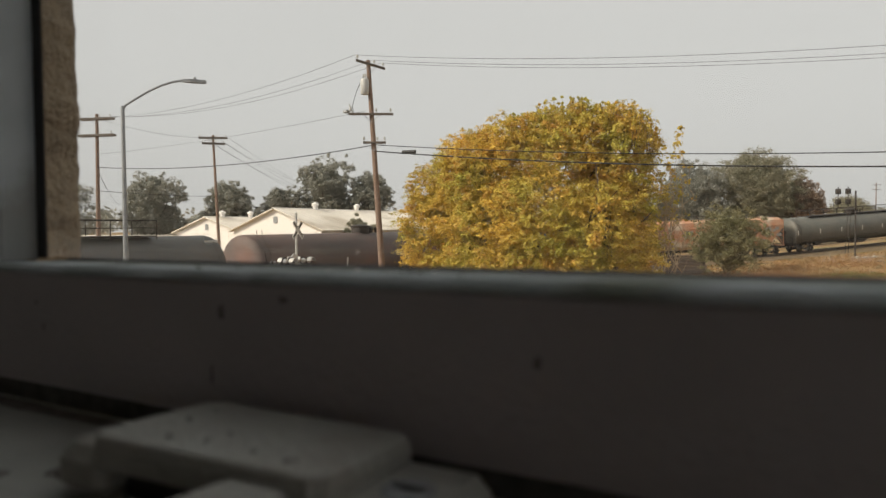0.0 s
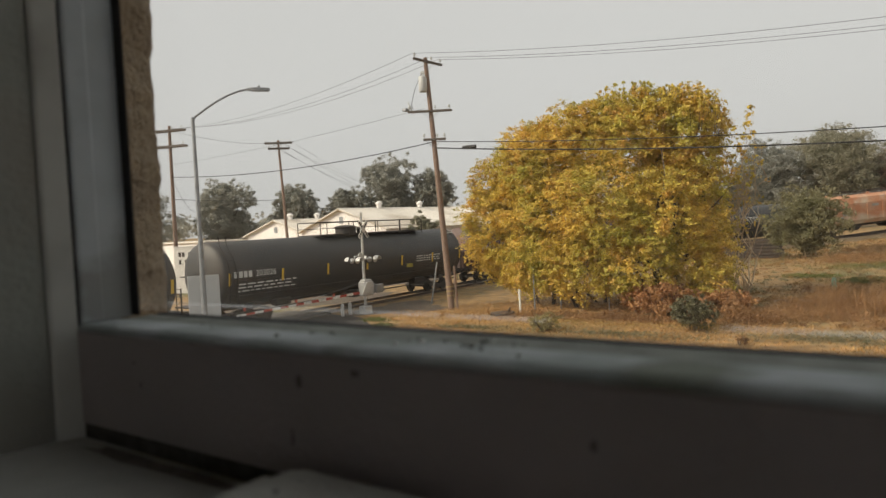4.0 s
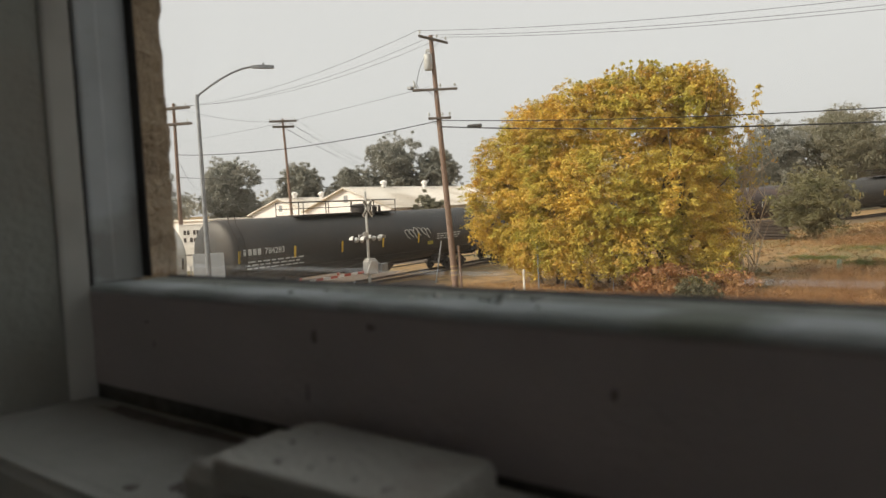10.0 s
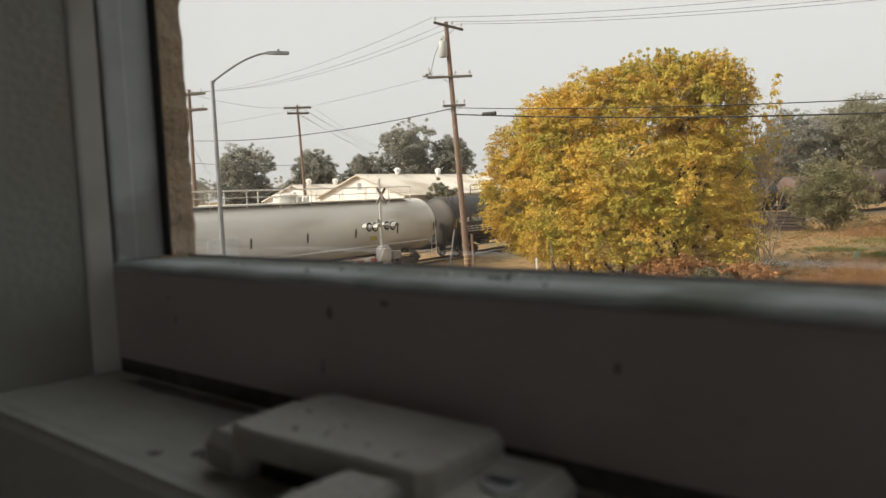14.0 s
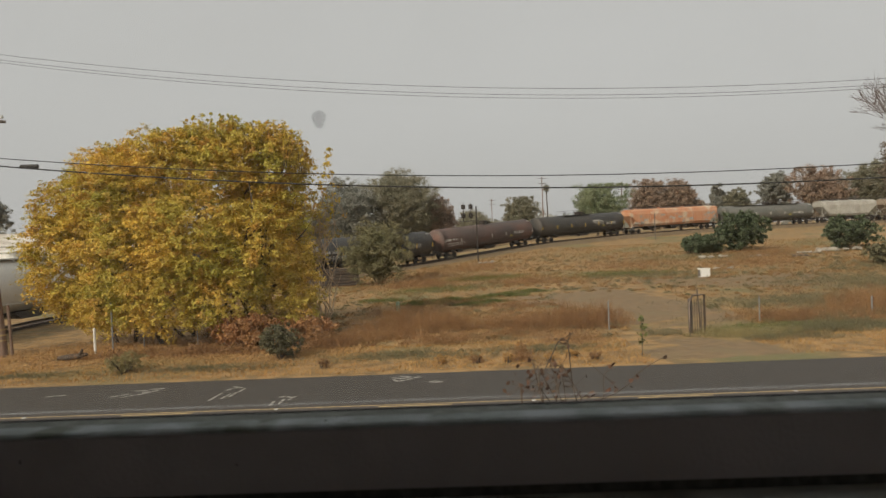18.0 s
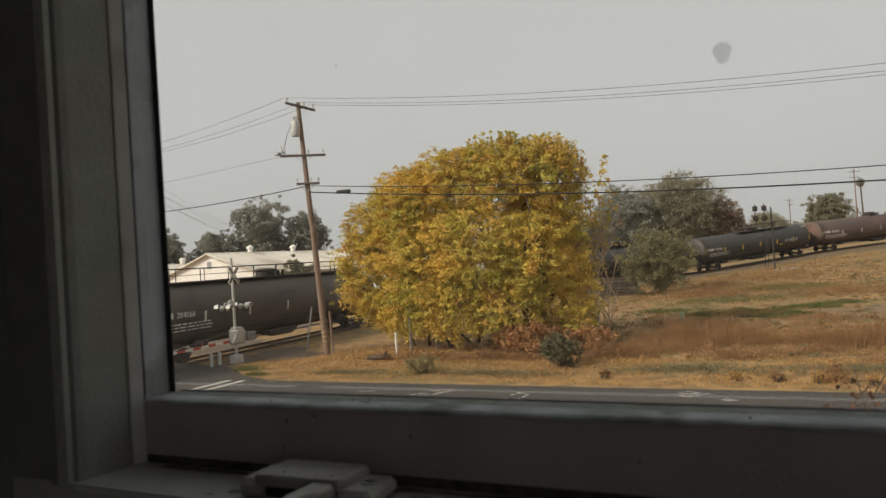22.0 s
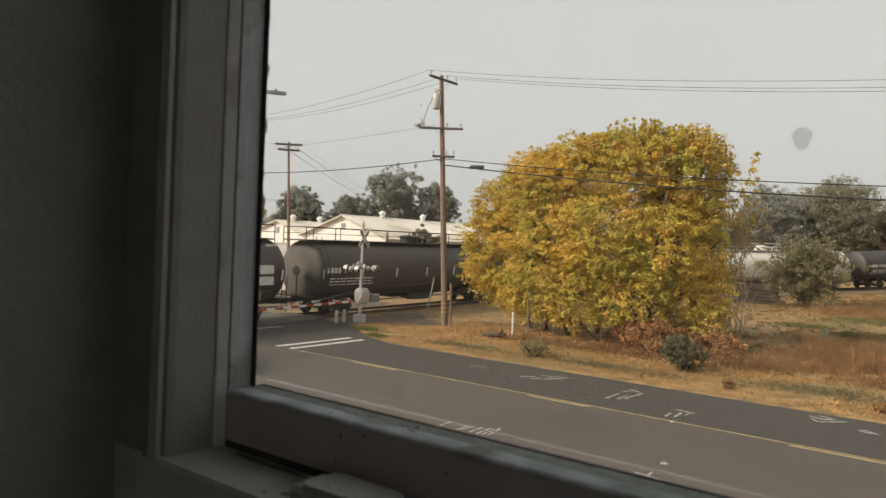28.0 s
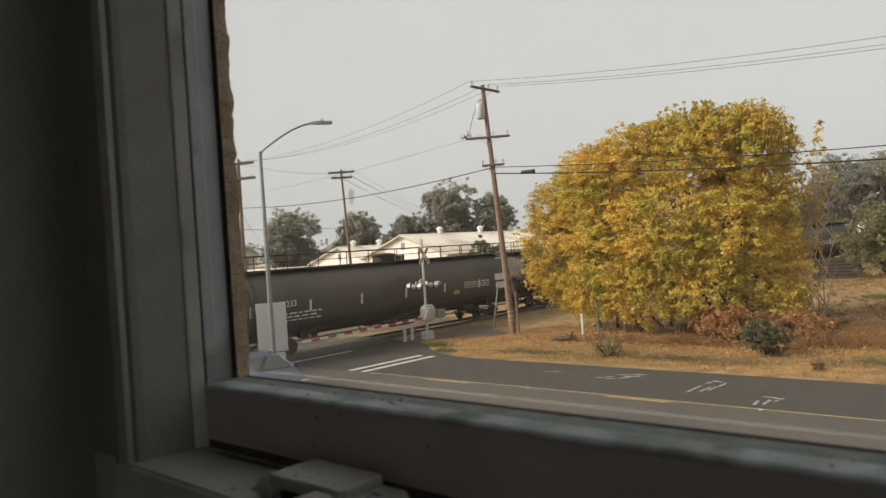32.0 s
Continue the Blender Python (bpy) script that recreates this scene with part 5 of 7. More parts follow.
# ---- crossing signal ----
def crossing_signal():
    x, y = -24.95, 27.6
    root = thing("crossing_signal", "silver railway crossing signal with a lowered red and white gate arm", "crossing signal", (x, y, 0))
    part("base", Mesh().box((0, 0, 0.22), (0.55, 0.55, 0.5), bevel=0.05), ALU, root)
    part("mast", Mesh().tube([(0, 0, 0.4), (0, 0, 5.55)], [0.085, 0.065], 12), ALU, root, smooth=True)
    part("mast_cap", Mesh().lathe([(0, 0.075), (0.08, 0.07), (0.12, 0.02)], 10, "z", (0, 0, 5.55)), ALU, root)
    for sgn, z in ((1, 4.7), (-1, 4.71)):
        m = Mesh().box((0, 0, 0), (0.03, 1.25, 0.23), bevel=0.01)
        o = part("crossbuck_blade", m, WHITE_SHEET, root, "white crossbuck blade")
        o.matrix_basis = pose(0.10 + 0.035 * (sgn < 0), 0, z, sgn * 45, 0, 8)
        t = Mesh()
        for k in range(8):
            if k != 3 and k != 4:
                t.box((0.018, -0.5 + 0.143 * k, 0), (0.006, 0.10, 0.13))
        o = part("blade_bars", t, BLACK_IRON, root, "worn black lettering bars")
        o.matrix_basis = pose(0.10 + 0.035 * (sgn < 0), 0, z, sgn * 45, 0, 8)
    part("light_arm", Mesh().tube([(0, -0.75, 3.05), (0, 0.75, 3.05)], 0.045, 8), ALU, root)
    part("light_arm", Mesh().tube([(0.0, 0.0, 3.25), (0.0, -0.7, 3.25), (0.0, -0.7, 3.05)], 0.035, 8), ALU, root)
    for yy in (-0.72, 0.72):
        for fx in (0.2, -0.2):
            part("flasher_housing", Mesh().lathe([(0, 0.10), (0.12 * (1 if fx > 0 else -1), 0.16), (0.2 * (1 if fx > 0 else -1), 0.16)], 16, "x", (fx * 0.3, yy, 3.0)), ALU, root, smooth=True)
            part("flasher_plate", Mesh().lathe([(0, 0.25), (0.015, 0.25)], 20, "x", (fx * 1.1, yy, 3.0)), BLACK_IRON, root)
            part("visor", Mesh().prism([(-0.2, 0.0), (-0.16, 0.14), (0, 0.21), (0.16, 0.14), (0.2, 0.0), (0.17, 0.0), (0.13, 0.12), (0, 0.18), (-0.13, 0.12), (-0.17, 0.0)], fx * 1.15, fx * 1.15 + (0.32 if fx > 0 else -0.32), "x"), ALU, root).matrix_basis = pose(0, yy, 3.0)
    part("bell", Mesh().lathe([(0, 0.03), (0.04, 0.14), (0.10, 0.17), (0.12, 0.16)], 14, "x", (0.1, -0.42, 3.28)), ALU, root, smooth=True)
    part("gate_mechanism", Mesh().box((0, 0.12, 1.42), (0.5, 0.8, 0.78), bevel=0.06), ALU, root)
    part("mechanism_cap", Mesh().box((0, 0.12, 1.86), (0.4, 0.6, 0.12), bevel=0.04), ALU, root)
    part("mechanism_arm", Mesh().prism([(-0.55, 1.15), (0.3, 1.2), (0.25, 1.75), (-0.1, 1.8), (-0.4, 1.35)], 0.24, 0.30, "x"), ALU, root)
    part("counterweight", Mesh().box((0.30, 0.85, 1.36), (0.24, 0.60, 0.46), bevel=0.03), GALV, root)
    part("counterweight", Mesh().box((-0.30, 0.85, 1.36), (0.24, 0.60, 0.46), bevel=0.03), GALV, root)
    # the arm lies across the lane
    n, l = 16, 7.9
    for k in range(n):
        u0, u1 = 0.45 + l * k / n, 0.45 + l * (k + 1) / n
        w = 0.13 - 0.04 * k / n
        part("arm_stripe", Mesh().box((-0.02 * k / n - 0.02 * k, -(u0 + u1) / 2, 1.22 - 0.012 * k), (0.05, u1 - u0, w)), RED_PAINT if k % 2 == 0 else WHITE_SHEET, root, "red band of the gate arm" if k % 2 == 0 else "white band of the gate arm")
    for u in (2.4, 5.0, 8.1):
        part("arm_lamp", Mesh().box((-0.01 * u, -u, 1.32), (0.08, 0.12, 0.16), bevel=0.02), RED_PAINT, root)
    part("brace_cable", Mesh().tube([(0, -0.4, 1.75), (-0.1, -4.0, 1.28)], 0.008, 4), GALV, root)
    return root


crossing_signal()
for yy in (26.75, 27.35):
    m = Mesh().tube([(-25.62, yy - 0.3, -0.1), (-25.62, yy - 0.3, 0.62)], 0.10, 12).lathe([(0, 0.10), (0.06, 0.07), (0.08, 0.01)], 12, "z", (-25.62, yy - 0.3, 0.62))
    solid("bollard", m, ALU, "short grey steel bollard by the crossing", "bollard", "bollards", smooth=True)
# the far gate: a low striped arm behind the train
far = thing("far_gate_arm", "lowered red and white gate arm beyond the tracks", "gate arm", (-32.6, 11.6, 0))
part("mast", Mesh().tube([(0, 0, 0), (0, 0, 4.9)], 0.08, 10), ALU, far)
for k in range(16):
    part("arm_stripe", Mesh().box((0, 0.6 + 0.5 * k, 1.25), (0.05, 0.5, 0.11)), RED_PAINT if k % 2 else WHITE_SHEET, far)

# ---- street lamp with the back of a sign ----
lampo = thing("street_lamp", "grey steel street lamp with a curved arm and a flat head", "street lamp", (-21.72, 15.12, 0))
part("base_plate", Mesh().lathe([(0, 0.22), (0.12, 0.2), (0.5, 0.13)], 12, "z", (0, 0, 0.0)), GALV, lampo)
part("pole", Mesh().tube([(0, 0, 0), (0, 0, 9.2)], [0.11, 0.065], 12), GALV, lampo, smooth=True)
curve = [(0.0, 0.0, 9.05)] + [(0.6195 * u, 0.785 * u, 9.15 + 1.12 * math.sin(min(u / 2.3, 1) * math.pi / 2)) for u in (0.1, 0.5, 0.9, 1.3, 1.7, 2.0, 2.15)]
part("arm", Mesh().tube(curve, 0.04, 8), GALV, lampo, smooth=True)
hd = Mesh().prism([(-0.05, -0.05), (0.2, -0.13), (0.72, -0.11), (0.78, 0.0), (0.72, 0.11), (0.2, 0.13), (-0.05, 0.05)], -0.05, 0.06)
part("lamp_head", hd, GALV, lampo).matrix_basis = pose(0.6195 * 2.08, 0.785 * 2.08, 10.24, 0, 0, 51.7)
part("photocell", Mesh().lathe([(0, 0.05), (0.1, 0.05), (0.12, 0.02)], 10, "z", (0, 0, 0)), GALV, lampo).matrix_basis = pose(0.6195 * 2.45, 0.785 * 2.45, 10.29)
sg = thing("sign_panel", "plain aluminium back of a road sign strapped to the lamp pole", "road sign", (-21.72, 15.12, 0))
part("sign_board", Mesh().box((0, 0, 2.28), (1.16, 0.03, 1.95), bevel=0.012), SIGN_BACK, sg).matrix_basis = pose(-0.55, 0.40, 0, 0, 0, 52)
part("small_board", Mesh().box((0, 0, 0.94), (0.55, 0.03, 0.70), bevel=0.012), SIGN_BACK, sg).matrix_basis = pose(-0.30, 0.45, 0, 0, 0, 52)
part("sign_post", Mesh().tube([(-0.62, 0.50, 0), (-0.62, 0.50, 3.2)], 0.03, 8), GALV, sg)


# ---- utility poles ----
def insulator(parent, p):
    o = new("insulator", INSUL)
    o.parent = parent
    o.matrix_basis = pose(*p)


INSUL = Mesh().lathe([(0, 0.02), (0.10, 0.02), (0.11, 0.07), (0.16, 0.075), (0.18, 0.05), (0.24, 0.055), (0.27, 0.02)], 10, "z").data("insulator", PORCELAIN, True)


def utility_pole(label, x, y, h, top=(0, 0), arms=(), turn=0.0, r=0.19, stubs=False):
    z0 = ground_at(x, y) if y > 24 else 0
    root = thing("utility_pole", label, "utility pole", (x, y, z0))
    part("pole", Mesh().tube([(top[0] * k / 6, top[1] * k / 6, -0.2 + (h + 0.2) * k / 6) for k in range(7)], [r - (r - 0.115) * k / 6 for k in range(7)], 14), WOOD_POLE, root, smooth=True)
    for z, l, a, off in arms:
        cx, cy = top[0] * z / h, top[1] * z / h
        arm = Mesh().box((off, -0.17, 0), (l, 0.10, 0.19 if stubs else 0.13), bevel=0.012)
        part("crossarm", arm, WOOD_GREY, root, "weathered timber crossarm").matrix_basis = pose(cx, cy, z, 0, 0, a)
        if stubs:
            arm = Mesh().box((off, 0.17, 0), (l, 0.10, 0.19), bevel=0.012)
            part("crossarm", arm, WOOD_GREY, root, "weathered timber crossarm").matrix_basis = pose(cx, cy, z, 0, 0, a)
        br = Mesh().tube([(-0.5, -0.2, 0), (0, -0.14, -0.45), (0.5, -0.2, 0)], 0.018, 5)
        part("arm_brace", br, GALV, root).matrix_basis = pose(cx, cy, z, 0, 0, a)
        for u in (-0.46, 0.12, 0.44):
            w = Matrix.Rotation(radians(a), 3, "Z") @ Vector((off + u * l, -0.17, 0.06))
            insulator(root, (cx + w.x, cy + w.y, z + w.z))
    return root


main = utility_pole("tall weathered timber power pole with a transformer", -21.12, 30.47, 13.95, (-0.62, -0.48), ((13.7, 2.4, 86, 0.0), (11.0, 2.45, 35, -0.05), (9.45, 1.25, 35, 0.05)))
tr_ = Mesh().lathe([(0, 0.20), (0.04, 0.23), (0.78, 0.23), (0.84, 0.20), (0.88, 0.05)], 18, "z", (-0.66, -0.76, 12.05))
part("transformer", tr_, material("transformer_grey", (0.52, 0.53, 0.52), 0.5, color2=(0.42, 0.42, 0.41), scale=5), main, "pale grey transformer can", smooth=True)
part("transformer_bracket", Mesh().box((-0.62, -0.60, 12.45), (0.14, 0.3, 0.5)), GALV, main)
for k in range(2):
    insulator(main, (-0.73 + 0.14 * k, -0.76, 12.92))
part("jumper_wire", Mesh().tube([(-0.68, -0.78, 13.1), (-1.1, -0.95, 12.2), (-1.3, -1.05, 11.4), (-1.25, -0.95, 11.15)], 0.016, 5), WIRE, main)
part("cutout", Mesh().tube([(-1.45, -1.15, 11.55), (-1.2, -1.0, 10.9)], 0.04, 6), PORCELAIN, main)
part("hardware", Mesh().box((-1.6, -1.2, 11.15), (0.3, 0.3, 0.16), bevel=0.03), GALV, main)
for k, z in enumerate((0.75, 1.0, 1.25)):
    part("yellow_band", Mesh().tube([(-0.62 * z / 14, -0.48 * z / 14, z), (-0.62 * z / 14, -0.48 * z / 14, z + 0.07)], 0.202, 14), PAINT_YELLOW, main, "yellow marker band")
part("guy_guard", Mesh().tube([(0.32, 0.1, 0), (0.22, 0.1, 2.4)], 0.07, 8), WOOD_POLE, main)
utility_pole("timber power pole with double crossarms", -55.6, 49.6, 14.8, (-0.8, 0.0), ((14.5, 2.9, 40, 0), (13.9, 2.3, 50, 0)), r=0.19, stubs=True)
utility_pole("timber power pole with double crossarms", -50.1, 32.4, 14.0, (0.05, 0.1), ((13.6, 2.9, 20, 0), (12.3, 3.1, 20, 0)), r=0.20, stubs=True)
utility_pole("timber power pole beside the street", 52.0, 31.0, 14.0, (0, 0), ((13.7, 1.75, 35, 0.0), (11.0, 2.45, 35, 0)))


def cable(a, b, sag, r, mat, label):
    a, b = Vector(a), Vector(b)
    n = 40
    pts = [a.lerp(b, k / n) - Vector((0, 0, sag * 4 * (k / n) * (1 - k / n))) for k in range(n + 1)]
    return solid("cable", Mesh().tube(pts, r, 5), mat, label, "cable", "overhead cables", smooth=True)


A = (-21.72, 30.0)
for off, z in ((-1.1, 14.02), (0.3, 14.02), (1.06, 14.02)):
    c, s_ = math.cos(radians(86)), math.sin(radians(86))
    p = (A[0] + off * c, A[1] + off * s_, z)
    cable(p, (52 + off * c, 31 + off * s_, 14.0), 3.2, 0.010, WIRE_GREY, "thin grey bare overhead power line")
    cable(p, (-50.1 + off * 1.2, 32.4 + off * 0.4, 13.75), 0.9, 0.010, WIRE_GREY, "thin grey bare overhead power line")
cable((-21.5, 30.2, 9.35), (52, 31, 9.6), 2.25, 0.022, WIRE, "black overhead telephone cable")
cable((-21.5, 30.2, 9.0), (52, 31, 8.9), 2.35, 0.034, WIRE, "thick black telephone cable")
cable((-21.5, 30.2, 9.35), (-50.1, 32.4, 9.8), 0.55, 0.026, WIRE, "black overhead telephone cable")
cable((-55.9, 49.6, 14.5), (-50.1, 32.4, 13.7), 0.5, 0.014, WIRE_GREY, "thin grey bare overhead power line")
cable((-50.1, 32.4, 10.8), (-21.9, 29.9, 11.2), 0.25, 0.009, WIRE_GREY, "thin grey bare overhead power line")
for o in (-1.2, 0.0, 1.2):
    cable((-56.3 + o * 0.77, 49.6 + o * 0.64, 14.75), (-87 + o, 112 + o, 9.5), 1.2, 0.014, WIRE_GREY, "thin grey bare overhead power line")
cable((-55.9, 49.6, 14.5), (-95, 130, 13), 2.5, 0.016, WIRE_GREY, "thin grey bare overhead power line")
cable((-55.9, 49.6, 13.6), (-95, 130, 12), 2.5, 0.016, WIRE_GREY, "thin grey bare overhead power line")
cable((-50.1, 32.4, 9.8), (-90, 62, 8.6), 0.8, 0.02, WIRE, "black overhead telephone cable")
cable((-50.1, 32.4, 7.95), (-55.6, 49.5, 8.3), 0.12, 0.02, WIRE, "black overhead telephone cable")
sp = thing("splice_case", "black cable splice case hung on the cable", "splice case", (-19.3, 30.25, 8.83))
part("case", Mesh().tube([(-0.45, 0, 0), (-0.4, 0, 0), (0.4, 0, -0.02), (0.45, 0, -0.02)], [0.03, 0.10, 0.10, 0.03], 10), WIRE, sp)

# ---- foliage tools ----
def leaves(points, normals, size, seed, long=1.4):
    """One small bent leaf at every point, turned at random about its normal."""
    r = np.random.default_rng(seed)
    n = len(points)
    d = normals + r.normal(0, 0.55, (n, 3))
    d /= np.linalg.norm(d, axis=1)[:, None]
    u = np.cross(d, r.normal(0, 1, (n, 3)))
    u /= np.linalg.norm(u, axis=1)[:, None]
    w = np.cross(d, u)
    s = (size * r.uniform(0.6, 1.35, n))[:, None]
    quad = np.stack([points - u * s * long * 0.5, points + w * s * 0.5 + d * s * 0.12, points + u * s * long * 0.5 - d * s * 0.15, points - w * s * 0.5 + d * s * 0.12], 1)
    return quad.reshape(-1, 3)


def leaf_object(name, verts, mat, parent=None, label=""):
    me = bpy.data.meshes.new(name)
    n = len(verts)
    me.vertices.add(n)
    me.vertices.foreach_set("co", verts.astype(np.float32).ravel())
    me.loops.add(n)
    me.loops.foreach_set("vertex_index", np.arange(n, dtype=np.int32))
    me.polygons.add(n // 4)
    me.polygons.foreach_set("loop_start", np.arange(0, n, 4, dtype=np.int32))
    me.polygons.foreach_set("loop_total", np.full(n // 4, 4, dtype=np.int32))
    me.update(calc_edges=True)
    me.materials.append(mat)
    ob = new(name, me)
    if parent:
        ob.parent = parent
    return tagged(ob, label, kind="stuff" if parent is None else "")


def clumps(centres, radii, per, size, seed, flat=0.8):
    """Leaves on the shells of many small clumps."""
    r = np.random.default_rng(seed)
    n = len(centres)
    d = r.normal(0, 1, (n * per, 3))
    d /= np.linalg.norm(d, axis=1)[:, None]
    rad = np.repeat(radii, per) * r.uniform(0.25, 1.05, n * per)
    p = np.repeat(centres, per, 0) + d * rad[:, None] * np.array((1, 1, flat))
    d[:, 2] = d[:, 2] + 0.35
    return leaves(p, d, size, seed + 1)


def sprays(centres, out, per, size, seed, length=0.75, width=0.15):
    """Drooping twigs of leaves that reach outwards from the centres: lit on top, with gaps beneath."""
    r = np.random.default_rng(seed)
    n = len(centres)
    way = out * 0.8 + r.normal(0, 0.45, (n, 3)) + np.array((0, 0, 0.25))
    way /= np.linalg.norm(way, axis=1)[:, None]
    long = length * r.uniform(0.45, 1.25, n)
    u = r.uniform(0, 1, (n, per)) ** 0.8
    p = centres[:, None] + way[:, None] * (u * long[:, None])[..., None]
    p += r.normal(0, 1, (n, per, 3)) * (width * (1.25 - 0.6 * u))[..., None] * np.array((1, 1, 0.55))
    p[..., 2] -= 0.32 * long[:, None] * u ** 2
    nrm = np.repeat(out * 0.55 + np.array((0, 0, 0.8)), per, 0) + r.normal(0, 0.3, (n * per, 3))
    return leaves(p.reshape(-1, 3), nrm, size, seed + 1, 1.6)


def limb(m, a, b, r0, r1, seed, n=6, bend=0.35):
    r = random.Random(seed)
    a, b = Vector(a), Vector(b)
    l = (b - a).length
    pts = [a.lerp(b, k / n) + Vector((r.uniform(-1, 1), r.uniform(-1, 1), r.uniform(-0.5, 0.5))) * bend * l * 0.12 * (0 < k < n) for k in range(n + 1)]
    m.tube(pts, [r0 + (r1 - r0) * k / n for k in range(n + 1)], 7)
    return pts


def tree(name, label, x, y, h, w, mat, seed, size, count, per=60, low=0.25, lobes=9, bark=BARK, depth=None, top=0.75, kindname="tree"):
    """A trunk with limbs, and a crown of leaf clumps gathered in uneven lobes."""
    r = np.random.default_rng(seed)
    z0 = ground_at(x, y)
    root = thing(name, label, kindname, (x, y, z0))
    m = Mesh()
    limb(m, (0, 0, -0.2), (r.uniform(-0.3, 0.3), 0, h * 0.55), h * 0.022 + 0.05, h * 0.012, seed)
    for k in range(6):
        a = 2 * math.pi * k / 6 + r.uniform(-0.4, 0.4)
        limb(m, (0, 0, h * (0.15 + 0.05 * k)), (w * 0.36 * math.cos(a), w * 0.36 * math.sin(a), h * r.uniform(0.5, 0.85)), h * 0.012, 0.03, seed * 7 + k)
    part("trunk", m, bark, root, smooth=True)
    depth = depth or w
    lc = []
    for k in range(lobes):
        a, q = 2 * math.pi * k / lobes + r.uniform(-0.4, 0.4), r.uniform(0.0, 0.62)
        z = h * (low + (1 - low) * r.uniform(0.2, top))
        lc.append((q * w / 2 * math.cos(a), q * depth / 2 * math.sin(a), z, r.uniform(0.26, 0.42) * min(w, h * 1.2)))
    lc.append((0, 0, h * 0.72, 0.3 * min(w, h)))
    lc = np.array(lc)
    pick = r.integers(0, len(lc), count)
    d = r.normal(0, 1, (count, 3))
    d /= np.linalg.norm(d, axis=1)[:, None]
    c = lc[pick, :3] + d * (lc[pick, 3] * r.uniform(0.55, 1.0, count))[:, None]
    c[:, 2] = np.clip(c[:, 2], h * low * 0.6, h)
    v = clumps(c, r.uniform(0.5, 1.0, count) * w * 0.075, per, size, seed + 3)
    leaf_object("crown", v, mat, root)
    return root


# ---- the big autumn tree by the street ----
def autumn_tree():
    x, y = -12.9, 34.2
    root = thing("autumn_tree", "broad many-stemmed maple with yellow and green autumn leaves", "tree", (x, y, 0))
    r = np.random.default_rng(21)
    m = Mesh()
    for k in range(13):
        bx, by = r.uniform(-4.6, 4.2), r.uniform(-2.2, 1.5)
        tx, ty, tz = bx * 1.2 + r.uniform(-1, 1), by * 1.4 + r.uniform(-1, 1), r.uniform(6.5, 9.0)
        pts = limb(m, (bx, by, -0.1), (tx, ty, tz), r.uniform(0.06, 0.13), 0.03, 40 + k, 8, 0.8)
        for q in range(3):
            a = pts[3 + q]
            limb(m, a, (a.x + r.uniform(-1.8, 1.8), a.y + r.uniform(-1.5, 1.5), a.z + r.uniform(1.0, 2.5)), 0.045, 0.012, 90 + 5 * k + q, 4)
    part("trunk", m, BARK, root, "slender grey-brown stems", smooth=True)
    # lobes: (x, y, z, radius), the outline broad with a flat uneven top and skirts near the ground
    lobes = [(-4.9, -0.8, 5.9, 2.4), (-6.7, -0.8, 3.8, 2.0), (-7.2, -0.8, 5.2, 1.7), (-6.5, -1.0, 6.8, 1.6), (-3.6, -1.6, 7.7, 2.3), (-1.4, -1.0, 8.7, 2.2), (-5.0, -1.2, 7.2, 1.4), (1.2, -0.8, 8.9, 2.2), (3.4, -0.2, 8.8, 2.1), (4.0, 0.3, 6.4, 1.9), (3.9, 0.3, 4.3, 1.7), (4.5, 0.0, 8.9, 1.2), (4.3, 0.0, 7.8, 1.5),
             (-2.2, -2.6, 4.6, 2.5), (0.6, -2.8, 5.2, 2.7), (3.0, -2.2, 4.6, 2.4), (-3.6, -2.0, 2.6, 1.8), (-0.6, -3.0, 2.7, 1.9), (2.2, -2.8, 2.6, 1.8), (4.3, -1.4, 2.3, 1.4), (5.2, -1.6, 1.7, 1.0), (5.3, -1.0, 2.8, 1.1), (4.9, -0.9, 3.9, 1.0),
             (0.2, 0.8, 7.2, 3.0), (-3.5, 1.2, 5.6, 2.6), (2.6, 1.6, 5.8, 2.4), (-5.6, -0.5, 2.3, 1.3), (-6.4, -0.9, 2.4, 1.1), (-4.4, -1.8, 1.9, 1.0), (-2.0, -2.9, 1.9, 1.0), (0.9, -3.1, 1.9, 1.0), (2.4, -1.2, 9.6, 1.3), (4.2, -0.3, 9.7, 1.1), (-2.2, -1.0, 9.3, 1.2), (0.2, -1.0, 9.7, 1.1), (-3.8, -1.0, 9.0, 1.0), (-5.1, -1.0, 8.3, 1.1), (-6.3, -0.9, 7.6, 0.9), (-4.2, -1.0, 9.0, 1.0)]
    lc = np.array(lobes)
    n = 9300
    wgt = lc[:, 3] ** 2
    pick = r.choice(len(lc), n, p=wgt / wgt.sum())
    d = r.normal(0, 1, (n, 3))
    d[:, 1] -= 0.35
    d /= np.linalg.norm(d, axis=1)[:, None]
    c = lc[pick, :3] + d * (lc[pick, 3] * r.uniform(0.62, 1.0, n))[:, None]
    ok = (c[:, 2] > 0.7) & (c[:, 2] < 10.9)
    v = sprays(c[ok], d[ok], 31, 0.076, 31, 0.58, 0.115)
    leaf_object("crown", v, LEAF_GOLD, root, "dense crown of yellow, olive and orange leaves")
    # thin shoots along the top
    m = Mesh()
    sv = []
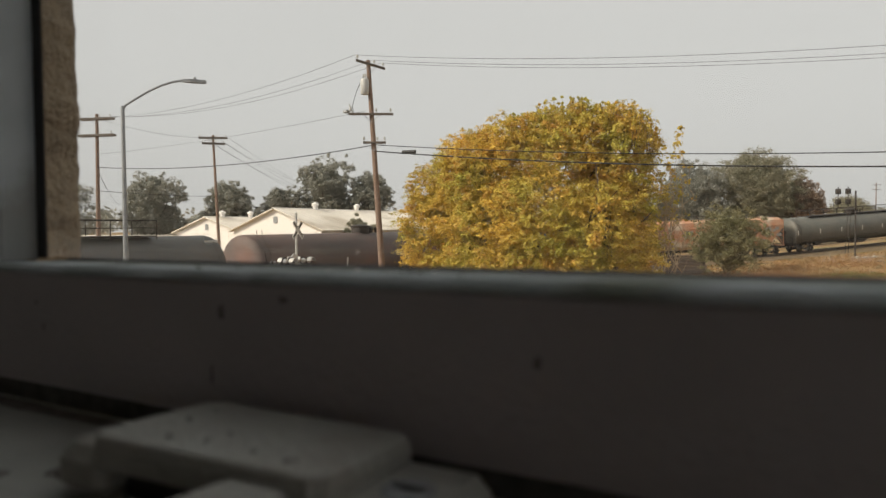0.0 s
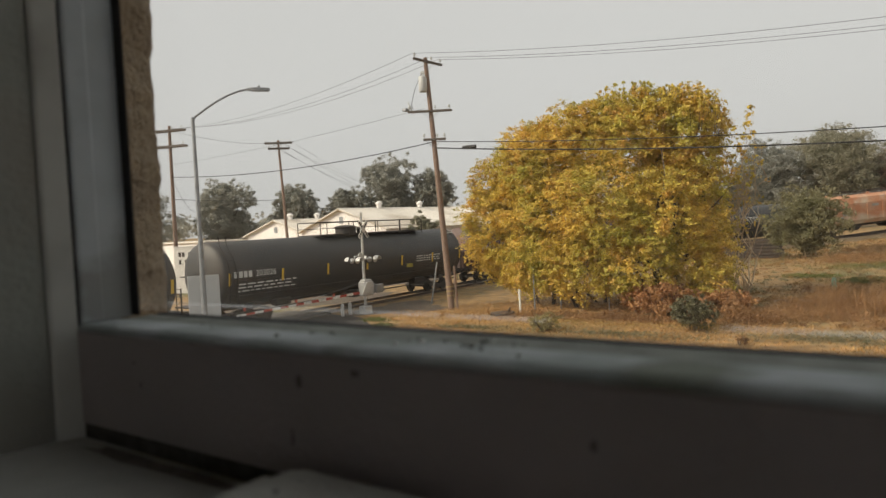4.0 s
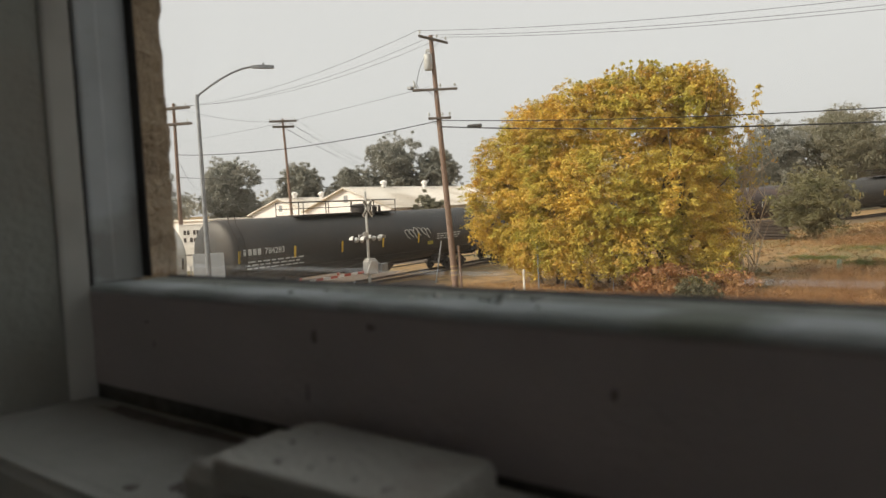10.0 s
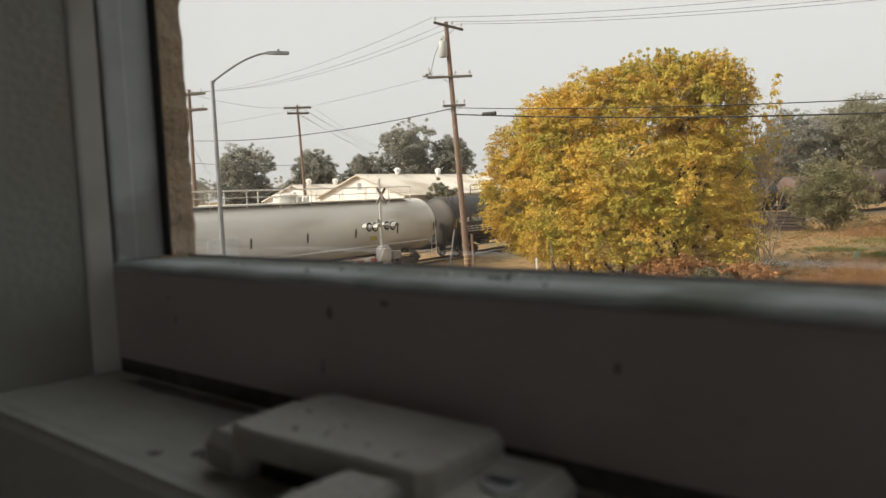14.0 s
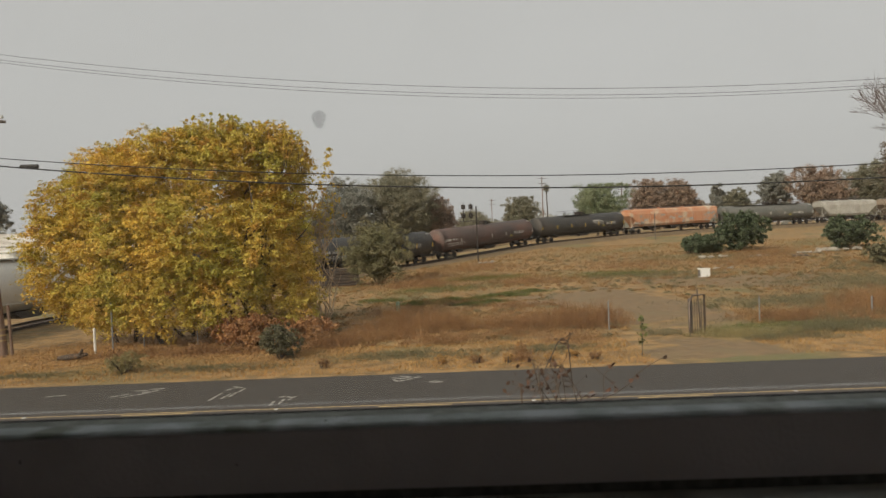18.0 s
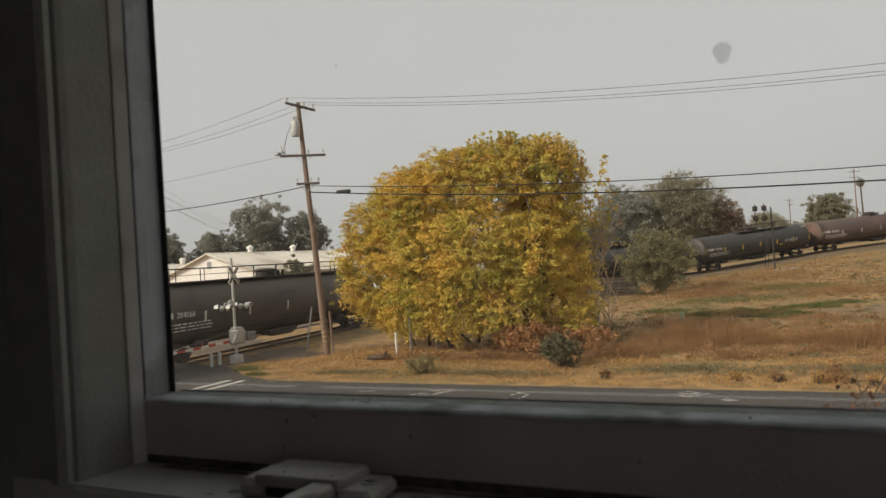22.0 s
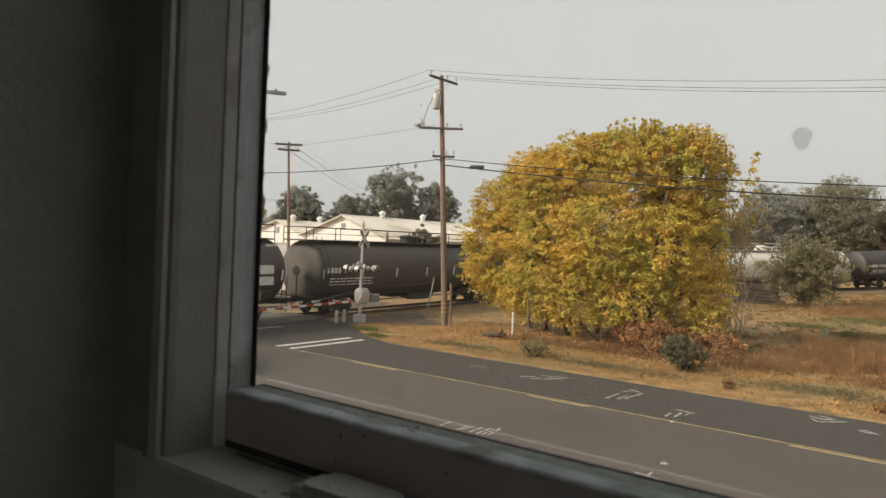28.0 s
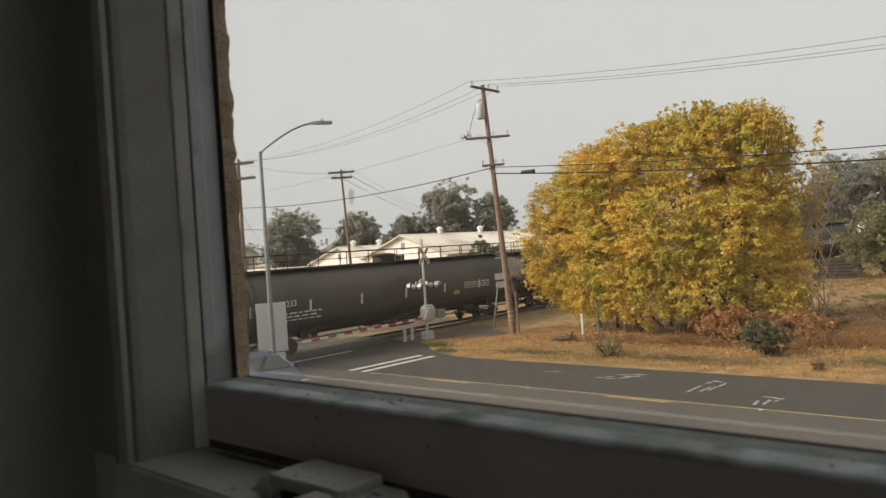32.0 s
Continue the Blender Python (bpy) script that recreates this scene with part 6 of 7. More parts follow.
    for k in range(230):
        px = r.uniform(-5.6, 5.6)
        zt = 10.3 - 0.15 * abs(px - 1.5) ** 1.5
        py = r.uniform(-2, 1)
        l = r.uniform(0.35, 1.2)
        q = (px + r.uniform(-0.25, 0.25), py, zt + l)
        m.tube([(px, py, zt - 0.8), q], [0.015, 0.006], 4)
        sv.append(clumps(np.array([(px + (q[0] - px) * u, py, zt - 0.6 + (l + 0.6) * u) for u in (0.25, 0.5, 0.75, 0.95)]), np.array([0.24, 0.17, 0.12, 0.07]), 8, 0.115, 200 + k))
    part("twigs", m, BARK, root, "thin shoots on top of the crown")
    leaf_object("top_leaves", np.concatenate(sv), LEAF_GOLD, root)
    return root


autumn_tree()
# pale bare shoots beside the tree
sap = thing("bare_sapling", "thin pale half-bare stems with a few yellow leaves", "sapling", (-7.7, 37.6, 0))
m = Mesh()
sv = []
r = np.random.default_rng(77)
for k in range(17):
    bx, by = r.uniform(-1.2, 0.4), r.uniform(-0.8, 0.8)
    t = (bx + r.uniform(-0.5, 1.0), by + r.uniform(-0.6, 0.6), r.uniform(5.5, 8.2))
    pts = limb(m, (bx, by, -0.1), t, 0.045, 0.016, 300 + k, 7, 0.7)
    for q in range(4):
        a = pts[2 + q]
        limb(m, a, (a.x + r.uniform(-0.7, 0.8), a.y + r.uniform(-0.5, 0.5), a.z + r.uniform(0.6, 1.6)), 0.014, 0.006, 400 + 7 * k + q, 3)
    sv.append(clumps(np.array([tuple(p) for p in pts[4:]]), np.full(len(pts[4:]), 0.3), 5, 0.13, 500 + k))
limb(m, (0.1, 0, 4.5), (1.05, -0.4, 10.1), 0.03, 0.008, 991, 6)
for k, tip in enumerate(((1.1, -0.2, 8.7), (0.1, 0.1, 9.0), (1.5, -0.3, 7.9), (0.8, 0.2, 9.3))):
    pts = limb(m, (0.1, 0, 3.5), tip, 0.026, 0.008, 970 + k, 6)
    sv.append(clumps(np.array([tuple(p) for p in pts[3:]]), np.array([0.22, 0.24, 0.24, 0.16]), 11, 0.13, 960 + k))
sv.append(clumps(np.array([(0.6, -0.3, 8.5), (0.8, -0.35, 9.1), (0.95, -0.4, 9.6), (1.05, -0.4, 9.95), (0.45, -0.2, 7.8)]), np.array([0.34, 0.33, 0.27, 0.18, 0.3]), 34, 0.11, 512))
part("stems", m, BARK_PALE, sap, smooth=True)
leaf_object("leaves", np.concatenate(sv), LEAF_GOLD, sap)


def shrub(name, label, x, y, h, w, mat, seed, size=0.09, count=160, per=26, stems=True):
    r = np.random.default_rng(seed)
    root = thing(name, label, "shrub", (x, y, ground_at(x, y)))
    m = Mesh()
    for k in range(9):
        a = r.uniform(0, 6.28)
        limb(m, (0.1 * math.cos(a), 0.1 * math.sin(a), -0.05), (w * 0.33 * math.cos(a), w * 0.33 * math.sin(a), h * r.uniform(0.5, 0.85)), 0.03, 0.008, seed + k, 4)
    part("stems", m, BARK, root)
    d = r.normal(0, 1, (count, 3))
    d /= np.linalg.norm(d, axis=1)[:, None]
    c = d * r.uniform(0.45, 1.0, count)[:, None] * np.array((w / 2, w / 2, h * 0.48)) * (1 + 0.2 * np.sin(3 * np.arctan2(d[:, 1], d[:, 0]) + seed))[:, None] + np.array((0, 0, h * 0.52))
    leaf_object("foliage", clumps(c, r.uniform(0.1, 0.2, count) * w * 0.5, per, size, seed + 5), mat, root)
    return root


shrub("roadside_shrub", "low round dark green shrub on the verge", -7.2, 27.2, 1.5, 1.75, LEAF_SHRUB, 51, 0.055, 260, 30)
shrub("olive_bush", "large dense olive-green bush in the field", -7.9, 66.6, 6.2, 6.5, LEAF_MID_OLIVE, 53, 0.13, 560, 40)
shrub("dry_bramble", "tangle of dry rust-coloured brambles under the tree", -9.6, 30.9, 1.6, 3.6, LEAF_BRAMBLE, 55, 0.09, 260, 26)
shrub("dry_bramble", "tangle of dry rust-coloured brambles under the tree", -7.2, 31.6, 1.1, 3.0, LEAF_BRAMBLE, 56, 0.09, 220, 26)
shrub("verge_weed", "soft grey-green weed clump on the verge", -12.9, 25.5, 0.75, 1.5, WEED_SOFT, 57, 0.05, 110, 22)
shrub("field_bush", "dark green bush at the back of the field", 37.2, 88.6, 5.2, 6.6, LEAF_BUSH, 58, 0.24, 300, 28)
shrub("field_bush", "low green bush at the back of the field", 31.4, 87.0, 2.4, 5.4, LEAF_BUSH, 59, 0.25, 220, 26)
shrub("field_bush", "green bush by the debris heap", 49.5, 86.0, 4.0, 6.4, LEAF_BUSH, 60, 0.24, 220, 26)
shrub("field_bush", "low dark bush at the foot of the bare tree", 42.0, 64.0, 2.4, 6.0, LEAF_SHRUB, 61, 0.2, 300, 28)
shrub("field_bush", "yellowing bush by the bare tree", 49.5, 66.0, 5.5, 5.0, LEAF_GOLD, 62, 0.2, 240, 20)
shrub("track_bush", "grey-green bush between the pole and the white building", -46.5, 62.0, 6.3, 4.0, LEAF_OLIVE_HAZE, 63, 0.25, 240, 26)

# bare trees at the field's end
TWIG = material("grey_brown_twigs", (0.13, 0.095, 0.08), 0.95, color2=(0.10, 0.075, 0.065), scale=3)


def branch(m, r, a, d, l, rad, depth):
    b = a + d * l
    rad = max(rad, 0.022)
    m.tube([a, a.lerp(b, 0.5) + Vector((r.uniform(-1, 1), r.uniform(-1, 1), r.uniform(-1, 1))) * l * 0.06, b], [rad, rad * 0.8, rad * 0.6], 6 if depth < 3 else 3)
    if depth < 7:
        for k in range(3 if depth < 6 else 2):
            e = (d + Vector((r.uniform(-1, 1), r.uniform(-1, 1), r.uniform(-0.35, 0.75))) * 0.62).normalized()
            branch(m, r, b, e, l * r.uniform(0.68, 0.88), rad * 0.56, depth + 1)


for x, y, seed, size in ((46.0, 63.2, 5, 0.98), (50.5, 66.5, 8, 0.9)):
    bare = thing("bare_tree", "tall leafless tree with fine spreading twigs", "tree", (x, y, ground_at(x, y)))
    m, r = Mesh(), random.Random(seed)
    branch(m, r, Vector((0, 0, -0.2)), Vector((-0.05, 0, 1)), 4.6 * size, 0.26, 0)
    branch(m, r, Vector((0, 0, 2.0)), Vector((0.35, 0.1, 0.9)).normalized(), 4.0 * size, 0.18, 1)
    part("trunk_and_branches", m, TWIG, bare, smooth=True)

# far trees beyond the railway and on the horizon, their leaf colours paled for haze
for args in (("tree", "dark evergreen oak behind the white building", -95.8, 115, 21.2, 13.5, LEAF_DARK_HAZE, 1, 0.62, 560),
             ("tree", "dark evergreen oak behind the white building", -88.3, 121, 19.2, 10.5, LEAF_DARK_HAZE, 2, 0.6, 440),
             ("tree", "grey-green tree behind the sheds", -102.8, 108.8, 14.8, 10.0, LEAF_DARK_HAZE, 3, 0.6, 380),
             ("tree", "grey-green tree behind the sheds", -110.5, 101, 14.8, 12, LEAF_DARK_HAZE, 4, 0.6, 400),
             ("tree", "tall dark tree beside the far sheds", -120.4, 88.9, 16.8, 13, LEAF_DARK_HAZE, 5, 0.6, 480),
             ("tree", "tall dark tree beside the far sheds", -130, 72, 16.0, 20, LEAF_DARK_HAZE, 6, 0.6, 460),
             ("tree", "dark tree beyond the street", -138, 52, 16.5, 20, LEAF_DARK_HAZE, 7, 0.6, 420),
             ("tree", "small dark tree far behind the sheds", -150, 128, 10, 16, LEAF_DARK_HAZE, 8, 0.7, 280),
             ("tree", "small dark tree behind the white building", -72, 134, 11, 14, LEAF_DARK_HAZE, 9, 0.6, 300),
             ("tree", "broad dark tree beyond the railway", -21.8, 127.7, 16.6, 14, LEAF_DARK_HAZE, 11, 0.55, 480),
             ("tree", "broad brownish-green tree beyond the railway", -11.6, 134, 17.8, 17, LEAF_OLIVE_HAZE, 12, 0.55, 600),
             ("tree", "brownish tree beyond the railway", -5.3, 137.5, 13.5, 9, LEAF_BROWN_HAZE, 13, 0.5, 340),
             ("tree", "dark tree beyond the railway", -32, 120, 14.5, 13, LEAF_DARK_HAZE, 14, 0.5, 380),
             ("tree", "grey-green tree far beyond the railway", 16.6, 178.8, 11.5, 12, LEAF_OLIVE_HAZE, 15, 0.6, 300),
             ("tree", "pale green tree beyond the railway", 34.7, 168, 12.5, 14, LEAF_GREEN_HAZE, 16, 0.55, 380),
             ("tree", "reddish-brown tree beyond the railway", 54.1, 188, 14.3, 14, LEAF_BROWN_HAZE, 17, 0.6, 340),
             ("tree", "reddish-brown tree beyond the railway", 62.4, 189.7, 14.3, 14, LEAF_BROWN_HAZE, 18, 0.6, 340),
             ("tree", "green tree beyond the railway", 74.5, 180, 10.5, 9, LEAF_OLIVE_HAZE, 20, 0.6, 320),
             ("tree", "dark green tree beyond the railway", 84.8, 181, 16, 9, LEAF_DARK_HAZE, 22, 0.6, 240),
             ("tree", "dark green tree beyond the railway", 92, 172, 14.5, 15, LEAF_BROWN_HAZE, 23, 0.6, 380),
             ("tree", "dark green tree beyond the railway", 104, 170, 15, 17, LEAF_OLIVE_HAZE, 24, 0.6, 380),
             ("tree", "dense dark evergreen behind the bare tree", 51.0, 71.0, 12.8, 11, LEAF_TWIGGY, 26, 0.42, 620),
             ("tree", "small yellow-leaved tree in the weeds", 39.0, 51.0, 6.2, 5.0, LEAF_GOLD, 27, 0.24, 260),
             ("tree", "grey-green tree far beyond the railway", 5, 235, 11, 26, LEAF_OLIVE_HAZE, 25, 0.8, 260)):
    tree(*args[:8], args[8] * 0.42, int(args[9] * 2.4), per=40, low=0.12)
tree("conifer", "narrow dark conifer beyond the railway", 71, 184.6, 14.6, 5.5, LEAF_DARK_HAZE, 19, 0.5, 330, per=46, low=0.06, top=0.62)


def palm(x, y, h):
    root = thing("palm_tree", "tall thin fan palm on the horizon", "palm tree", (x, y, ground_at(x, y)))
    part("trunk", Mesh().tube([(0, 0, 0), (0.2, 0, h * 0.5), (0, 0, h)], [0.32, 0.24, 0.2], 8), BARK, root, smooth=True)
    r = np.random.default_rng(6)
    d = r.normal(0, 1, (170, 3))
    d /= np.linalg.norm(d, axis=1)[:, None]
    leaf_object("crown", leaves(d * np.array((0.95, 0.95, 1.1)) + np.array((0, 0, h)), d, 0.42, 9, 3.4), LEAF_DARK_HAZE, root)


palm(32.5, 247, 17.5)
# distant belt of trees on the horizon, in the haze-paled leaf colour
belt = []
r = np.random.default_rng(8)
for k in range(420):
    a = r.uniform(-1.35, 0.95)
    d = r.uniform(270, 420)
    belt.append((d * math.sin(a), d * math.cos(a), r.uniform(2, 10) + 3, r.uniform(3, 6)))
belt = np.array(belt)
ob = leaf_object("distant_woods", clumps(belt[:, :3], belt[:, 3], 40, 1.6, 3), LEAF_DARK_HAZE, None, "grey-green band of distant trees")
ob["category"] = "woods"
# distant utility structures
for x, y, h in ((24, 190, 17.5), (45, 185, 14.0), (12, 240, 15)):
    utility_pole("distant timber power pole", x, y, h, (0, 0), ((h - 0.6, 2.6, 10, 0), (h - 2.0, 2.2, 10, 0)), r=0.17)

# ---- grass, weeds and stalks ----
def blades(n, x0, x1, y0, y1, h, w, mat, seed, name, label, keep=None):
    r = np.random.default_rng(seed)
    x, y = r.uniform(x0, x1, n), r.uniform(y0, y1, n)
    if keep is not None:
        k = keep(x, y, r.uniform(0, 1, n))
        x, y = x[k], y[k]
    n = len(x)
    z = ground(x, y) - 0.02
    hh = h * r.uniform(0.45, 1.3, n)
    a = r.uniform(0, 6.283, n)
    lx, ly = r.normal(0, 0.35, n) * hh, r.normal(0, 0.35, n) * hh
    b = np.stack([x, y, z], -1)
    s = np.stack([np.cos(a) * w, np.sin(a) * w, 0 * a], -1)
    tip = np.stack([x + lx, y + ly, z + hh], -1)
    ob = leaf_object(name, np.stack([b - s, b + s, tip + s * 0.3, tip - s * 0.3], 1).reshape(-1, 3), mat, None, label)
    ob["category"] = "grass"
    return ob


verge = lambda x, y, u: (u < 0.9) & ~((x > 7.4) & (x < 12.4) & (y < 29.5)) & ~((x > 11) & (y < 24.3)) & ~((x < -20.5) & (y < 25.5 + 0.3 * (-20.5 - x)))
blades(42000, -24, 34, 23.5, 29.5, 0.085, 0.018, GRASS_GOLD, 61, "verge_grass", "short dry straw grass along the street", verge)
blades(52000, -20, 44, 29, 62, 0.085, 0.032, GRASS_FIELD, 62, "field_grass", "dry straw grass of the field", lambda x, y, u: ~((np.abs(x - 11.0) < 4.2) & (y < 54)) & (u < 1.0 - (y - 29) / 70))
blades(26000, -14, 60, 58, 108, 0.13, 0.07, GRASS_FIELD, 63, "far_field_grass", "dry straw grass of the field", lambda x, y, u: y < np.interp(x, TX, TY) - 6)


def dock(cx, cy, rx, ry, n, h, seed, mat=GRASS_RUST):
    """A stand of dry upright weeds."""
    r = np.random.default_rng(seed)
    n = int(n * 2.6)
    d = r.normal(0, 0.45, (n, 2))
    x, y = cx + d[:, 0] * rx, cy + d[:, 1] * ry
    z = ground(x, y)
    out = []
    hh = h * r.uniform(0.5, 1.25, n) * (0.85 + 0.35 * np.sin(x * 2.3 + seed) * np.sin(x * 0.9 + y * 1.7)) * np.clip(1.25 - 0.45 * np.hypot(d[:, 0], d[:, 1]), 0.4, 1.2)
    for k in range(4):
        u = (k + 1) / 4
        out.append(np.stack([x + r.normal(0, 0.06, n), y + r.normal(0, 0.06, n), z + hh * u], -1))
    p = np.concatenate(out)
    nrm = r.normal(0, 1, p.shape)
    ob = leaf_object("dry_weeds", leaves(p, nrm, 0.020 + 0.012 * h, seed, 7.0), mat, None, "stand of dry rust-brown weeds")
    ob["category"] = "weeds"


def weed_stand(cx, cy, rx, ry, n, h, seed, mat=GRASS_RUST, label="tall fuzzy stand of dry rust-brown weeds"):
    """Many thin upright stalks, each with a haze of small dry leaves and seed heads on its upper half."""
    r = np.random.default_rng(seed)
    a, q = r.uniform(0, 6.283, n), np.sqrt(r.uniform(0, 1, n))
    x, y = cx + rx * q * np.cos(a), cy + ry * q * np.sin(a)
    lump = 0.5 + 0.5 * np.sin(x * 1.7 + seed) * np.sin(y * 2.1 + x * 0.6 + seed)
    keep = r.uniform(0, 1, n) < (0.25 + 0.75 * lump) * np.clip(1.6 - 1.25 * q, 0.15, 1)
    x, y, lump, q = x[keep], y[keep], lump[keep], q[keep]
    n = len(x)
    z = ground(x, y)
    hh = h * r.uniform(0.45, 1.0, n) * (0.45 + 0.55 * lump) * np.clip(1.35 - 0.7 * q, 0.4, 1)
    lean = r.normal(0, 0.16, (n, 2)) * hh[:, None]
    w = r.uniform(0, 6.283, n)
    side = np.stack([np.cos(w), np.sin(w), 0 * w], -1) * 0.007
    foot, tip = np.stack([x, y, z - 0.02], -1), np.stack([x + lean[:, 0], y + lean[:, 1], z + hh], -1)
    stems = np.stack([foot - side, foot + side, tip + side * 0.5, tip - side * 0.5], 1).reshape(-1, 3)
    bits = 9
    u = r.uniform(0.30, 1.0, (n, bits))
    p = foot[:, None] + (tip - foot)[:, None] * u[..., None] + r.normal(0, 0.07, (n, bits, 3))
    small = leaves(p.reshape(-1, 3), r.normal(0, 1, (n * bits, 3)), 0.022, seed + 1, 3.2)
    ob = leaf_object("weed_stand", np.concatenate([stems, small]), mat, None, label)
    ob["category"] = "weeds"


for k, stand in enumerate(((-1.6, 34.2, 3.9, 2.2, 4200, 1.45), (5.4, 33.4, 3.9, 1.7, 4200, 1.55), (-4.0, 31.4, 2.6, 1.4, 1500, 0.8), (2.0, 31.0, 4.5, 1.0, 900, 0.5), (23.0, 34.0, 4.6, 2.0, 3000, 1.4), (17.4, 32.8, 3.4, 1.2, 1500, 0.9), (31, 36, 5, 3, 2200, 1.3), (24.5, 37.5, 4.0, 2.4, 2600, 1.5), (15.2, 33.4, 1.8, 1.2, 700, 0.8), (20.0, 31.2, 3.2, 1.0, 900, 0.6), (1.8, 67, 3.2, 2.2, 700, 0.9), (-3.0, 72, 3.0, 2.0, 600, 0.9))):
    weed_stand(*stand, 660 + k)
for k, stand in enumerate(((12.6, 29.0, 2.6, 1.1, 1500, 0.45), (17.5, 29.6, 4.2, 1.3, 2600, 0.5), (9.2, 29.8, 1.0, 0.6, 260, 0.4), (22.5, 29.0, 4.0, 1.4, 2200, 0.5), (14.4, 27.6, 2.4, 0.8, 700, 0.3))):
    weed_stand(*stand, 680 + k, LEAF_NEAR_OLIVE if k else WEED_SOFT, "low olive-green band of weeds")
for k, (cx, cy, rx, ry, n, h) in enumerate(((-3.5, 62, 4.5, 3.5, 500, 0.7), (6, 60, 5, 3, 400, 0.6), (1.5, 78, 6, 5, 400, 0.7), (19, 72, 7, 5, 400, 0.6), (31, 70, 6, 4, 400, 0.6), (2.6, 24.9, 0.5, 0.5, 60, 0.5), (-0.5, 29.6, 2.0, 0.9, 130, 0.5), (5.0, 28.6, 1.6, 0.8, 100, 0.5), (-5.6, 30.0, 1.6, 1.0, 260, 0.6), (-3.4, 41, 3, 1.6, 200, 0.45), (4, 43, 3, 1.4, 160, 0.4), (-1, 47, 4, 1.4, 150, 0.35), (-12, 29.0, 5.5, 0.9, 700, 0.35), (36, 80, 6, 5, 400, 0.7))):
    dock(cx, cy, rx, ry, n, h, 700 + k)
for k, (cx, cy, rx, ry, n, h) in enumerate(((-2.6, 47.0, 1.6, 0.8, 420, 0.2), (0.2, 48.4, 2.2, 0.9, 620, 0.22), (2.6, 46.6, 1.2, 0.5, 260, 0.18), (3.6, 50.4, 2.0, 0.8, 420, 0.2), (1.2, 45.2, 1.4, 0.5, 220, 0.18), (6.0, 52.5, 1.6, 0.8, 240, 0.2), (-5.6, 50.0, 1.8, 1.0, 300, 0.2), (15.5, 30.4, 3.6, 1.1, 420, 0.2), (3.0, 66, 6.0, 3.0, 700, 0.25), (16, 64, 6, 3, 500, 0.25), (-22.5, 25.6, 1.0, 0.5, 70, 0.14), (-2.0, 57, 6, 3, 420, 0.18), (-20.9, 24.3, 0.7, 0.3, 50, 0.14))):
    dock(cx, cy, rx, ry, n, h, 800 + k, GRASS_GREEN)
for k, (cx, cy, rx, ry, n, h) in enumerate(((-2.0, 26.6, 4.5, 1.2, 260, 0.16), (-9.5, 25.4, 3.5, 0.7, 160, 0.13), (3.5, 27.0, 3.0, 1.0, 200, 0.15), (-16.5, 25.2, 2.5, 0.6, 110, 0.12), (23, 40, 9, 5, 1500, 0.22), (32, 50, 11, 7, 1600, 0.22), (22, 33.0, 9, 2.2, 900, 0.3), (40, 62, 10, 8, 900, 0.3), (18, 62, 8, 5, 700, 0.2), (28, 80, 14, 6, 700, 0.3))):
    dock(cx, cy, rx, ry, n, h, 840 + k, LEAF_NEAR_OLIVE)
for k, (x, y) in enumerate(((0.9, 24.7), (2.1, 24.6), (3.6, 24.4), (-4.9, 24.9), (-0.4, 24.9), (4.6, 25.2), (5.3, 24.6), (20.2, 25.4))):
    shrub("verge_tuft", "small dry tuft at the street's edge", x, y, 0.34, 0.5, GRASS_GOLD if k % 3 else GRASS_RUST, 900 + k, 0.035, 40, 26)
# low clumps of weeds scattered over the field
for k, (n, mat, name, label) in enumerate(((900, GRASS_FIELD, "field_tufts", "low dry clumps of weeds in the field"), (1000, LEAF_NEAR_OLIVE, "olive_tufts", "low olive clumps of weeds in the field"), (360, GRASS_RUST, "rusty_tufts", "low rust-coloured clumps of weeds in the field"))):
    r = np.random.default_rng(60 + k)
    x, y = r.uniform(-14, 56, n), 29.5 + 62 * r.uniform(0, 1, n) ** 1.3
    ok = (y < np.interp(x, TX, TY) - 5) & ~((np.abs(x - 11.5) < 3.2) & (y < 50))
    x, y = x[ok], y[ok]
    c = np.stack([x, y, ground(x, y) + 0.06], -1)
    ob = leaf_object(name, clumps(c, r.uniform(0.15, 0.65, len(c)), 70, 0.07, 90 + k, 0.28), mat, None, label)
    ob["category"] = "weeds"
# fallen leaves under the tree
r = np.random.default_rng(33)
lx, ly = r.normal(-13.0, 4.6, 40000), 30.2 + r.normal(0, 1.8, 40000)
k = (ly > 26.2) & (lx > -21.5) & (lx < -3.0) & ~((np.abs(lx + 16.65) < 1.0) & (np.abs(ly - 28.5) < 0.25))
lp = np.stack([lx[k], ly[k], np.full(k.sum(), 0.05) + r.uniform(0, 0.05, k.sum())], -1)
ob = leaf_object("fallen_leaves", leaves(lp, np.tile((0.0, 0.0, 2.0), (len(lp), 1)), 0.05, 34), leaf_material("fallen_leaf_litter", (0.50, 0.30, 0.13), (0.44, 0.255, 0.105), (0.54, 0.36, 0.155), spread=0.2, patch=0.6, glow=0.1), None, "orange carpet of fallen leaves under the tree")
ob["category"] = "fallen leaves"
# a tall weed standing alone by the dirt entrance
w = thing("tall_weed", "tall single weed with drooping olive leaves", "weed", (7.15, 25.0, 0))
part("stem", Mesh().tube([(0, 0, 0), (0.03, 0, 0.8), (0.02, 0.02, 1.5)], [0.018, 0.014, 0.006], 5), BARK, w)
leaf_object("leaves", clumps(np.array([(0.03, 0, 0.55), (0, 0, 0.85), (0.05, 0, 1.1), (0, 0.02, 1.4)]), np.array([0.18, 0.2, 0.16, 0.12]), 14, 0.12, 77), GRASS_GREEN, w)

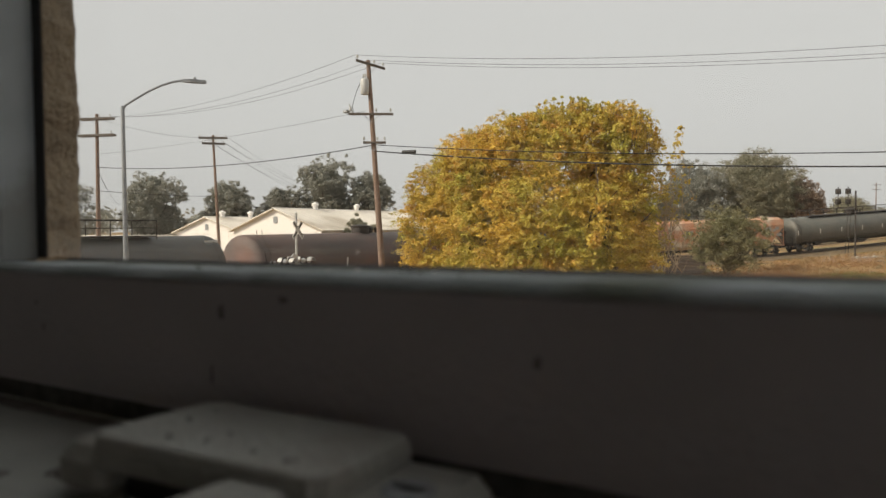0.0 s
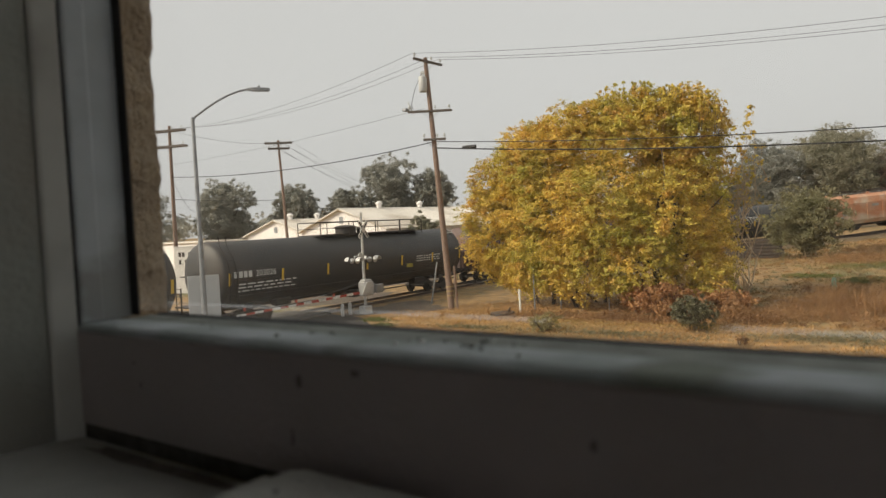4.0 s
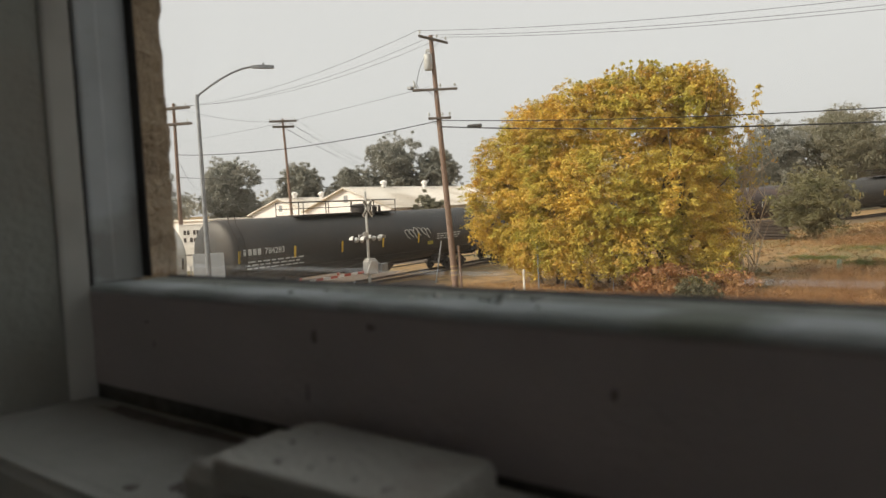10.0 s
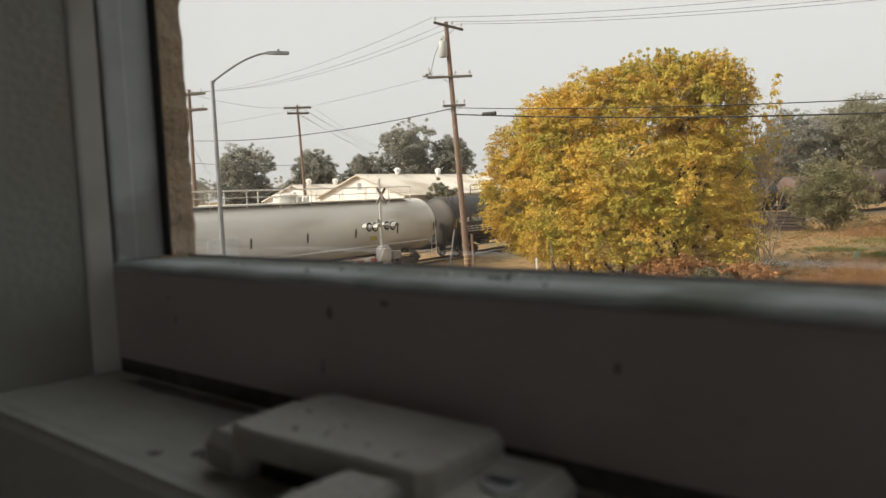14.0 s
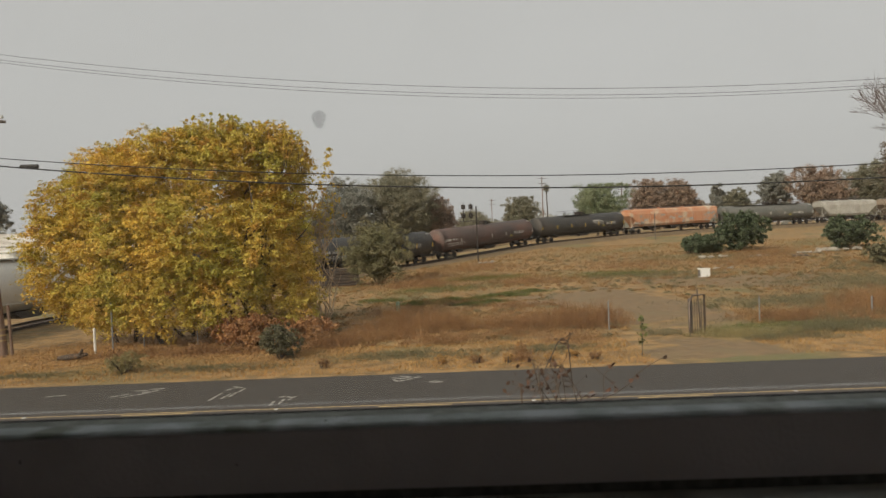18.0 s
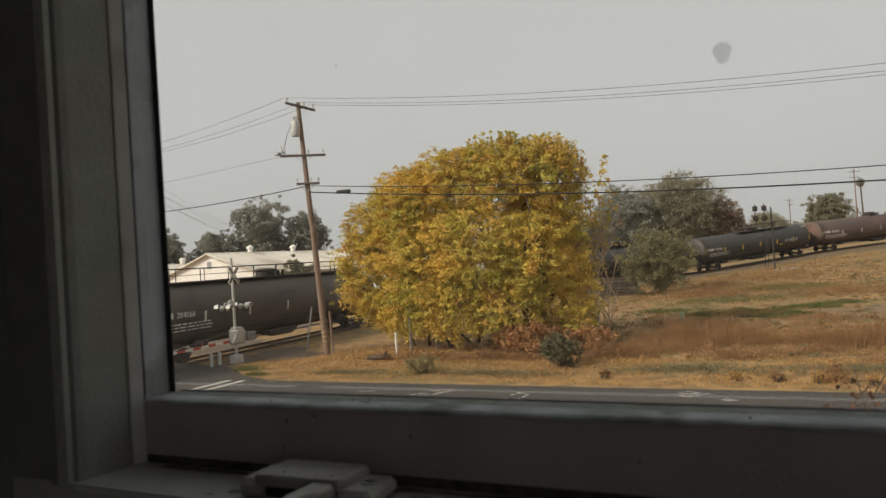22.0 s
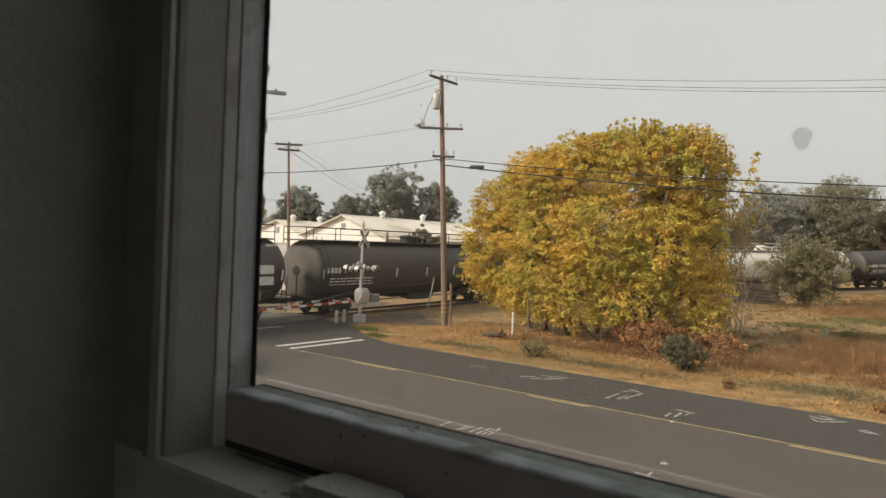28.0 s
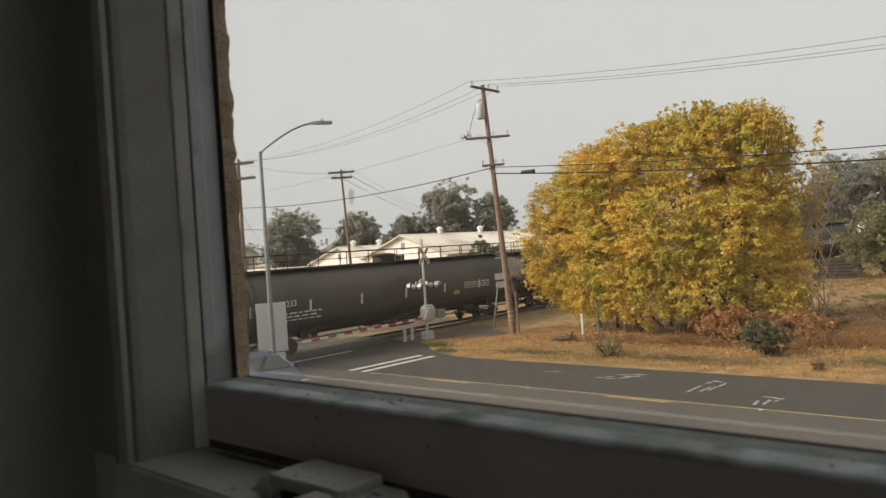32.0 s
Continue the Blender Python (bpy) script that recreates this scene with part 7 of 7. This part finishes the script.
# a dry red-leaved plant just below the window
pl = thing("dry_plant", "thin dry plant with curled red-brown leaves below the window", "plant", (1.55, 7.0, 0.05))
m = Mesh()
r = random.Random(14)
lp = []
for k in range(24):
    a = r.uniform(-1.0, 1.0)
    b = Vector((a * 0.55, r.uniform(-0.25, 0.25), r.uniform(2.6, 3.72) - abs(a) * 0.35))
    pts = limb(m, (0.06 * a, 0, 0), b, 0.018, 0.006, 1500 + k, 8, 0.5)
    for p in pts[5:]:
        for q in range(5):
            e = p + Vector((r.uniform(-0.16, 0.16), r.uniform(-0.1, 0.1), r.uniform(-0.12, 0.12)))
            m.tube([p, e], 0.003, 4)
            lp.append(tuple(e))
long_ = limb(m, (0, 0, 2.6), (1.15, 0, 3.35), 0.008, 0.004, 1700, 8, 0.5)
lp += [tuple(p) for p in long_[3:]] * 2
part("stems", m, BARK, pl, "thin red-brown stems")
lp = np.array(lp)
leaf_object("leaves", leaves(lp + np.random.default_rng(2).normal(0, 0.02, lp.shape), np.random.default_rng(1).normal(0, 1, lp.shape), 0.046, 12), material("curled_red_leaves", (0.10, 0.038, 0.026), 0.8, color2=(0.12, 0.075, 0.04), scale=9, spread=0.4), pl)

# ---- white sheds beyond the railway ----
def shed(label, x0, x1, y0, y1, eave, ridge, vents, boards=True):
    xm = (x0 + x1) / 2
    root = thing("shed", label, "shed", (0, 0, 0))
    part("wall", Mesh().prism([(x0, -0.1), (x1, -0.1), (x1, eave), (xm, ridge), (x0, eave)], y0, y1, "y"), CREAM_WALL, root, "cream-white gabled wall")
    for sgn, xe in ((-1, x0), (1, x1)):
        dx, dz = (xm - xe), (ridge - eave)
        l = math.hypot(dx, dz)
        nx_, nz_ = -dz / l * (1 if dx > 0 else -1), abs(dx) / l
        o = 0.55 / l
        a = (xe - dx * o, eave - dz * o)
        m = Mesh().prism([a, (xm, ridge + 0.02), (xm + nx_ * 0.12, ridge + 0.02 + nz_ * 0.12), (a[0] + nx_ * 0.12, a[1] + nz_ * 0.12)], y0 - 0.5, y1 + 0.5, "y")
        part("roof", m, CREAM_ROOF, root, "cream sheet-metal roof")
        n = int((y1 - y0) / 0.9)
        for k in range(n + 1):
            y = y0 - 0.4 + (y1 - y0 + 0.8) * k / n
            p0, p1 = Vector((a[0] + nx_ * 0.13, y, a[1] + nz_ * 0.13)), Vector((xm + nx_ * 0.13, y, ridge + 0.02 + nz_ * 0.13))
            part("roof_seam", Mesh().tube([p0, p1], 0.03, 4), CREAM_ROOF, root)
    part("ridge_cap", Mesh().prism([(xm - 0.3, ridge + 0.05), (xm, ridge + 0.22), (xm + 0.3, ridge + 0.05)], y0 - 0.5, y1 + 0.5, "y"), CREAM_ROOF, root)
    for y in vents:
        part("roof_vent", Mesh().lathe([(0, 0.30), (0.45, 0.30), (0.48, 0.42), (0.72, 0.42), (0.9, 0.12)], 14, "z", (xm, y, ridge + 0.1)), CREAM_WALL, root, "round white roof vent", smooth=True)
    w = part("window", Mesh().box((x0 + 1.9, y0 - 0.03, 3.1), (1.0, 0.08, 1.3)), GALV, root, "small grey window")
    part("window_pane", Mesh().box((x0 + 1.9, y0 - 0.08, 3.1), (0.8, 0.02, 1.1)), CAR_GLASS, w)
    part("gable_vent", Mesh().box((xm, y0 - 0.03, ridge - 1.2), (0.6, 0.06, 0.8)), GALV, root, "louvred gable vent")
    for k in range(9):
        x = x0 + (x1 - x0) * (k + 0.5) / 9
        part("siding_batten", Mesh().box((x, y0 - 0.02, eave / 2), (0.07, 0.05, eave)), CREAM_WALL, root)
    return root


shed("long cream-white shed with a metal roof and round vents", -61.0, -47.6, 56.5, 90.0, 4.7, 7.05, (63.3, 71.6))
shed("smaller cream-white shed with a metal roof", -75.6, -63.8, 60.0, 92.0, 4.5, 6.35, (62.6, 67.6))
low = thing("low_shed", "low flat cream-white outbuilding", "shed")
part("wall", Mesh().box((-86.0, 57.5, 2.0), (20.0, 9.0, 4.0)), CREAM_WALL, low)
part("roof", Mesh().box((-86.0, 57.5, 4.08), (20.6, 9.6, 0.16)), CREAM_ROOF, low)
sgn_ = thing("sign_wall", "long white wall sign with unreadable black lettering beyond the tracks", "sign", (-44.15, 33.25, 0), 25)
part("board", Mesh().box((0, 0, 2.15), (9.6, 0.10, 3.7), bevel=0.01), WHITE_SHEET, sgn_)
part("cap", Mesh().box((0, 0, 4.03), (9.7, 0.18, 0.06)), WHITE_SHEET, sgn_)
rr = random.Random(8)
for z_, h_, x0, x1 in ((3.4, 0.36, -4.4, 1.9), (2.8, 0.36, -4.4, 1.4), (1.6, 0.10, -4.4, 0.2)):
    x_ = x0
    while x_ < x1:
        w_ = rr.uniform(0.2, 0.3) if h_ > 0.2 else 0.8
        part("lettering_bar", Mesh().box((x_ + w_ / 2, -0.06, z_), (w_, 0.02, h_)), BLACK_IRON, sgn_)
        x_ += w_ + (rr.choice((0.09, 0.09, 0.32)) if h_ > 0.2 else 0.1)
for x_ in (-4.6, 0, 4.6):
    part("leg", Mesh().box((x_, 0.1, 0.1), (0.12, 0.12, 0.6)), WOOD_GREY, sgn_)


# ---- car waiting at the crossing ----
def parked_car():
    root = thing("parked_car", "dusty dark blue estate car waiting in the street", "car", (-20.75, 13.9, 0.0), -103)
    # local: y ahead, x right; each section is (y, half width, sill, belt, top, half width at the top)
    sections = ((-2.42, 0.66, 0.50, 0.80, 0.96, 0.58), (-2.34, 0.80, 0.36, 0.92, 1.16, 0.62), (-2.05, 0.87, 0.28, 0.98, 1.38, 0.60), (-1.40, 0.89, 0.26, 1.00, 1.48, 0.62), (-0.50, 0.90, 0.26, 1.00, 1.50, 0.62),
                (0.20, 0.90, 0.26, 1.00, 1.46, 0.62), (0.70, 0.90, 0.26, 1.00, 1.29, 0.65), (1.22, 0.89, 0.26, 0.97, 1.08, 0.73), (1.75, 0.87, 0.28, 0.88, 0.99, 0.70), (2.20, 0.80, 0.34, 0.68, 0.80, 0.64), (2.42, 0.66, 0.42, 0.58, 0.68, 0.54))
    m = Mesh()
    n, rows = 16, []
    for y, w, lo, belt, hi, wt in sections:
        half_ring = [(w * 0.80, lo), (w * 0.96, lo + 0.08), (w, (lo + belt) / 2), (w * 0.985, belt), (wt + (w - wt) * 0.45, belt + (hi - belt) * 0.45), (wt, belt + (hi - belt) * 0.86), (wt * 0.80, hi - 0.015), (wt * 0.35, hi)]
        rows += [(x, y, z) for x, z in half_ring] + [(-x, y, z) for x, z in half_ring[::-1]]
    last = len(sections) - 1
    m.add(rows, [(i * n + k, i * n + (k + 1) % n, (i + 1) * n + (k + 1) % n, (i + 1) * n + k) for i in range(last) for k in range(n)] + [tuple(range(n)), tuple(last * n + k for k in range(n))])
    part("body", m, CAR_PAINT, root, smooth=True)

    def flank(y, z, out):
        return (0.887 - (z - 1.0) * 0.62 + out, y, z)

    def side_panel(outline, sgn, out):
        """A slab that follows the slope of the cabin's side."""
        m, k = Mesh(), len(outline)
        inner, outer = [flank(y, z, out - 0.03) for y, z in outline], [flank(y, z, out) for y, z in outline]
        m.add([(x * sgn, y, z) for x, y, z in inner + outer], [tuple(range(k)), tuple(range(k, 2 * k))] + [(i, (i + 1) % k, k + (i + 1) % k, k + i) for i in range(k)])
        return m

    part("windscreen", Mesh().prism([(0.26, 1.455), (1.14, 1.105), (1.17, 1.125), (0.29, 1.48)], -0.58, 0.58, "x"), CAR_GLASS, root)
    for sgn in (-1, 1):
        for pane in ([(-2.0, 1.05), (-1.80, 1.33), (-1.22, 1.37), (-1.22, 1.05)], [(-1.12, 1.05), (-1.12, 1.37), (-0.36, 1.39), (-0.36, 1.05)], [(-0.26, 1.05), (-0.26, 1.39), (0.16, 1.37), (0.74, 1.08)]):
            part("side_window", side_panel(pane, sgn, 0.014), CAR_GLASS, root)
        trim = Mesh()
        trim.tube([(x * sgn, y, z) for x, y, z in (flank(-0.31, 1.03, 0.02), flank(-0.31, 1.41, 0.02), flank(0.18, 1.405, 0.02), flank(0.84, 1.07, 0.03))], 0.024, 6)
        part("window_trim", trim, ALU, root, "pale trim round the front window")
        part("roof_rail", Mesh().tube([(0.50 * sgn, -1.9, 1.44), (0.52 * sgn, -1.3, 1.53), (0.52 * sgn, -0.2, 1.54), (0.50 * sgn, 0.1, 1.48)], 0.022, 6), CHROME, root)
        part("door_mirror", Mesh().box((0.985 * sgn, 0.85, 1.08), (0.18, 0.1, 0.15), bevel=0.03), CAR_PAINT, root)
        part("headlight", Mesh().box((0.616 * sgn, 2.27, 0.70), (0.30, 0.16, 0.15), bevel=0.03), CHROME, root)
        part("door_line", Mesh().box((0.884 * sgn, 0.2, 0.8), (0.01, 0.015, 0.4)), GASKET, root)
    part("grille", Mesh().box((0, 2.455, 0.70), (0.9, 0.04, 0.2), bevel=0.01), GASKET, root)
    part("bumper", Mesh().box((0, 2.46, 0.48), (1.7, 0.14, 0.22), bevel=0.05), CHROME, root)
    part("plate_bar", Mesh().box((0, 2.54, 0.50), (0.3, 0.01, 0.14)), WHITE_SHEET, root, "plain number plate")
    for x in (-0.8, 0.8):
        for y in (-1.45, 1.55):
            wl = part("wheel", Mesh().lathe([(-0.11, 0.2), (-0.11, 0.29), (-0.08, 0.31), (0.08, 0.31), (0.11, 0.29), (0.11, 0.2)], 20, "x", (x, y, 0.31)), RUBBER, root, smooth=True)
            part("rim", Mesh().lathe([(-0.115, 0.02), (-0.115, 0.2), (0.115, 0.2), (0.115, 0.02)], 14, "x", (x, y, 0.31)), GALV, wl)


parked_car()

# ---- field and verge clutter ----
def post(name, label, x, y, h, r, mat, lean=(0, 0), square=False):
    z = ground_at(x, y)
    m = Mesh()
    if square:
        m.box((x, y, z + h / 2 - 0.1), (r * 2, r * 2, h + 0.2), bevel=0.01)
    else:
        m.tube([(x, y, z - 0.1), (x + lean[0], y + lean[1], z + h)], r, 8)
    return solid(name, m, mat, label, "post", smooth=not square)


post("marker_post", "white painted marker post at the tree's edge", -16.46, 29.9, 1.25, 0.06, WHITE_SHEET)
post("steel_post", "thin rusty steel fence post", -16.05, 30.7, 2.35, 0.045, GALV)
post("steel_post", "thin leaning grey steel post by the tracks", -24.1, 32.6, 2.5, 0.05, GALV, (0.35, 0.3))
post("fence_post", "weathered wooden fence post", 24.0, 32.4, 1.9, 0.11, WOOD_GREY)
post("fence_post", "thin steel fence post", 20.5, 33.0, 1.0, 0.04, GALV)
post("fence_post", "thin steel fence post", 14.7, 32.2, 1.3, 0.03, GALV)
post("fence_post", "thin steel fence post in the weeds", 7.45, 32.0, 1.35, 0.03, GALV)
for k, x in enumerate((-14.9, -13.7, -12.3, -11.0, -9.7)):
    post("fence_post", "thin steel post in the shade of the tree", x, 31.4, 1.3, 0.03, GALV)
lg = thing("fallen_log", "dark fallen log on the verge", "log", (-16.75, 28.5, 0.2))
part("log", Mesh().tube([(-0.62, 0, -0.06), (-0.2, 0.05, -0.02), (0.3, 0, 0.03), (0.66, 0.1, 0.08)], [0.09, 0.13, 0.12, 0.07], 9), BARK, lg, smooth=True)
part("knot", Mesh().tube([(0.4, 0, 0.1), (0.55, -0.1, 0.32)], [0.07, 0.05], 7), BARK, lg)
bk = thing("white_box", "white square box standing on the bare ground", "box", (21.5, 58.5, ground_at(21.5, 58.5) + 0.02), 12)
part("body", Mesh().box((0, 0, 0.36), (0.92, 0.5, 0.72), bevel=0.03), PLASTIC_WHITE, bk)
part("lid", Mesh().box((0, 0, 0.745), (0.96, 0.54, 0.05), bevel=0.015), PLASTIC_WHITE, bk)
# grey panel paints shade onto one side of the white box
part("side_panel", Mesh().box((-0.467, 0, 0.36), (0.012, 0.40, 0.56)), WOOD_GREY, bk, "thin grey panel painting the shaded side of the box")
gt = thing("old_gate", "bent rusty wire gate panel standing in the field", "gate", (10.75, 29.4, 0), 38)
fr = Mesh().tube([(-0.55, 0, 0), (-0.55, 0, 1.45), (-0.3, 0, 1.75), (0.6, 0, 1.72), (0.6, 0, 0)], 0.045, 8)
part("gate_frame", fr, RAIL_STEEL, gt, smooth=True)
for k in range(7):
    part("gate_bar", Mesh().tube([(-0.5 + 0.17 * k, 0, 0.1), (-0.5 + 0.17 * k, 0, 1.55)], 0.016, 5), RAIL_STEEL, gt)
for k in range(4):
    part("gate_wire", Mesh().tube([(-0.55, 0.01, 0.25 + 0.35 * k), (0.6, 0.01, 0.25 + 0.35 * k)], 0.012, 5), RAIL_STEEL, gt)
part("gate_post", Mesh().tube([(0.75, 0.3, 0), (1.0, 0.6, 1.9)], 0.035, 7), RAIL_STEEL, gt)
part("gate_post", Mesh().box((0.25, 0.5, 0.75), (0.18, 0.12, 1.6), bevel=0.02), WOOD_GREY, gt)
stk = thing("tie_stack", "stack of weathered railway ties", "timber stack", (-11.8, 67.0, ground_at(-11.8, 67)), 8)
rr = random.Random(9)
for row in range(6):
    for c in range(3):
        part("timber", Mesh().box((rr.uniform(-0.25, 0.25), c * 0.34 - 0.34, 0.14 + 0.30 * row), (3.6, 0.28, 0.24), bevel=0.02), TIE_WOOD, stk)
for x, y, n, s, mat, lab in ((30, 79.3, 9, 0.5, CONCRETE, "pale heap of rubble in the field"), (46.5, 83, 12, 0.7, CONCRETE, "pale heap of rubble in the field"), (-5.2, 37.2, 7, 0.28, CONCRETE, "pale stones in the weeds"), (3.6, 88, 5, 0.4, CONCRETE, "pale scrap by the signal"), (26, 66, 6, 0.3, CONCRETE, "scattered pale rubble in the field"), (41.5, 80.5, 10, 0.45, CONCRETE, "scattered pale rubble in the field"), (35.5, 79.0, 8, 0.4, CONCRETE, "scattered pale rubble in the field"), (44.5, 71.0, 9, 0.4, WOOD_GREY, "heap of scrap wood in the field"), (39, 77, 8, 0.4, WOOD_GREY, "heap of scrap wood in the field")):
    hp = thing("rubble_heap", lab, "rubble", (x, y, ground_at(x, y)))
    for k in range(n):
        m = Mesh().box((0, 0, 0), (s * rr.uniform(0.6, 1.8), s * rr.uniform(0.5, 1.2), s * rr.uniform(0.3, 0.7)), bevel=0.08 * s)
        part("chunk", m, mat, hp).matrix_basis = pose(rr.uniform(-1.6, 1.6) * s * 2, rr.uniform(-1, 1) * s, s * 0.2, rr.uniform(-20, 20), rr.uniform(-20, 20), rr.uniform(0, 180))
vb = thing("utility_stub", "faded green plastic utility marker in the weeds", "utility marker", (-3.6, 41.5, 0))
part("stub", Mesh().lathe([(0, 0.13), (0.75, 0.12), (0.85, 0.05)], 12, "z"), CONE_GREEN, vb, smooth=True)

# railway signal
sx, sy = 2.75, 91.0
sig = thing("rail_signal", "black-headed railway block signal on a steel mast", "rail signal", (sx, sy, ground_at(sx, sy)))
part("mast", Mesh().tube([(0, 0, 0), (0, 0, 7.6)], 0.09, 10), BLACK_IRON, sig, smooth=True)
part("bracket", Mesh().box((-1.0, 0, 5.6), (2.4, 0.9, 0.07)), BLACK_IRON, sig, "small service platform")
part("cage_rail", Mesh().tube([(-2.2, -0.4, 6.3), (0.2, -0.4, 6.3), (0.2, 0.4, 6.3)], 0.03, 6).tube([(-2.2, -0.4, 5.6), (-2.2, -0.4, 6.3)], 0.03, 6), BLACK_IRON, sig)
part("ladder", Mesh().tube([(-0.7, 0.2, 0), (-0.45, 0.1, 5.6)], 0.035, 6).tube([(-1.0, 0.2, 0), (-0.75, 0.1, 5.6)], 0.035, 6), BLACK_IRON, sig)
for x in (-1.75, -0.75):
    for z in (6.35, 7.55):
        hb = part("signal_head", Mesh().box((x, -0.15, z), (0.58, 0.22, 0.62), bevel=0.05), BLACK_IRON, sig, "black signal head")
        part("hood", Mesh().tube([(x, -0.28, z + 0.12), (x, -0.6, z + 0.12)], 0.14, 10), BLACK_IRON, hb)
    part("head_mast", Mesh().tube([(x, 0, 5.6), (x, 0, 8.1)], 0.05, 8), BLACK_IRON, sig)
post("track_post", "slim pale post beside the railway", 34.5, 118, 4.5, 0.08, WOOD_GREY)


def motions():
    for front, length, car in TRAIN:
        walk(car, [(float(t), car_pose(front, length, float(t))) for t in range(0, 33)])


motions()
